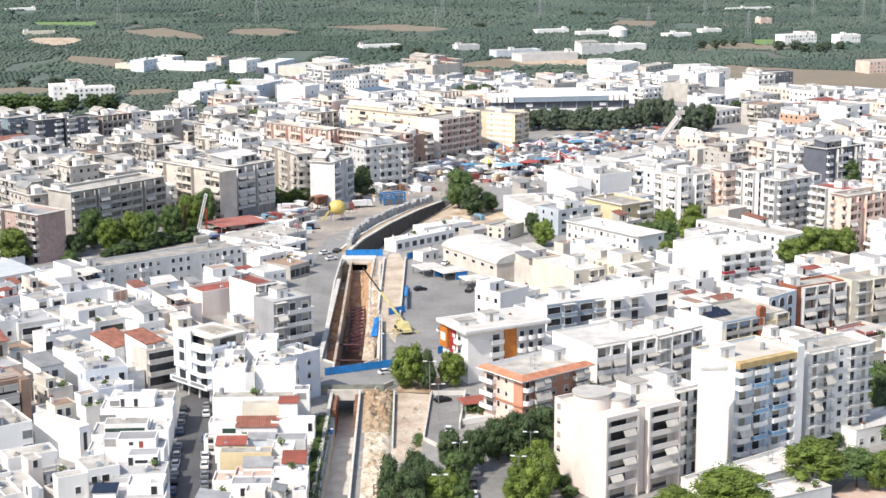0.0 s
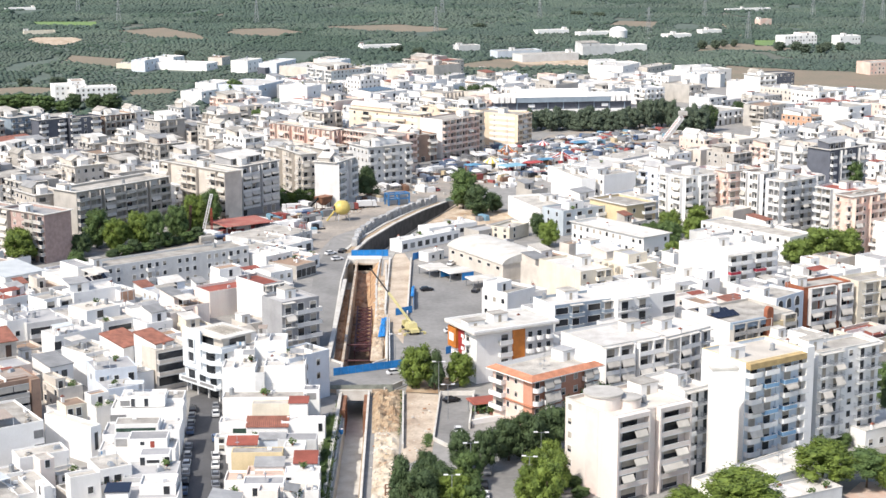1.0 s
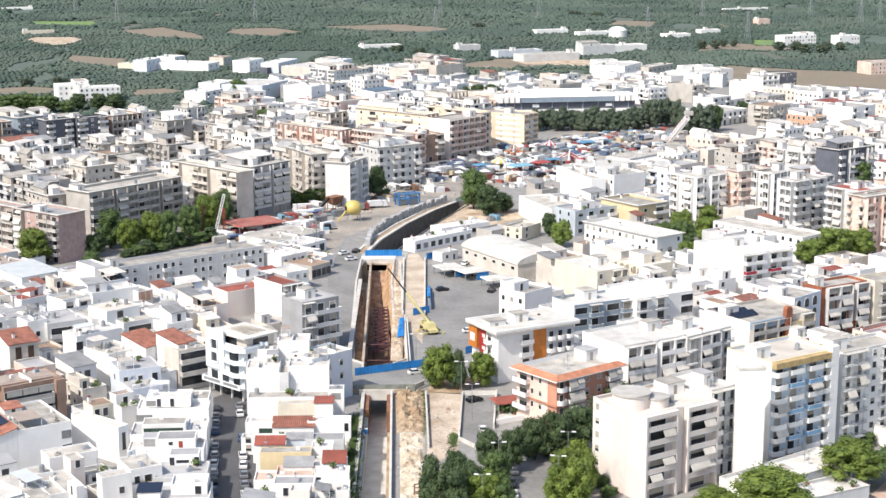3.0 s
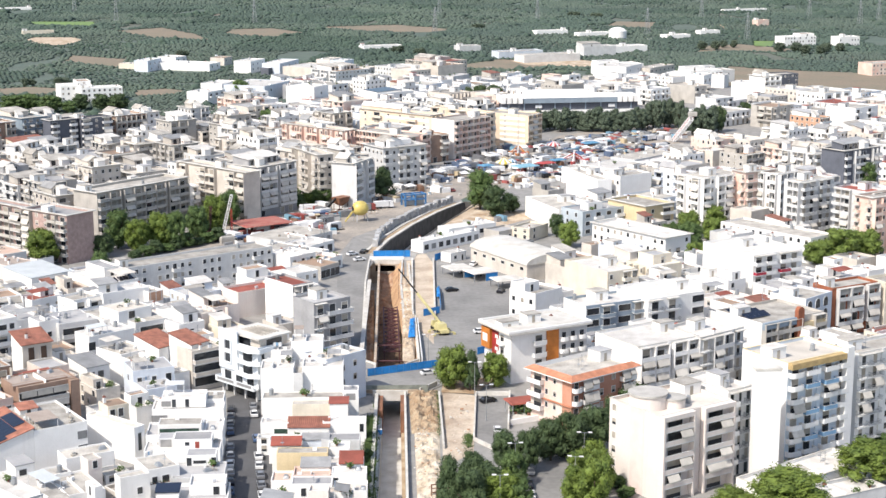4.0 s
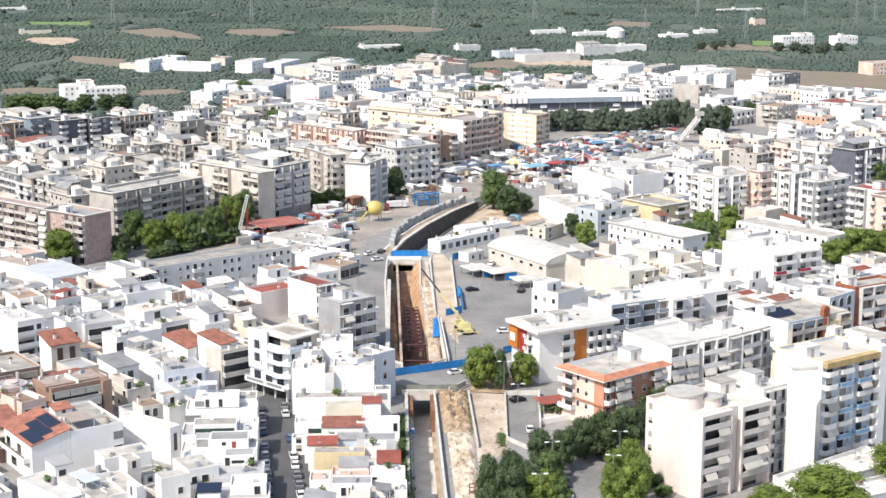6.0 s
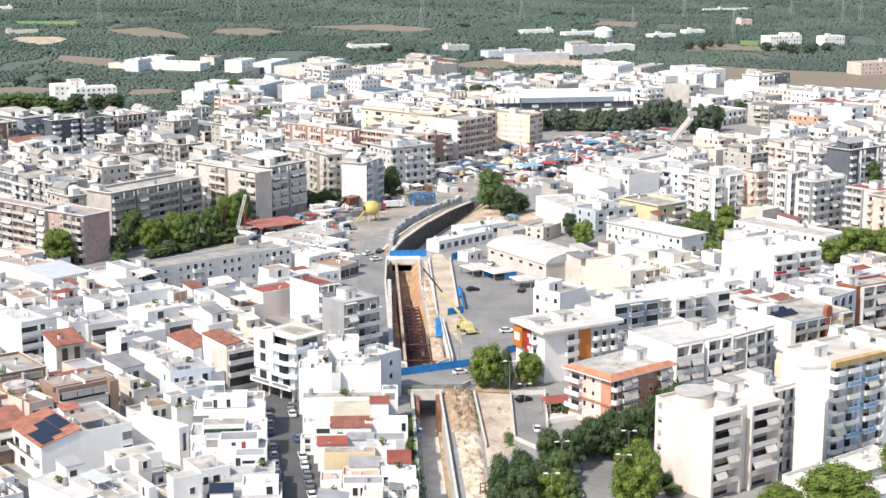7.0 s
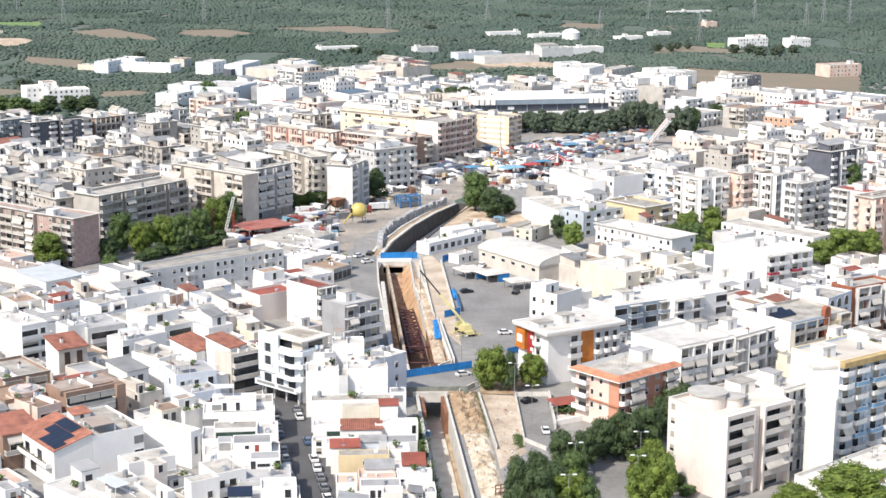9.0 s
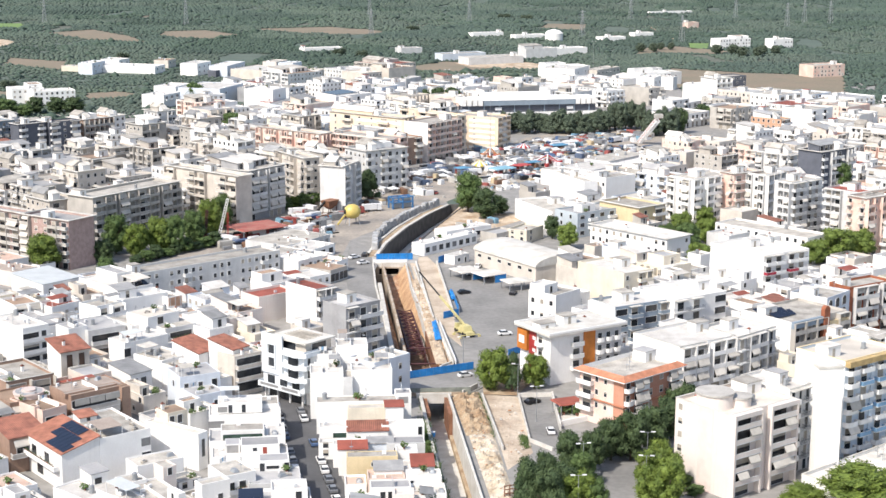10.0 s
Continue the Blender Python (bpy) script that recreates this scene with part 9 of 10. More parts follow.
def lattice(name, p, q, size, mat, label, category, r=0.09, step=None):
    """A square lattice girder between two points."""
    p, q = Vector(p), Vector(q)
    m = Matrix.Translation(p) @ (q - p).to_track_quat("Z", "Y").to_matrix().to_4x4()
    n = (q - p).length
    root = thing(name, m, label, category)
    c = size / 2
    cor = [(-c, -c), (c, -c), (c, c), (-c, c)]
    for x, y in cor:
        part("chord", Shape().beam((x, y, 0), (x, y, n), r).mesh("chord", mat), root)
    s = Shape()
    k, st = 0.0, step or size * 1.2
    while k < n - 0.1:
        e = min(n, k + st)
        for (x0, y0), (x1, y1) in zip(cor, cor[1:] + cor[:1]):
            s.beam((x0, y0, k), (x1, y1, e), r * 0.6)
            s.beam((x0, y0, e), (x1, y1, e), r * 0.6)
        k += st
    part("bracing", s.mesh("bracing", mat), root)
    return root


def shoring_frame():
    """A level braced frame of red-oxide steel let down into the cutting."""
    root = thing("shoring_frame", pose(-9.4, 440, -4.2, 0, 0, 2.3), "red-oxide steel cross-braced shoring frame in the dug cutting", "shoring frame")
    n, w, bay = 52.0, 4.4, 4.3
    for x in (-w / 2, w / 2):
        part("chord", Shape().beam((x, 0, 0), (x, n, 0), 0.28).mesh("chord", RUST), root)
        part("chord", Shape().beam((x, 0, -2.2), (x, n, -2.2), 0.22).mesh("chord", RUST), root)
    k = 0.0
    while k < n - 1:
        part("brace", Shape().beam((-w / 2, k, 0), (w / 2, k + bay, 0), 0.16).mesh("brace", RUST), root)
        part("brace", Shape().beam((w / 2, k, 0), (-w / 2, k + bay, 0), 0.16).mesh("brace", RUST), root)
        part("crossbeam", Shape().beam((-w / 2, k, 0), (w / 2, k, 0), 0.2).mesh("crossbeam", RUST), root)
        part("post", Shape().beam((-w / 2, k, 0), (-w / 2, k, -3.7), 0.16).mesh("post", RUST), root)
        part("post", Shape().beam((w / 2, k, 0), (w / 2, k, -3.7), 0.16).mesh("post", RUST), root)
        k += bay


shoring_frame()
for k in range(2):
    y = 420 + 16 * k
    xl, xr = -13.0 - 0.0302 * (y - 411) + 0.35, -4.3 - 0.041 * (y - 411) - 0.55
    s = thing("strut", pose(xl, y, -1.3), "red-oxide steel strut across the cutting", "strut", "cutting struts")
    part("tube", Shape().beam((0, 0, 0), (xr - xl, 0, 0), 0.22, n=10).mesh("tube", RUST), s)


GANTRY_BLUE = material("dusty_blue_steel", (0.08, 0.24, 0.5), rough=0.5, vary=0.2, scale=0.6)


def gantry(x, y, rot):
    """A blue portal frame of columns and beams with a sheeted end."""
    root = thing("steel_gantry", pose(x, y, 0.06, 0, 0, rot), "bright blue steel frame gantry standing in the works", "gantry")
    for px in (0, 4.5, 9):
        for py in (0, 4):
            part("column", Shape().box(px - 0.3, py - 0.3, 0, px + 0.3, py + 0.3, 4.8).mesh("column", GANTRY_BLUE), root)
    for z in (2.4, 4.4):
        for py in (0, 4):
            part("beam", Shape().box(-0.3, py - 0.25, z, 9.3, py + 0.25, z + 0.5).mesh("beam", GANTRY_BLUE), root)
        for px in (0, 4.5, 9):
            part("crossbeam", Shape().box(px - 0.25, 0.26, z, px + 0.25, 3.74, z + 0.5).mesh("crossbeam", GANTRY_BLUE), root)
    for x0, x1, z0, z1 in ((0.4, 4.1, 0.3, 2.3), (4.9, 8.6, 0.3, 4.2)):
        part("housing", Shape().prism([(x0, 0.5), (x1, 0.5), (x1, 3.5), (x0, 3.5)], z0, z1, 0, [(x0 + 0.2, 0.7), (x1 - 0.2, 0.7), (x1 - 0.2, 3.3), (x0 + 0.2, 3.3)]).mesh("housing", STEEL), root)


gantry(*(-10.2, 643.6), 24)


def mobile_crane(x, y, rot, tip):
    root = thing("mobile_crane", pose(x, y, 0.07, 0, 0, rot), "yellow mobile crane with a long telescopic boom and dark jib", "crane")
    inv = root.matrix_basis.inverted()
    part("carrier", Shape().prism([(-1.3, -4.5), (1.3, -4.5), (1.3, 4.5), (-1.3, 4.5)], 0.7, 1.5, 0, [(-1.25, -4.3), (1.25, -4.3), (1.25, 4.3), (-1.25, 4.3)]).mesh("carrier", CRANE_YELLOW), root)
    cab = Shape().prism([(-1.2, 3.0), (1.2, 3.0), (1.2, 4.6), (-1.2, 4.6)], 1.5, 2.7, 0, [(-1.1, 3.1), (1.1, 3.1), (1.1, 4.1), (-1.1, 4.1)])
    part("cab", cab.mesh("cab", CRANE_YELLOW), root)
    part("turret", Shape().prism([(-1.4, -2.6), (1.4, -2.6), (1.4, 1.0), (-1.4, 1.0)], 1.5, 2.9, 0, [(-1.2, -2.2), (1.2, -2.2), (1.2, 0.6), (-1.2, 0.6)]).mesh("turret", CRANE_YELLOW), root)
    wheel = Shape().beam((-0.2, 0, 0), (0.2, 0, 0), 0.6, n=14).mesh("wheel", TYRE)
    for sx in (-1.25, 1.25):
        for wy in (-3.4, -2.0, 2.0, 3.4):
            part("wheel", wheel, root, pose(sx, wy, 0.6))
    for sx in (-3.0, 3.0):
        for wy in (-3.8, 0.6):
            part("outrigger", Shape().box(min(0, sx), wy - 0.15, 0.6, max(0, sx), wy + 0.15, 0.85).box(sx - 0.35, wy - 0.35, 0, sx + 0.35, wy + 0.35, 0.6).mesh("outrigger", CRANE_YELLOW), root)
    a, b = Vector((0, -1, 2.6)), inv @ Vector(tip)
    mid = a.lerp(b, 0.55)
    part("boom", Shape().beam(a, mid, 0.38).mesh("boom", CRANE_YELLOW), root)
    part("jib", Shape().beam(mid, b, 0.22).mesh("jib", TYRE), root, label="dark steel jib")
    part("hook_cable", Shape().beam(b, b - Vector((0, 0, 9)), 0.05).mesh("hook_cable", TYRE), root)


mobile_crane(*(4.3, 445.5), 20, (*(-8.0, 461.9), 15.0))


def drum(x, y):
    root = thing("mixing_drum", pose(x, y, 0.06, 0, 0, 25), "large yellow drum on a dark steel frame in the works", "silo")
    s = Shape()
    rings = [(-3.2, 1.2), (-2.6, 2.1), (-1.2, 2.8), (0.6, 2.9), (2.0, 2.3), (2.9, 1.2), (3.2, 0.3)]
    n = 20
    v = [(x0, r * math.cos(2 * math.pi * k / n), 5.2 + r * math.sin(2 * math.pi * k / n)) for x0, r in rings for k in range(n)]
    f = [(i * n + k, i * n + (k + 1) % n, (i + 1) * n + (k + 1) % n, (i + 1) * n + k) for i in range(len(rings) - 1) for k in range(n)]
    s.add(v, f + [tuple(range(n))[::-1], tuple(range((len(rings) - 1) * n, len(rings) * n))])
    part("drum", s.mesh("drum", YELLOW, smooth=True), root)
    part("mouth", Shape().beam((-3.35, 0, 5.2), (-3.22, 0, 5.2), 1.0, n=18).mesh("mouth", TYRE), root)
    for sx in (-1.8, 1.8):
        for sy in (-1.8, 1.8):
            part("leg", Shape().beam((sx * 1.3, sy, 0), (sx, sy * 0.6, 3.4), 0.16).mesh("leg", STEEL), root)
    part("hopper", Shape().beam((-6.5, 0, 0.4), (-3.2, 0, 4.2), 0.35).mesh("hopper", YELLOW), root)


drum(*(-26.9, 612.2))


def hopper(x, y, rot):
    """A dark bin on legs with a sloping belt running up to it."""
    root = thing("hopper", pose(x, y, 0.06, 0, 0, rot), "rusty brown aggregate hopper with a sloping belt in the works", "hopper")
    part("bin", Shape().prism([(-2.6, -1.6), (2.6, -1.6), (2.6, 1.6), (-2.6, 1.6)], 3.4, 5.8, 0, [(-3.4, -2.2), (3.4, -2.2), (3.4, 2.2), (-3.4, 2.2)]).mesh("bin", CORTEN), root)
    part("chute", Shape().prism([(-0.7, -0.7), (0.7, -0.7), (0.7, 0.7), (-0.7, 0.7)], 2.2, 3.397, 0, [(-2.4, -1.5), (2.4, -1.5), (2.4, 1.5), (-2.4, 1.5)]).mesh("chute", CORTEN), root)
    for sx in (-2.5, 2.5):
        for sy in (-1.5, 1.5):
            part("leg", Shape().beam((sx, sy, 0), (sx, sy, 3.5), 0.16).mesh("leg", RUST), root)
    part("belt", Shape().beam((-11.0, 0, 0.5), (-3.0, 0, 5.6), 0.5).mesh("belt", TYRE), root)
    part("belt_frame", Shape().beam((-10.8, 0, 0.0), (-7.0, 0, 2.6), 0.25).mesh("belt_frame", RUST), root)


hopper(-36.0, 634.0, 52)
lattice("drilling_mast", (*(-76.9, 581.5), 0.05), (*(-72.9, 581.4), 16.0), 0.9, PALE, "white lattice mast of a drilling rig on the works", "drilling rig", 0.09)
lattice("drilling_brace", (*(-73.1, 581.5), 0.05), (*(-73.0, 579.8), 11.0), 0.6, RED, "red lattice brace of a drilling rig", "drilling rig", 0.07)
lattice("floodlight_mast", (*(-38.2, 568.6), 0.05), (*(-37.8, 569.0), 11.0), 1.7, STEEL, "grey galvanised lattice mast in the works", "mast", 0.09)
lattice("fairground_ramp", (*(125.6, 830.1), 0.05), (*(132.7, 816.3), 14.0), 2.0, PALE, "slanted white and red lattice fairground ramp above the yard", "ride", 0.22)
ramp, top = Vector((*(126.5, 832.2), 0.9)), Vector((*(133.6, 818.6), 15.2))
deck = thing("fairground_slide", Matrix.Identity(4), "faded red slide lying on the fairground ramp", "ride")
part("chute", Shape().beam(ramp, top, 1.3).mesh("chute", material("faded_pink_slide", (0.6, 0.34, 0.33), vary=0.15)), deck)
part("platform", Shape().box(top.x - 2.2, top.y - 1.5, top.z - 0.2, top.x + 2.2, top.y + 1.5, top.z + 1.8).mesh("platform", CONCRETE), deck)
lattice("pile_rig_mast", (*(-81.7, 581.5), 0.05), (*(-80.5, 580.1), 12.0), 0.7, RUST, "rusty red mast of a piling rig", "drilling rig", 0.08)


def block(name, m, w, d, h, mat, label, category, group=""):
    root = thing(name, m, label, category, group)
    part("body", Shape().prism([(0, 0), (w, 0), (w, d), (0, d)], 0, h, 0, [(0.1, 0.1), (w - 0.1, 0.1), (w - 0.1, d - 0.1), (0.1, d - 0.1)]).mesh("body", mat), root)
    return root


# white formwork boxes along the bend of the cutting
FORM = material("dusty_white_formwork", (0.62, 0.62, 0.62), rough=0.6, vary=0.2, scale=0.5, obj=0.35)
BEND = [(-18.3, 563.3), (-17.6, 581.5), (-13.8, 598.6), (-8.4, 613.3), (-1.8, 629.9), (5.1, 643.6), (8.9, 651.3)]
for (p, q) in zip(BEND, BEND[1:]):
    m, n = run(p, q)
    k, rnd = 0.0, random.Random(int(p[0] * 9))
    while k < n - 1.5:
        wide = rnd.uniform(3.2, 4.4)
        root = thing("formwork_box", Matrix.Translation((0, 0, 0.06)) @ m @ pose(k, rnd.uniform(-0.3, 0.3), 0, 0, 0, rnd.uniform(-4, 4)), "white slatted formwork box standing beside the curved cutting", "formwork", "formwork boxes")
        hh = rnd.uniform(2.4, 3.2)
        part("body", Shape().prism([(0, 0), (wide - 0.4, 0), (wide - 0.4, 2.2), (0, 2.2)], 0, hh, 0, [(0.15, 0.2), (wide - 0.6, 0.2), (wide - 0.6, 1.9), (0.15, 1.9)]).mesh("body", FORM), root)
        part("rib", Shape().box(-0.05, -0.12, hh * 0.45, wide - 0.35, 0.0, hh * 0.45 + 0.2).mesh("rib", STEEL), root)
        k += wide


def canopy(p, w, d, h, mat, rot, label, side=None, roofm=None):
    root = thing("canopy", pose(p[0], p[1], 0.06, 0, 0, rot), label, "canopy")
    part("roof", Shape().prism([(-0.3, -0.3), (w + 0.3, -0.3), (w + 0.3, d + 0.3), (-0.3, d + 0.3)], h, h + 0.35, 0, [(0, 0), (w, 0), (w, d), (0, d)]).mesh("roof", mat), root)
    post = cached(("cpost", h), lambda: Shape().box(-0.12, -0.12, 0, 0.12, 0.12, h).mesh("post", STEEL))
    for px in (0.2, w / 2, w - 0.2):
        for py in (0.2, d - 0.2):
            part("post", post, root, pose(px, py, 0))
    if side:
        part("side_panel", Shape().box(w * 0.5, -0.1, 0.1, w - 0.1, 0.0, h - 0.1).mesh("side_panel", side), root)
    return root


canopy((8.6, 512.6), 8, 8, 2.7, CONCRETE_PALE, 28, "white flat steel canopy with blue back sheet and parked cars", BLUE_SHEET)
canopy((15.4, 507.6), 9, 7, 2.7, CONCRETE_PALE, 30, "white flat steel canopy with blue sheet side", BLUE_SHEET)
canopy((22.8, 497.2), 9, 6, 2.7, CONCRETE_PALE, 24, "white flat steel canopy over parked buses")
canopy((-67.1, 577.6), 19, 14, 4.2, material("faded_red_sheet", (0.38, 0.1, 0.08), vary=0.2, scale=0.3, second=(0.42, 0.2, 0.16)), 34, "faded red sheet canopy in the works yard")


def shed():
    """The vaulted workshop: a long barrel roof on low walls."""
    F, L, R = Vector((32.6, 508.9)), Vector((14.8, 538.3)), Vector((46.5, 530.0))
    m, n = run(F, L)
    w = 19.0
    root = thing("workshop", m, "pale vaulted workshop with a grey barrel roof", "shed")
    part("wall", Shape().box(0, -w, 0, n, 0, 5.5).mesh("wall", WALL["sand"]), root)
    s, seg = Shape(), 14
    for x0, x1 in ((-0.3, n + 0.3),):
        ring = [(-w / 2 + (w / 2 + 0.4) * math.cos(math.pi * k / seg), 5.5 + 3.0 * math.sin(math.pi * k / seg)) for k in range(seg + 1)]
        v = [(x0, y, z) for y, z in ring] + [(x1, y, z) for y, z in ring]
        c = seg + 1
        s.add(v, [(k + 1, k, c + k, c + k + 1) for k in range(seg)] + [tuple(range(c)), tuple(range(2 * c - 1, c - 1, -1)), (0, seg, c + seg, c)])
    part("roof", s.mesh("roof", CONCRETE_PALE), root)
    for k in range(6):
        part("window", window_mesh(2.0, 1.0, 0), root, pose(3 + k * (n - 6) / 5, 0, 3.4, 0, 0, 180))


shed()


# ---- vehicles ----
PAINT = {"white": PALE, "grey": material("silver_car_paint", (0.35, 0.36, 0.38), rough=0.3, metal=0.4), "black": material("black_car_paint", (0.02, 0.02, 0.025), rough=0.25),
         "red": material("dull_red_paint", (0.3, 0.07, 0.06), rough=0.4), "blue": material("blue_car_paint", (0.09, 0.15, 0.28), rough=0.35), "yellow": YELLOW}


def car_mesh(color):
    def make():
        s = Shape()
        prof = [(-2.1, 0.35), (2.1, 0.35), (2.12, 0.7), (1.9, 0.85), (1.1, 0.95), (-1.7, 1.0), (-2.1, 0.9)]
        n = len(prof)
        v = [(sx, y, z) for sx in (-0.86, 0.86) for y, z in prof]
        s.add(v, [tuple(range(n)), tuple(range(2 * n - 1, n - 1, -1))] + [(k, n + k, n + (k + 1) % n, (k + 1) % n) for k in range(n)])
        s.prism([(-0.6, -1.3), (0.6, -1.3), (0.6, 0.2), (-0.6, 0.2)], 1.44, 1.48, 0)
        return s.mesh("body", PAINT[color])
    return cached(("car", color), make)


def axle_mesh(gap, r):
    return cached(("axle", gap, r), lambda: Shape().beam((-gap - 0.12, 0, 0), (-gap + 0.12, 0, 0), r, n=10).beam((gap - 0.12, 0, 0), (gap + 0.12, 0, 0), r, n=10).beam((-gap, 0, 0), (gap, 0, 0), 0.06).mesh("axle", TYRE))


def car(x, y, rot, color, z=0.07):
    words = {"grey": "silver-grey"}.get(color, color)
    far = y > 545
    if ("carT", color, far) in CACHE:
        return copy_thing(CACHE["carT", color, far], pose(x, y, z, 0, 0, rot))
    root = thing("car", pose(x, y, z, 0, 0, rot), f"{words} parked passenger car with dark windows", "car", "parked cars")
    part("body", car_mesh(color), root)
    part("window_glass", Shape().prism([(-0.8, -1.75), (0.8, -1.75), (0.8, 0.95), (-0.8, 0.95)], 0.97, 1.44, 0, [(-0.62, -1.35), (0.62, -1.35), (0.62, 0.25), (-0.62, 0.25)]).mesh("window_glass", PLAIN_GLASS), root)
    wheel = cached("wheel", lambda: Shape().beam((-0.1, 0, 0), (0.1, 0, 0), 0.32, n=12).mesh("wheel", TYRE))
    for wy in (-1.3, 1.3):
        if far:
            part("axle", axle_mesh(0.8, 0.32), root, pose(0, wy, 0.32))
            continue
        for sx in (-0.8, 0.8):
            part("wheel", wheel, root, pose(sx, wy, 0.32))
    CACHE["carT", color, far] = root
    return root


def truck(x, y, rot, color, box="white", z=0.07):
    key = ("truckT", color, box)
    if key in CACHE:
        return copy_thing(CACHE[key], pose(x, y, z, 0, 0, rot))
    root = thing("truck", pose(x, y, z, 0, 0, rot), f"{color} lorry with a {box} load box parked in the works", "truck", "works lorries")
    part("cab", Shape().prism([(-1.2, 2.2), (1.2, 2.2), (1.2, 4.0), (-1.2, 4.0)], 0.6, 2.9, 0, [(-1.1, 2.3), (1.1, 2.3), (1.1, 3.7), (-1.1, 3.7)]).mesh("cab", PAINT[color]), root)
    part("windscreen", Shape().box(-0.95, 3.86, 1.7, 0.95, 3.98, 2.5).mesh("windscreen", PLAIN_GLASS), root)
    part("load_box", Shape().prism([(-1.25, -4.0), (1.25, -4.0), (1.25, 2.0), (-1.25, 2.0)], 0.9, 3.0, 0, [(-1.22, -3.95), (1.22, -3.95), (1.22, 1.95), (-1.22, 1.95)]).mesh("load_box", PAINT[box]), root)
    for wy in (-2.9, -1.7, 3.0):
        part("axle", axle_mesh(1.05, 0.5), root, pose(0, wy, 0.5))
    CACHE[key] = root
    return root


def stall(x, y, rot, color, z=0.07):
    key = ("stallT", color)
    if key in CACHE:
        return copy_thing(CACHE[key], pose(x, y, z, 0, 0, rot))
    root = thing("market_tent", pose(x, y, z, 0, 0, rot), f"{color} canvas tent with a peaked roof on thin posts", "tent", "yard tents")
    s = Shape().prism([(-2, -2), (2, -2), (2, 2), (-2, 2)], 2.2, 2.45)
    s.add([(-2, -2, 2.45), (2, -2, 2.45), (2, 2, 2.45), (-2, 2, 2.45), (0, 0, 3.4)], [(0, 1, 4), (1, 2, 4), (2, 3, 4), (3, 0, 4)])
    part("roof", s.mesh("roof", PAINT[color]), root)
    post = cached("spost", lambda: Shape().box(-0.05, -0.05, 0, 0.05, 0.05, 2.2).mesh("post", STEEL))
    for sx in (-1.9, 1.9):
        for sy in (-1.9, 1.9):
            part("post", post, root, pose(sx, sy, 0))
    CACHE[key] = root
    return root


def container(x, y, rot, color, z=0.07):
    key = ("contT", color)
    if key in CACHE:
        return copy_thing(CACHE[key], pose(x, y, z, 0, 0, rot))
    root = thing("container", pose(x, y, z, 0, 0, rot), f"{color} ribbed steel site container", "container", "site containers")
    ring = []
    for k in range(12):
        ring += [(1.2, -3 + 0.5 * k), (1.2, -2.75 + 0.5 * k), (1.12, -2.72 + 0.5 * k), (1.12, -2.53 + 0.5 * k)]
    ring += [(-px, -py) for px, py in ring]
    part("body", Shape().prism(ring, 0.05, 2.55).mesh("body", PAINT[color]), root)
    part("door", Shape().box(-1.0, -3.06, 0.15, 1.0, -3.0, 2.45).mesh("door", STEEL), root)
    CACHE[key] = root
    return root


rnd = random.Random(21)
# kerbside cars in the side street
for k, (p, q, n) in enumerate((((-38.9, 312.8), (-46.7, 374.1), 11), ((-31.8, 310.2), (-41.6, 376.8), 11))):
    m, length = run(p, q)
    for j in range(n):
        if rnd.random() < (0.85, 0.6)[k]:
            at = m @ Vector((length * (j + 0.5) / n, 0, 0))
            car(at.x, at.y, math.degrees(math.atan2(q[1] - p[1], q[0] - p[0])) - 90 + rnd.uniform(-3, 3), rnd.choice(("white", "grey", "black", "grey", "black", "blue", "black")))
for p, rot, c in (((8.0, 495.5), 70, "black"), ((16.0, 444.2), 80, "white"), ((16.3, 378.6), 60, "black"), ((17.9, 355.5), 0, "white"), ((9.3, 529.1), 70, "white"), ((12.6, 522.2), 75, "white"), ((18.5, 518.0), 60, "grey"),
                  ((1.4, 402.4), 65, "white"), ((-23.7, 540.6), 60, "white"), ((-26.7, 549.8), 50, "white"), ((-22.8, 553.6), 20, "black"), ((24.1, 327.6), 0, "grey"), ((23.3, 319.3), 0, "black"), ((32.5, 339.3), 70, "black"), ((30.3, 340.8), 70, "black"),
                  ((23.4, 313.4), 0, "white"), ((23.6, 494.0), 20, "black"), ((15.7, 533.5), 20, "white")):
    car(p[0], p[1], -rot, c)
# the crowded yard
YARD = [((-50.5, 620.3), (-20.9, 664.8), 9, 6), ((-54.8, 597.5), (-38.9, 620.3), 7, 8), ((-13.0, 671.3), (28.0, 739.2), 22, 16), ((28.0, 739.2), (80.9, 821.8), 32, 20), ((65.1, 807.8), (130.2, 858.0), 20, 10), ((-76.8, 576.3), (-63.8, 581.5), 6, 4), ((18.0, 764.9), (59.4, 807.8), 14, 8)]
for p, q, n, spread in YARD:
    m, length = run(p, q)
    for _ in range(n):
        at = m @ Vector((rnd.uniform(0, length), rnd.uniform(-spread, spread), 0))
        if not foot_free(at.x - 3, at.y - 3, 0, 6, 6):
            continue
        a = rnd.choice((36, 126, 36, 50, 100)) + rnd.uniform(-8, 8)
        kind = rnd.random()
        if kind < 0.34:
            car(at.x, at.y, a, rnd.choice(("white", "white", "grey", "black", "red", "blue")))
        elif kind < 0.62:
            truck(at.x, at.y, a, rnd.choice(("white", "white", "red", "white", "blue")), rnd.choice(("white", "grey", "white", "grey", "white")))
        elif kind < 0.84:
            container(at.x, at.y, a, rnd.choice(("white", "grey", "white", "red", "grey", "grey", "white", "blue")))
        else:
            stall(at.x, at.y, a, rnd.choice(("white", "blue", "white", "red", "white", "white", "blue")))


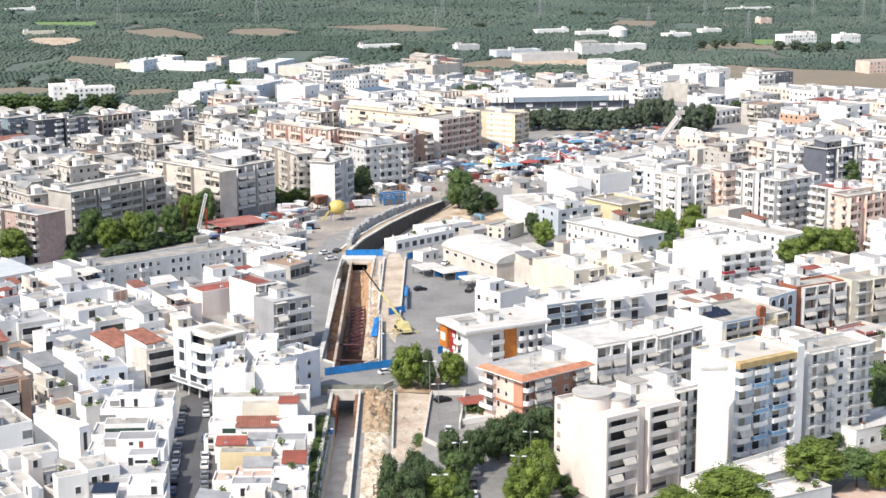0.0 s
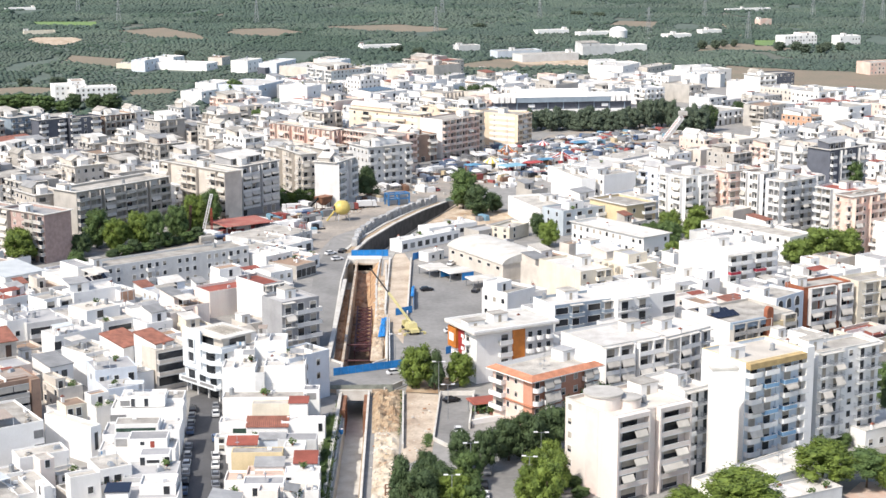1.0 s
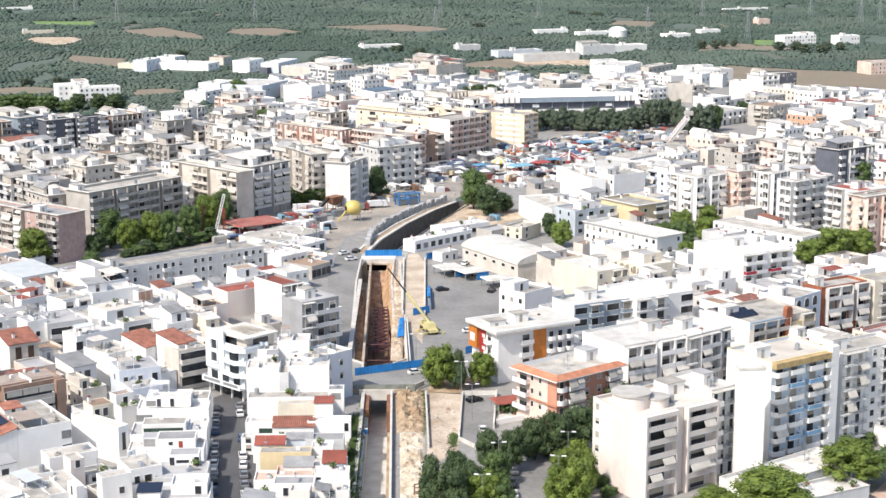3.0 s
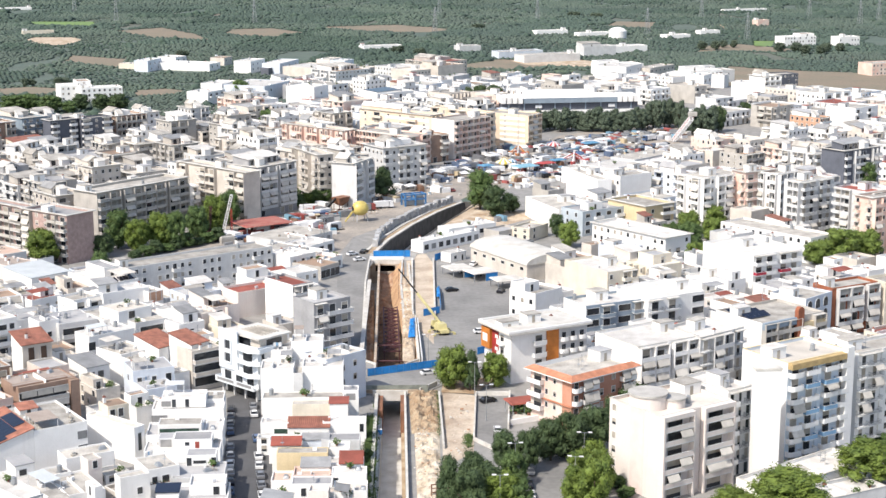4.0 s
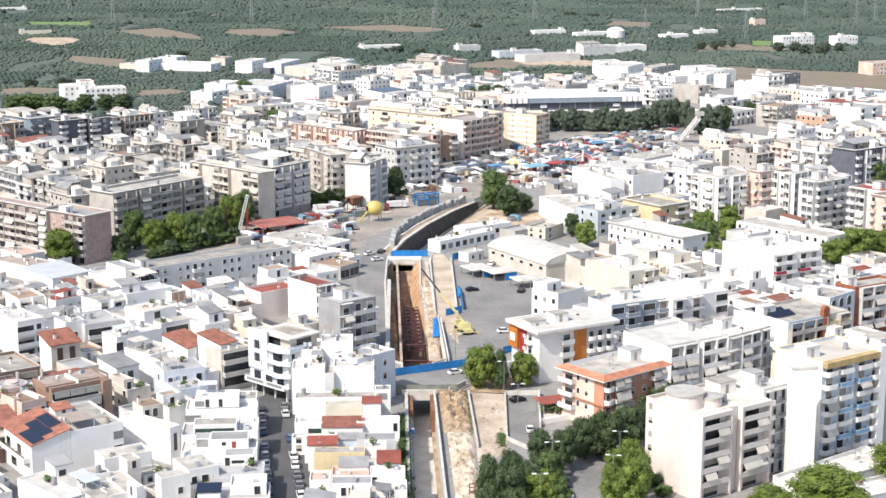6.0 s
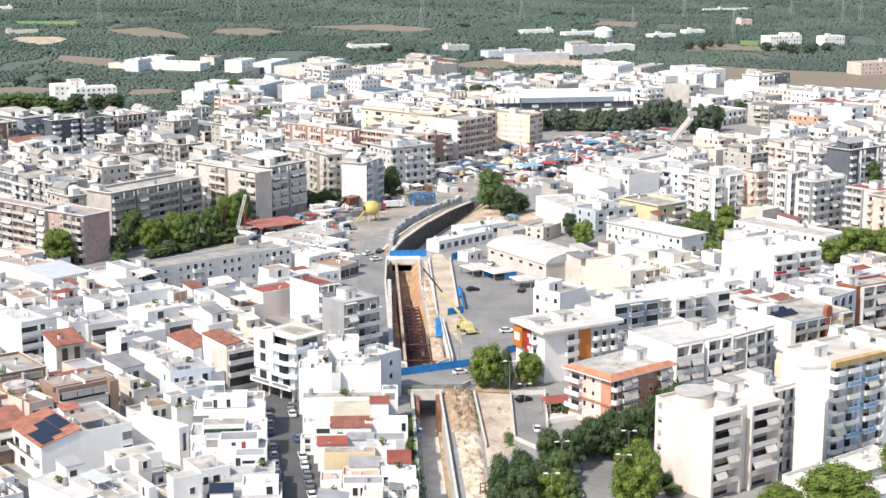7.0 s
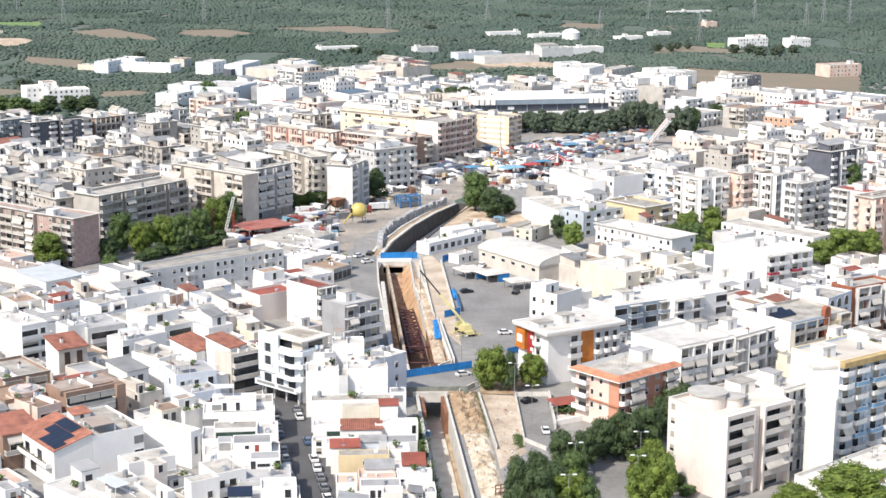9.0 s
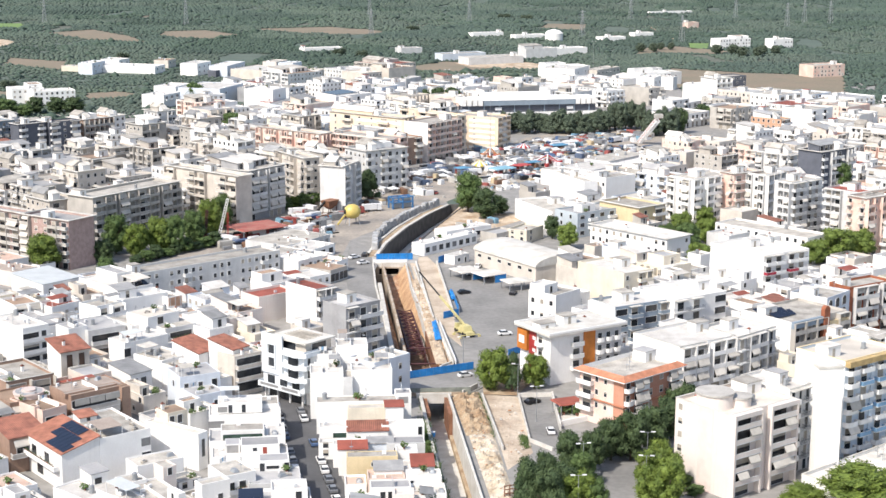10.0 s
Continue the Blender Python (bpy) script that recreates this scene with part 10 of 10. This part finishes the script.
for p, rot, c, b in (((-19.0, 640.0), -70, "white", "white"), ((-26.0, 634.0), -70, "red", "grey"), ((-62.0, 588.0), -52, "red", "white"), ((-57.0, 594.0), -52, "red", "red"), ((-52.0, 590.0), -48, "white", "grey")):
    truck(*p, rot, c, b)
for p, rot, c in (((-49.0, 598.0), -52, "grey"), ((-44.0, 601.0), -50, "white"), ((-40.0, 608.0), -48, "grey"), ((-33.0, 622.0), -60, "grey"), ((-29.5, 627.0), -60, "red"), ((-68.0, 572.0), -50, "blue")):
    container(*p, rot, c)


# ---- the throng of small stalls, vans and crates between them ----
def throng():
    """Tents, vans, cars and crates of the fair and the works, too small and many to tell apart."""
    rr = random.Random(77)
    tints = {"white": PALE, "grey": CONCRETE, "silver": PAINT["grey"], "sky": material("sky_blue_canvas", (0.2, 0.36, 0.47)), "rose": material("faded_red_canvas", (0.36, 0.1, 0.09)),
             "rust": material("rusty_steel", (0.2, 0.11, 0.07)), "black": PAINT["black"], "navy": material("slate_blue_canvas", (0.1, 0.14, 0.22)), "sand": material("sand_canvas", (0.55, 0.45, 0.3))}
    cols = list(tints)
    fair, works = ["white"] * 4 + ["grey"] * 3 + ["silver"] * 2 + ["sky", "navy", "navy", "rose", "sand", "black", "black", "rust", "rust"], ["white"] * 2 + ["grey"] * 4 + ["rust"] * 3 + ["rose", "rose", "silver", "black", "black", "sand", "sky"]
    s = Shape()
    for p, q, n, spread in (((-7.0, 671.3), (28.1, 742.5), 60, 20), ((27.7, 731.0), (80.9, 821.8), 210, 32), ((66.1, 819.8), (136.4, 858.0), 90, 14), ((-52.2, 610.6), (-17.2, 662.8), 40, 8), ((-58.1, 598.6), (-35.0, 631.1), 70, 8), ((-78.5, 573.2), (-35.5, 600.8), 70, 11), ((31.3, 692.6), (58.8, 726.2), 60, 12), ((5.6, 597.6), (28.2, 620.4), 8, 6), ((19.1, 547.1), (38.5, 571.2), 4, 2), ((80.7, 786.8), (127.2, 805.8), 130, 9), ((88.0, 830.1), (126.6, 851.2), 80, 9), ((64.7, 763.3), (82.6, 805.9), 70, 6)):
        m, length = run(p, q)
        for _ in range(n):
            at = m @ Vector((rr.uniform(0, length), rr.uniform(-spread, spread), 0))
            if not foot_free(at.x - 2, at.y - 2, 0, 4, 4) or not lane_clear(at):
                continue
            w, d, h = rr.choice(((1.8, 4.2, 1.4), (2.2, 5.0, 2.5), (2.8, 2.8, 2.5), (2.0, 2.0, 1.6), (2.5, 7.5, 2.9), (2.5, 6.0, 2.7), (1.2, 1.2, 1.2), (0.7, 4.5, 0.6), (3.0, 9.0, 0.8)))
            w, d, h = w * 0.8, d * 0.8, h * 0.85
            a = radians(rr.choice((36, 126, 40, 130, 20)) + rr.uniform(-10, 10))
            ca, sa = math.cos(a), math.sin(a)
            ring = [(at.x + ca * x - sa * y, at.y + sa * x + ca * y) for x, y in ((-w / 2, -d / 2), (w / 2, -d / 2), (w / 2, d / 2), (-w / 2, d / 2))]
            c = cols.index(rr.choice(fair if at.x > 5 else works))
            k = rr.choice((0.97, 0.93, 0.86))
            top = [(at.x + (x - at.x) * k, at.y + (y - at.y) * k) for x, y in ring]
            s.prism(ring, 0.05, h * 0.7, c if rr.random() < 0.6 else 0)
            s.prism(ring, h * 0.7, h, c, top)
    tagged(new("fair_clutter", s.mesh("fair_clutter", *[tints[c] for c in cols])), "crowd of small tents, vans, cars and crates in the yard", "clutter", kind="stuff")


def lane_clear(at):
    for y0, a0, b0, f in CUT:
        if y0 > 540 and abs(at.y - y0) < 16 and a0 - 8 < at.x < b0 + 3:
            return False
    return True


throng()


def carousel(x, y, r, h, cloth, word):
    """A round fairground ride: a deck, posts and a two-coloured tented roof."""
    root = thing("carousel", pose(x, y, 0.06), f"{word} round fairground ride with a tented roof", "ride", "fairground rides")
    n = 16
    a = [2 * math.pi * k / n for k in range(n)]
    part("deck", Shape().tube(0, 0, 0, 0.5, r * 0.95, n=n).mesh("deck", STEEL), root)
    s = Shape()
    for k in range(n):
        p, q = a[k], a[(k + 1) % n]
        s.add([(r * math.cos(p), r * math.sin(p), h), (r * math.cos(q), r * math.sin(q), h), (0, 0, h + r * 0.5), (r * math.cos(p), r * math.sin(p), h - 0.7), (r * math.cos(q), r * math.sin(q), h - 0.7)], [(0, 1, 2), (3, 4, 1, 0)], k % 2)
    part("canopy", s.mesh("canopy", cloth, PALE), root)
    for k in range(0, n, 2):
        part("post", cached(("carpost", h), lambda: Shape().box(-0.07, -0.07, 0.5, 0.07, 0.07, h).mesh("post", PALE)), root, pose(r * 0.85 * math.cos(a[k]), r * 0.85 * math.sin(a[k]), 0))
    part("hub", Shape().tube(0, 0, 0.5, h, r * 0.25, n=10).mesh("hub", cloth), root)


def star_ride(x, y, r, mat):
    """A ride of slanting lattice arms round a mast, with a car at each tip."""
    root = thing("star_ride", pose(x, y, 0.06, 0, 0, 20), "red and white fairground ride with spread slanting arms", "ride", "fairground rides")
    part("mast", Shape().tube(0, 0, 0, 5.5, 0.7, 0.4, n=10).mesh("mast", PALE), root)
    for k in range(6):
        c, e = math.cos(k * math.pi / 3), math.sin(k * math.pi / 3)
        arm = part("arm", Shape().beam((0.5 * c, 0.5 * e, 4.8), (r * c, r * e, 1.6), 0.28).beam((0.5 * c, 0.5 * e, 3.2), (r * c, r * e, 1.4), 0.18).mesh("arm", mat if k % 2 else PALE), root)
        part("car", Shape().tube(r * c, r * e, 0.3, 1.8, 1.0, 1.25, n=10).mesh("car", PALE if k % 2 else mat), arm)


FAIR_BLUE, FAIR_RED, FAIR_YELLOW = material("bright_blue_canvas", (0.12, 0.32, 0.5), vary=0.15), material("bright_red_canvas", (0.5, 0.08, 0.08), vary=0.15), material("yellow_canvas", (0.7, 0.55, 0.12), vary=0.15)
carousel(33.7, 741.1, 4.0, 3.2, FAIR_YELLOW, "yellow and white")
carousel(37.5, 745.0, 2.6, 3.0, FAIR_BLUE, "blue and white")
carousel(61.0, 798.0, 3.4, 3.2, FAIR_RED, "red and white")
star_ride(68.0, 758.0, 7.0, FAIR_RED)
star_ride(42.4, 781.4, 4.5, material("orange_ride_paint", (0.6, 0.22, 0.06), vary=0.12))
for p, w, d, h, mat, word in (((40.6, 721.6), 11, 7, 3.4, material("pale_blue_sheet", (0.25, 0.48, 0.6), vary=0.15), "pale blue"), ((52.0, 734.0), 7, 5, 3.2, FAIR_RED, "red"), ((28.0, 757.0), 6, 5, 3.4, PALE, "white"), ((24.0, 728.0), 6, 5, 3.0, FAIR_BLUE, "blue"), ((58.0, 745.0), 7, 4, 3.0, FAIR_BLUE, "blue"), ((78.0, 800.0), 8, 5, 3.0, FAIR_BLUE, "blue"), ((86.0, 812.0), 7, 5, 3.2, PALE, "white")):
    canopy(p, w, d, h, mat, 36, f"{word} flat canopy over a fairground stall")
for k in range(5):
    q = Vector((48.8, 794.5)).lerp(Vector((72.0, 828.0)), k / 4)
    container(q.x, q.y, -34, ("grey", "white", "blue", "grey", "white")[k])
for p, c in (((14.4, 733.0), "blue"), ((8.0, 728.0), "white"), ((3.0, 722.0), "white"), ((20.0, 741.0), "red"), ((12.0, 722.0), "grey")):
    truck(*p, -60, c, c if c != "red" else "grey")


# ---- lamps, poles ----
def street_lamp(x, y, h=9.0, two=True):
    root = thing("street_lamp", pose(x, y, 0.0, 0, 0, rnd.uniform(-10, 10)), "grey steel street lamp with flat twin heads", "street lamp", "street lamps")
    part("pole", Shape().tube(0, 0, 0, h, 0.1, 0.06, n=8).mesh("pole", STEEL), root)
    for sx in ((-1, 1) if two else (1,)):
        arm = part("arm", Shape().beam((0, 0, h - 0.1), (sx * 1.2, 0, h), 0.05).mesh("arm", STEEL), root)
        part("head", Shape().box(sx * 1.2 - 0.45, -0.2, h - 0.05, sx * 1.2 + 0.45, 0.2, h + 0.12).mesh("head", PALE), arm)


for p, h, w in (((-11.6, 345.5), 1.9, 2.0), ((-11.5, 337.1), 2.2, 2.2), ((-11.2, 328.7), 2.0, 2.0), ((-10.9, 320.0), 2.4, 2.2), ((-10.6, 311.8), 2.2, 2.2), ((-10.4, 305.0), 2.0, 2.0), ((42.1, 319.3), 2.5, 4), ((43.1, 313.3), 2.2, 4)):
    tree(*p, h, w, "mid")
for p in ((20.5, 321.7), (16.6, 302.3), (35.7, 328.7), (32.5, 313.3), (13.1, 383.3), (15.5, 363.9), (70.0, 414.9), (1.3, 409.5)):
    street_lamp(*p)


# ---- the sports stand and far things ----
def stand():
    """The sports stand: white foot, a deep glazed band between piers, a grey fascia and white roof decks."""
    m, n = run(Vector((39.5, 937.2)), Vector((122.2, 950.7)))
    root = thing("sports_stand", m, "long white stand with a deep dark blue-grey front", "stand")
    part("base", Shape().box(0, 0, 0, n, 16, 2.6).mesh("base", WALL["white"]), root)
    part("glass_front", Shape().box(0.5, 1.0, 2.6, n - 0.5, 15, 7.0).mesh("glass_front", WALL["dark"]), root)
    part("fascia", Shape().box(13.5, -0.8, 7.0, n - 13.5, 15.5, 10.0).mesh("fascia", WALL["bluegrey"]), root)
    part("roof", Shape().prism([(12, -1), (n - 12, -1), (n - 12, 16), (12, 16)], 10.0, 11.0, 0, [(13, 0), (n - 13, 0), (n - 13, 15), (13, 15)]).mesh("roof", WALL["white"]), root)
    part("upper_hall", Shape().box(16, 6, 11.0, n - 30, 16, 13.2).mesh("upper_hall", WALL["white"]), root)
    for k in range(9):
        part("pier", Shape().box(n * (k + 0.5) / 9 - 0.3, 0.5, 2.6, n * (k + 0.5) / 9 + 0.3, 0.997, 7.0).mesh("pier", WALL["bluegrey"]), root)
    for x0 in (0.0, n - 13.4):
        for k in range(4):
            part("end_block", Shape().box(x0 + 3.4 * k, -0.8, 7.0, x0 + 3.4 * k + 2.6, 15.8, 10.8).mesh("end_block", WALL["white"]), root)
    for k in (0.27, 0.8):
        part("sign_board", Shape().box(n * k - 2.0, 0.3, 4.0, n * k + 2.0, 0.45, 5.8).mesh("sign_board", PALE), root)


stand()
# farms, sheds and greenhouses out in the orchards
for p, w, d, h, col, fl in (((305.3, 1411.8), 34, 14, 9, "white", 3), ((353.7, 1412.1), 22, 12, 9, "white", 2), ((-63.3, 1386.8), 36, 12, 3, "white", 1), ((-236.1, 1006.7), 20, 16, 10, "white", 3), ((-221.6, 1000.7), 26, 14, 9, "white", 3), 
                            ((95.7, 1551.5), 34, 10, 4, "white", 1), ((134.3, 1524.1), 34, 10, 4, "white", 1), ((213.8, 1497.9), 26, 12, 4, "white", 1), ((254.2, 1552.6), 22, 10, 4, "white", 1), ((332.7, 1674.4), 14, 10, 6, "salmon", 2),
                            ((-524.1, 1931.1), 36, 10, 3, "white", 1), ((338.0, 1906.4), 60, 8, 2.5, "white", 1), ((317.7, 1165.1), 30, 16, 9, "salmon", 3), ((50.6, 1297.5), 40, 14, 6, "bluew", 2), ((19.4, 1365.0), 20, 12, 5, "lgrey", 1), ((69.4, 1263.9), 50, 18, 6, "lgrey", 2), ((121.6, 1323.1), 30, 14, 8, "lgrey", 2), ((147.8, 1349.5), 34, 14, 6, "white", 2),
                            ((121.7, 1164.3), 34, 18, 8, "white", 1), ((173.9, 1089.4), 26, 16, 11, "white", 3), ((191.7, 1114.7), 20, 16, 9, "lgrey", 2), ((220.0, 1055.5), 24, 14, 12, "dark", 4), ((207.9, 1045.6), 22, 14, 8, "white", 2), ((-399.8, 1548.4), 30, 6, 4, "cream", 1)):
    building(p[0], p[1], 24, w, d, h, fl, col, "win" if h > 8 else "blank", "blank", "white" if col == "white" else "conc", name="farm_building" if h < 8 else "house")
dome = thing("storage_dome", pose(*(169.3, 1510.9), 0), "white round storage building with a domed roof", "silo")
part("drum", Shape().tube(0, 0, 0, 7, 8.5, n=24).mesh("drum", WALL["white"]), dome)
part("roof", Shape().tube(0, 0, 7, 9.5, 8.7, 5.5, n=24).tube(0, 0, 9.5, 10.6, 5.5, 1.0, n=24).mesh("roof", WALL["white"]), dome)


def pylon(x, y, h=26):
    root = thing("power_pylon", pose(x, y, 0, 0, 0, 20), "grey steel lattice power pylon among the orchards", "pylon", "power pylons")
    for sx in (-1, 1):
        for sy in (-1, 1):
            part("leg", cached(("pyl", sx, sy, h), lambda: Shape().beam((sx * 2.2, sy * 2.2, 0), (sx * 0.4, sy * 0.4, h), 0.16).mesh("leg", STEEL)), root)
    s = Shape()
    for k in range(8):
        z0, z1 = h * k / 8, h * (k + 1) / 8
        a, b = 2.2 - 1.8 * k / 8, 2.2 - 1.8 * (k + 1) / 8
        for sg in (-1, 1):
            s.beam((-a * sg, -a, z0), (b * sg, -b, z1), 0.08).beam((-a * sg, a, z0), (b * sg, b, z1), 0.08)
    part("bracing", s.mesh("bracing", STEEL), root)["kind"] = "stuff"
    for k, w in ((0.72, 4.5), (0.84, 4.0), (0.95, 3.2)):
        part("crossarm", Shape().beam((-w, 0, h * k), (w, 0, h * k), 0.16).mesh("crossarm", STEEL), root)


for p in ((-347.3, 1737.2), (-196.2, 1720.9), (0.8, 1862.4), (108.2, 1758.5), (202.3, 1552.2), (293.5, 1796.7), (286.4, 1485.3), (441.1, 1683.4), (476.8, 1743.4), (-2.6, 1565.1), (500.7, 1726.1), (-431.6, 1910.4), (418.0, 1816.6)):
    pylon(*p)
for p, h in (((32.8, 964.1), 26), ((122.6, 911.8), 30), ((162.9, 1227.7), 22), ((42.8, 788.6), 28), ((41.5, 770.2), 24)):
    street_lamp(*p, h=h)


# ---- loose stones on the spoil ----
def rubble():
    rr = random.Random(5)
    ico = bmesh.new()
    bmesh.ops.create_icosphere(ico, subdivisions=1, radius=1)
    iv, fi = [v.co.copy() for v in ico.verts], [tuple(v.index for v in f.verts) for f in ico.faces]
    ico.free()
    s = Shape()
    for a, b, n in (((2.0, 305.4), (0.2, 384.2), 110), ((8.7, 337.8), (9.1, 381.9), 30), ((-5.4, 463.7), (-6.6, 504.1), 60), ((-27.7, 620.3), (-19.2, 636.0), 60)):
        for _ in range(n):
            t, off = rr.random(), rr.uniform(-2.4, 2.4)
            x, y = a[0] + (b[0] - a[0]) * t + off, a[1] + (b[1] - a[1]) * t
            r, k = rr.uniform(0.1, 0.42) * rr.uniform(0.5, 1), rr.uniform(0, 40)
            s.add([Vector((x, y, 0.75)) + Vector((p.x * 1.3, p.y, p.z * 0.7)) * r * (0.9 + 0.5 * noise.noise(p * 1.5 + Vector((k, 0, 0)))) for p in iv], fi, rr.choice((0, 0, 1)))
    tagged(new("rubble", s.mesh("rubble", CONCRETE_PALE, EARTH)), "loose pale stones and ochre clods on the spoil", "rubble", kind="stuff")


rubble()


def weeds():
    """Low green tufts on the spoil and along the dirt track."""
    rr, s = random.Random(8), Shape()
    for a, b, wide, n, tall in (((10.6, 344.7), (11.2, 352.6), 1.0, 420, 1.0), ((-1.9, 384.2), (3.8, 385.2), 1.6, 120, 1.0), ((4.3, 353.4), (3.8, 384.2), 0.8, 140, 1.0), ((-9.8, 316.7), (-11.8, 384.2), 0.8, 160, 1.0), ((-9.6, 296.0), (-12.2, 366.0), 1.3, 1500, 3.2)):
        for _ in range(n):
            t, c = rr.random(), Vector((0, 0, 0.15))
            c.x, c.y = a[0] + (b[0] - a[0]) * t + rr.gauss(0, wide * 0.5), a[1] + (b[1] - a[1]) * t + rr.gauss(0, wide)
            for _ in range(5):
                d = Vector((rr.gauss(0, 0.25) * tall ** 0.5, rr.gauss(0, 0.25), rr.uniform(0.1, 0.4) * tall))
                e = Vector((rr.uniform(-0.1, 0.1), rr.uniform(-0.1, 0.1), 0))
                s.add([c - e, c + e, c + d + e * 0.3, c + d - e * 0.3], [(0, 1, 2, 3)])
    tagged(new("weeds", s.mesh("weeds", LEAF["mid"])), "low green weeds on the spoil and beside the track", "weeds", kind="stuff")


weeds()
frame_root = thing("steel_formwork", pose(*(2.8, 313.4), 0.7, 0, 0, 20), "rusty steel formwork frame lying on pale limestone spoil", "formwork")
for k in range(3):
    part("upright", Shape().box(1.2 * k - 0.1, -0.1, -0.4, 1.2 * k + 0.1, 0.1, 2.2).mesh("upright", CORTEN), frame_root)
for z in (0.3, 1.2, 2.0):
    part("rail", Shape().box(-0.1, -0.22, z, 2.6, -0.1, z + 0.2).mesh("rail", CORTEN), frame_root)
for p, h, w, kind, shape in (((103.5, 319.5), 8, 11, "mid", "flat"), ((121.3, 372.2), 11, 7, "mid", "round"), ((121.8, 363.5), 11, 8, "dark", "round"), ((127.1, 374.4), 12, 8, "mid", "round"), ((119.5, 341.5), 9, 10, "mid", "flat"), ((133.7, 388.4), 11, 8, "dark", "round"), ((100.7, 341.5), 3, 4, "mid", "round"), ((104.7, 345.3), 3, 4, "mid", "round")):
    tree(*p, h, w, kind, shape)
for q in ([(-4.7, 436.8), (-2.7, 438.0), (-3.1, 459.7), (-4.6, 458.4)], [(3.2, 485.0), (4.5, 486.4), (4.2, 498.6), (3.1, 497.1)]):
    tagged(rough_patch("tarpaulin", q, BLUE_SHEET, 0.7, 0.75, "", cell=0.4, scale=0.9), "crumpled bright blue tarpaulin over the earth beside the cutting", "tarpaulin")


# the planted terrace before the salmon block
sheet("terrace", [(21.0, 360.9), (29.1, 365.2), (28.8, 376.7), (21.7, 374.0)], CONCRETE_PALE, 0.5, "pale paved garden terrace", 0.45)
concrete_wall("terrace_parapet", (21.1, 360.5), (28.9, 364.7), 1.3, 0.3, 0.05, WALL["white"], "white garden wall of the terrace")
canopy((21.8, 366.7), 6.5, 5, 3.0, ROOF["red"], 20, "dark red sheet canopy over the garden terrace")
for p in ((22.7, 367.8), (24.4, 369.1), (25.8, 366.9), (27.3, 370.4), (23.6, 371.3), (28.2, 368.6)):
    pot = thing("potted_shrub", pose(*p, 0.5), "green shrub in a terracotta pot on the terrace", "plant", "terrace plants")
    part("shrub", plant_mesh(int(p[0]) % 4), pot, Matrix.Diagonal((1.6, 1.6, 1.6, 1)))
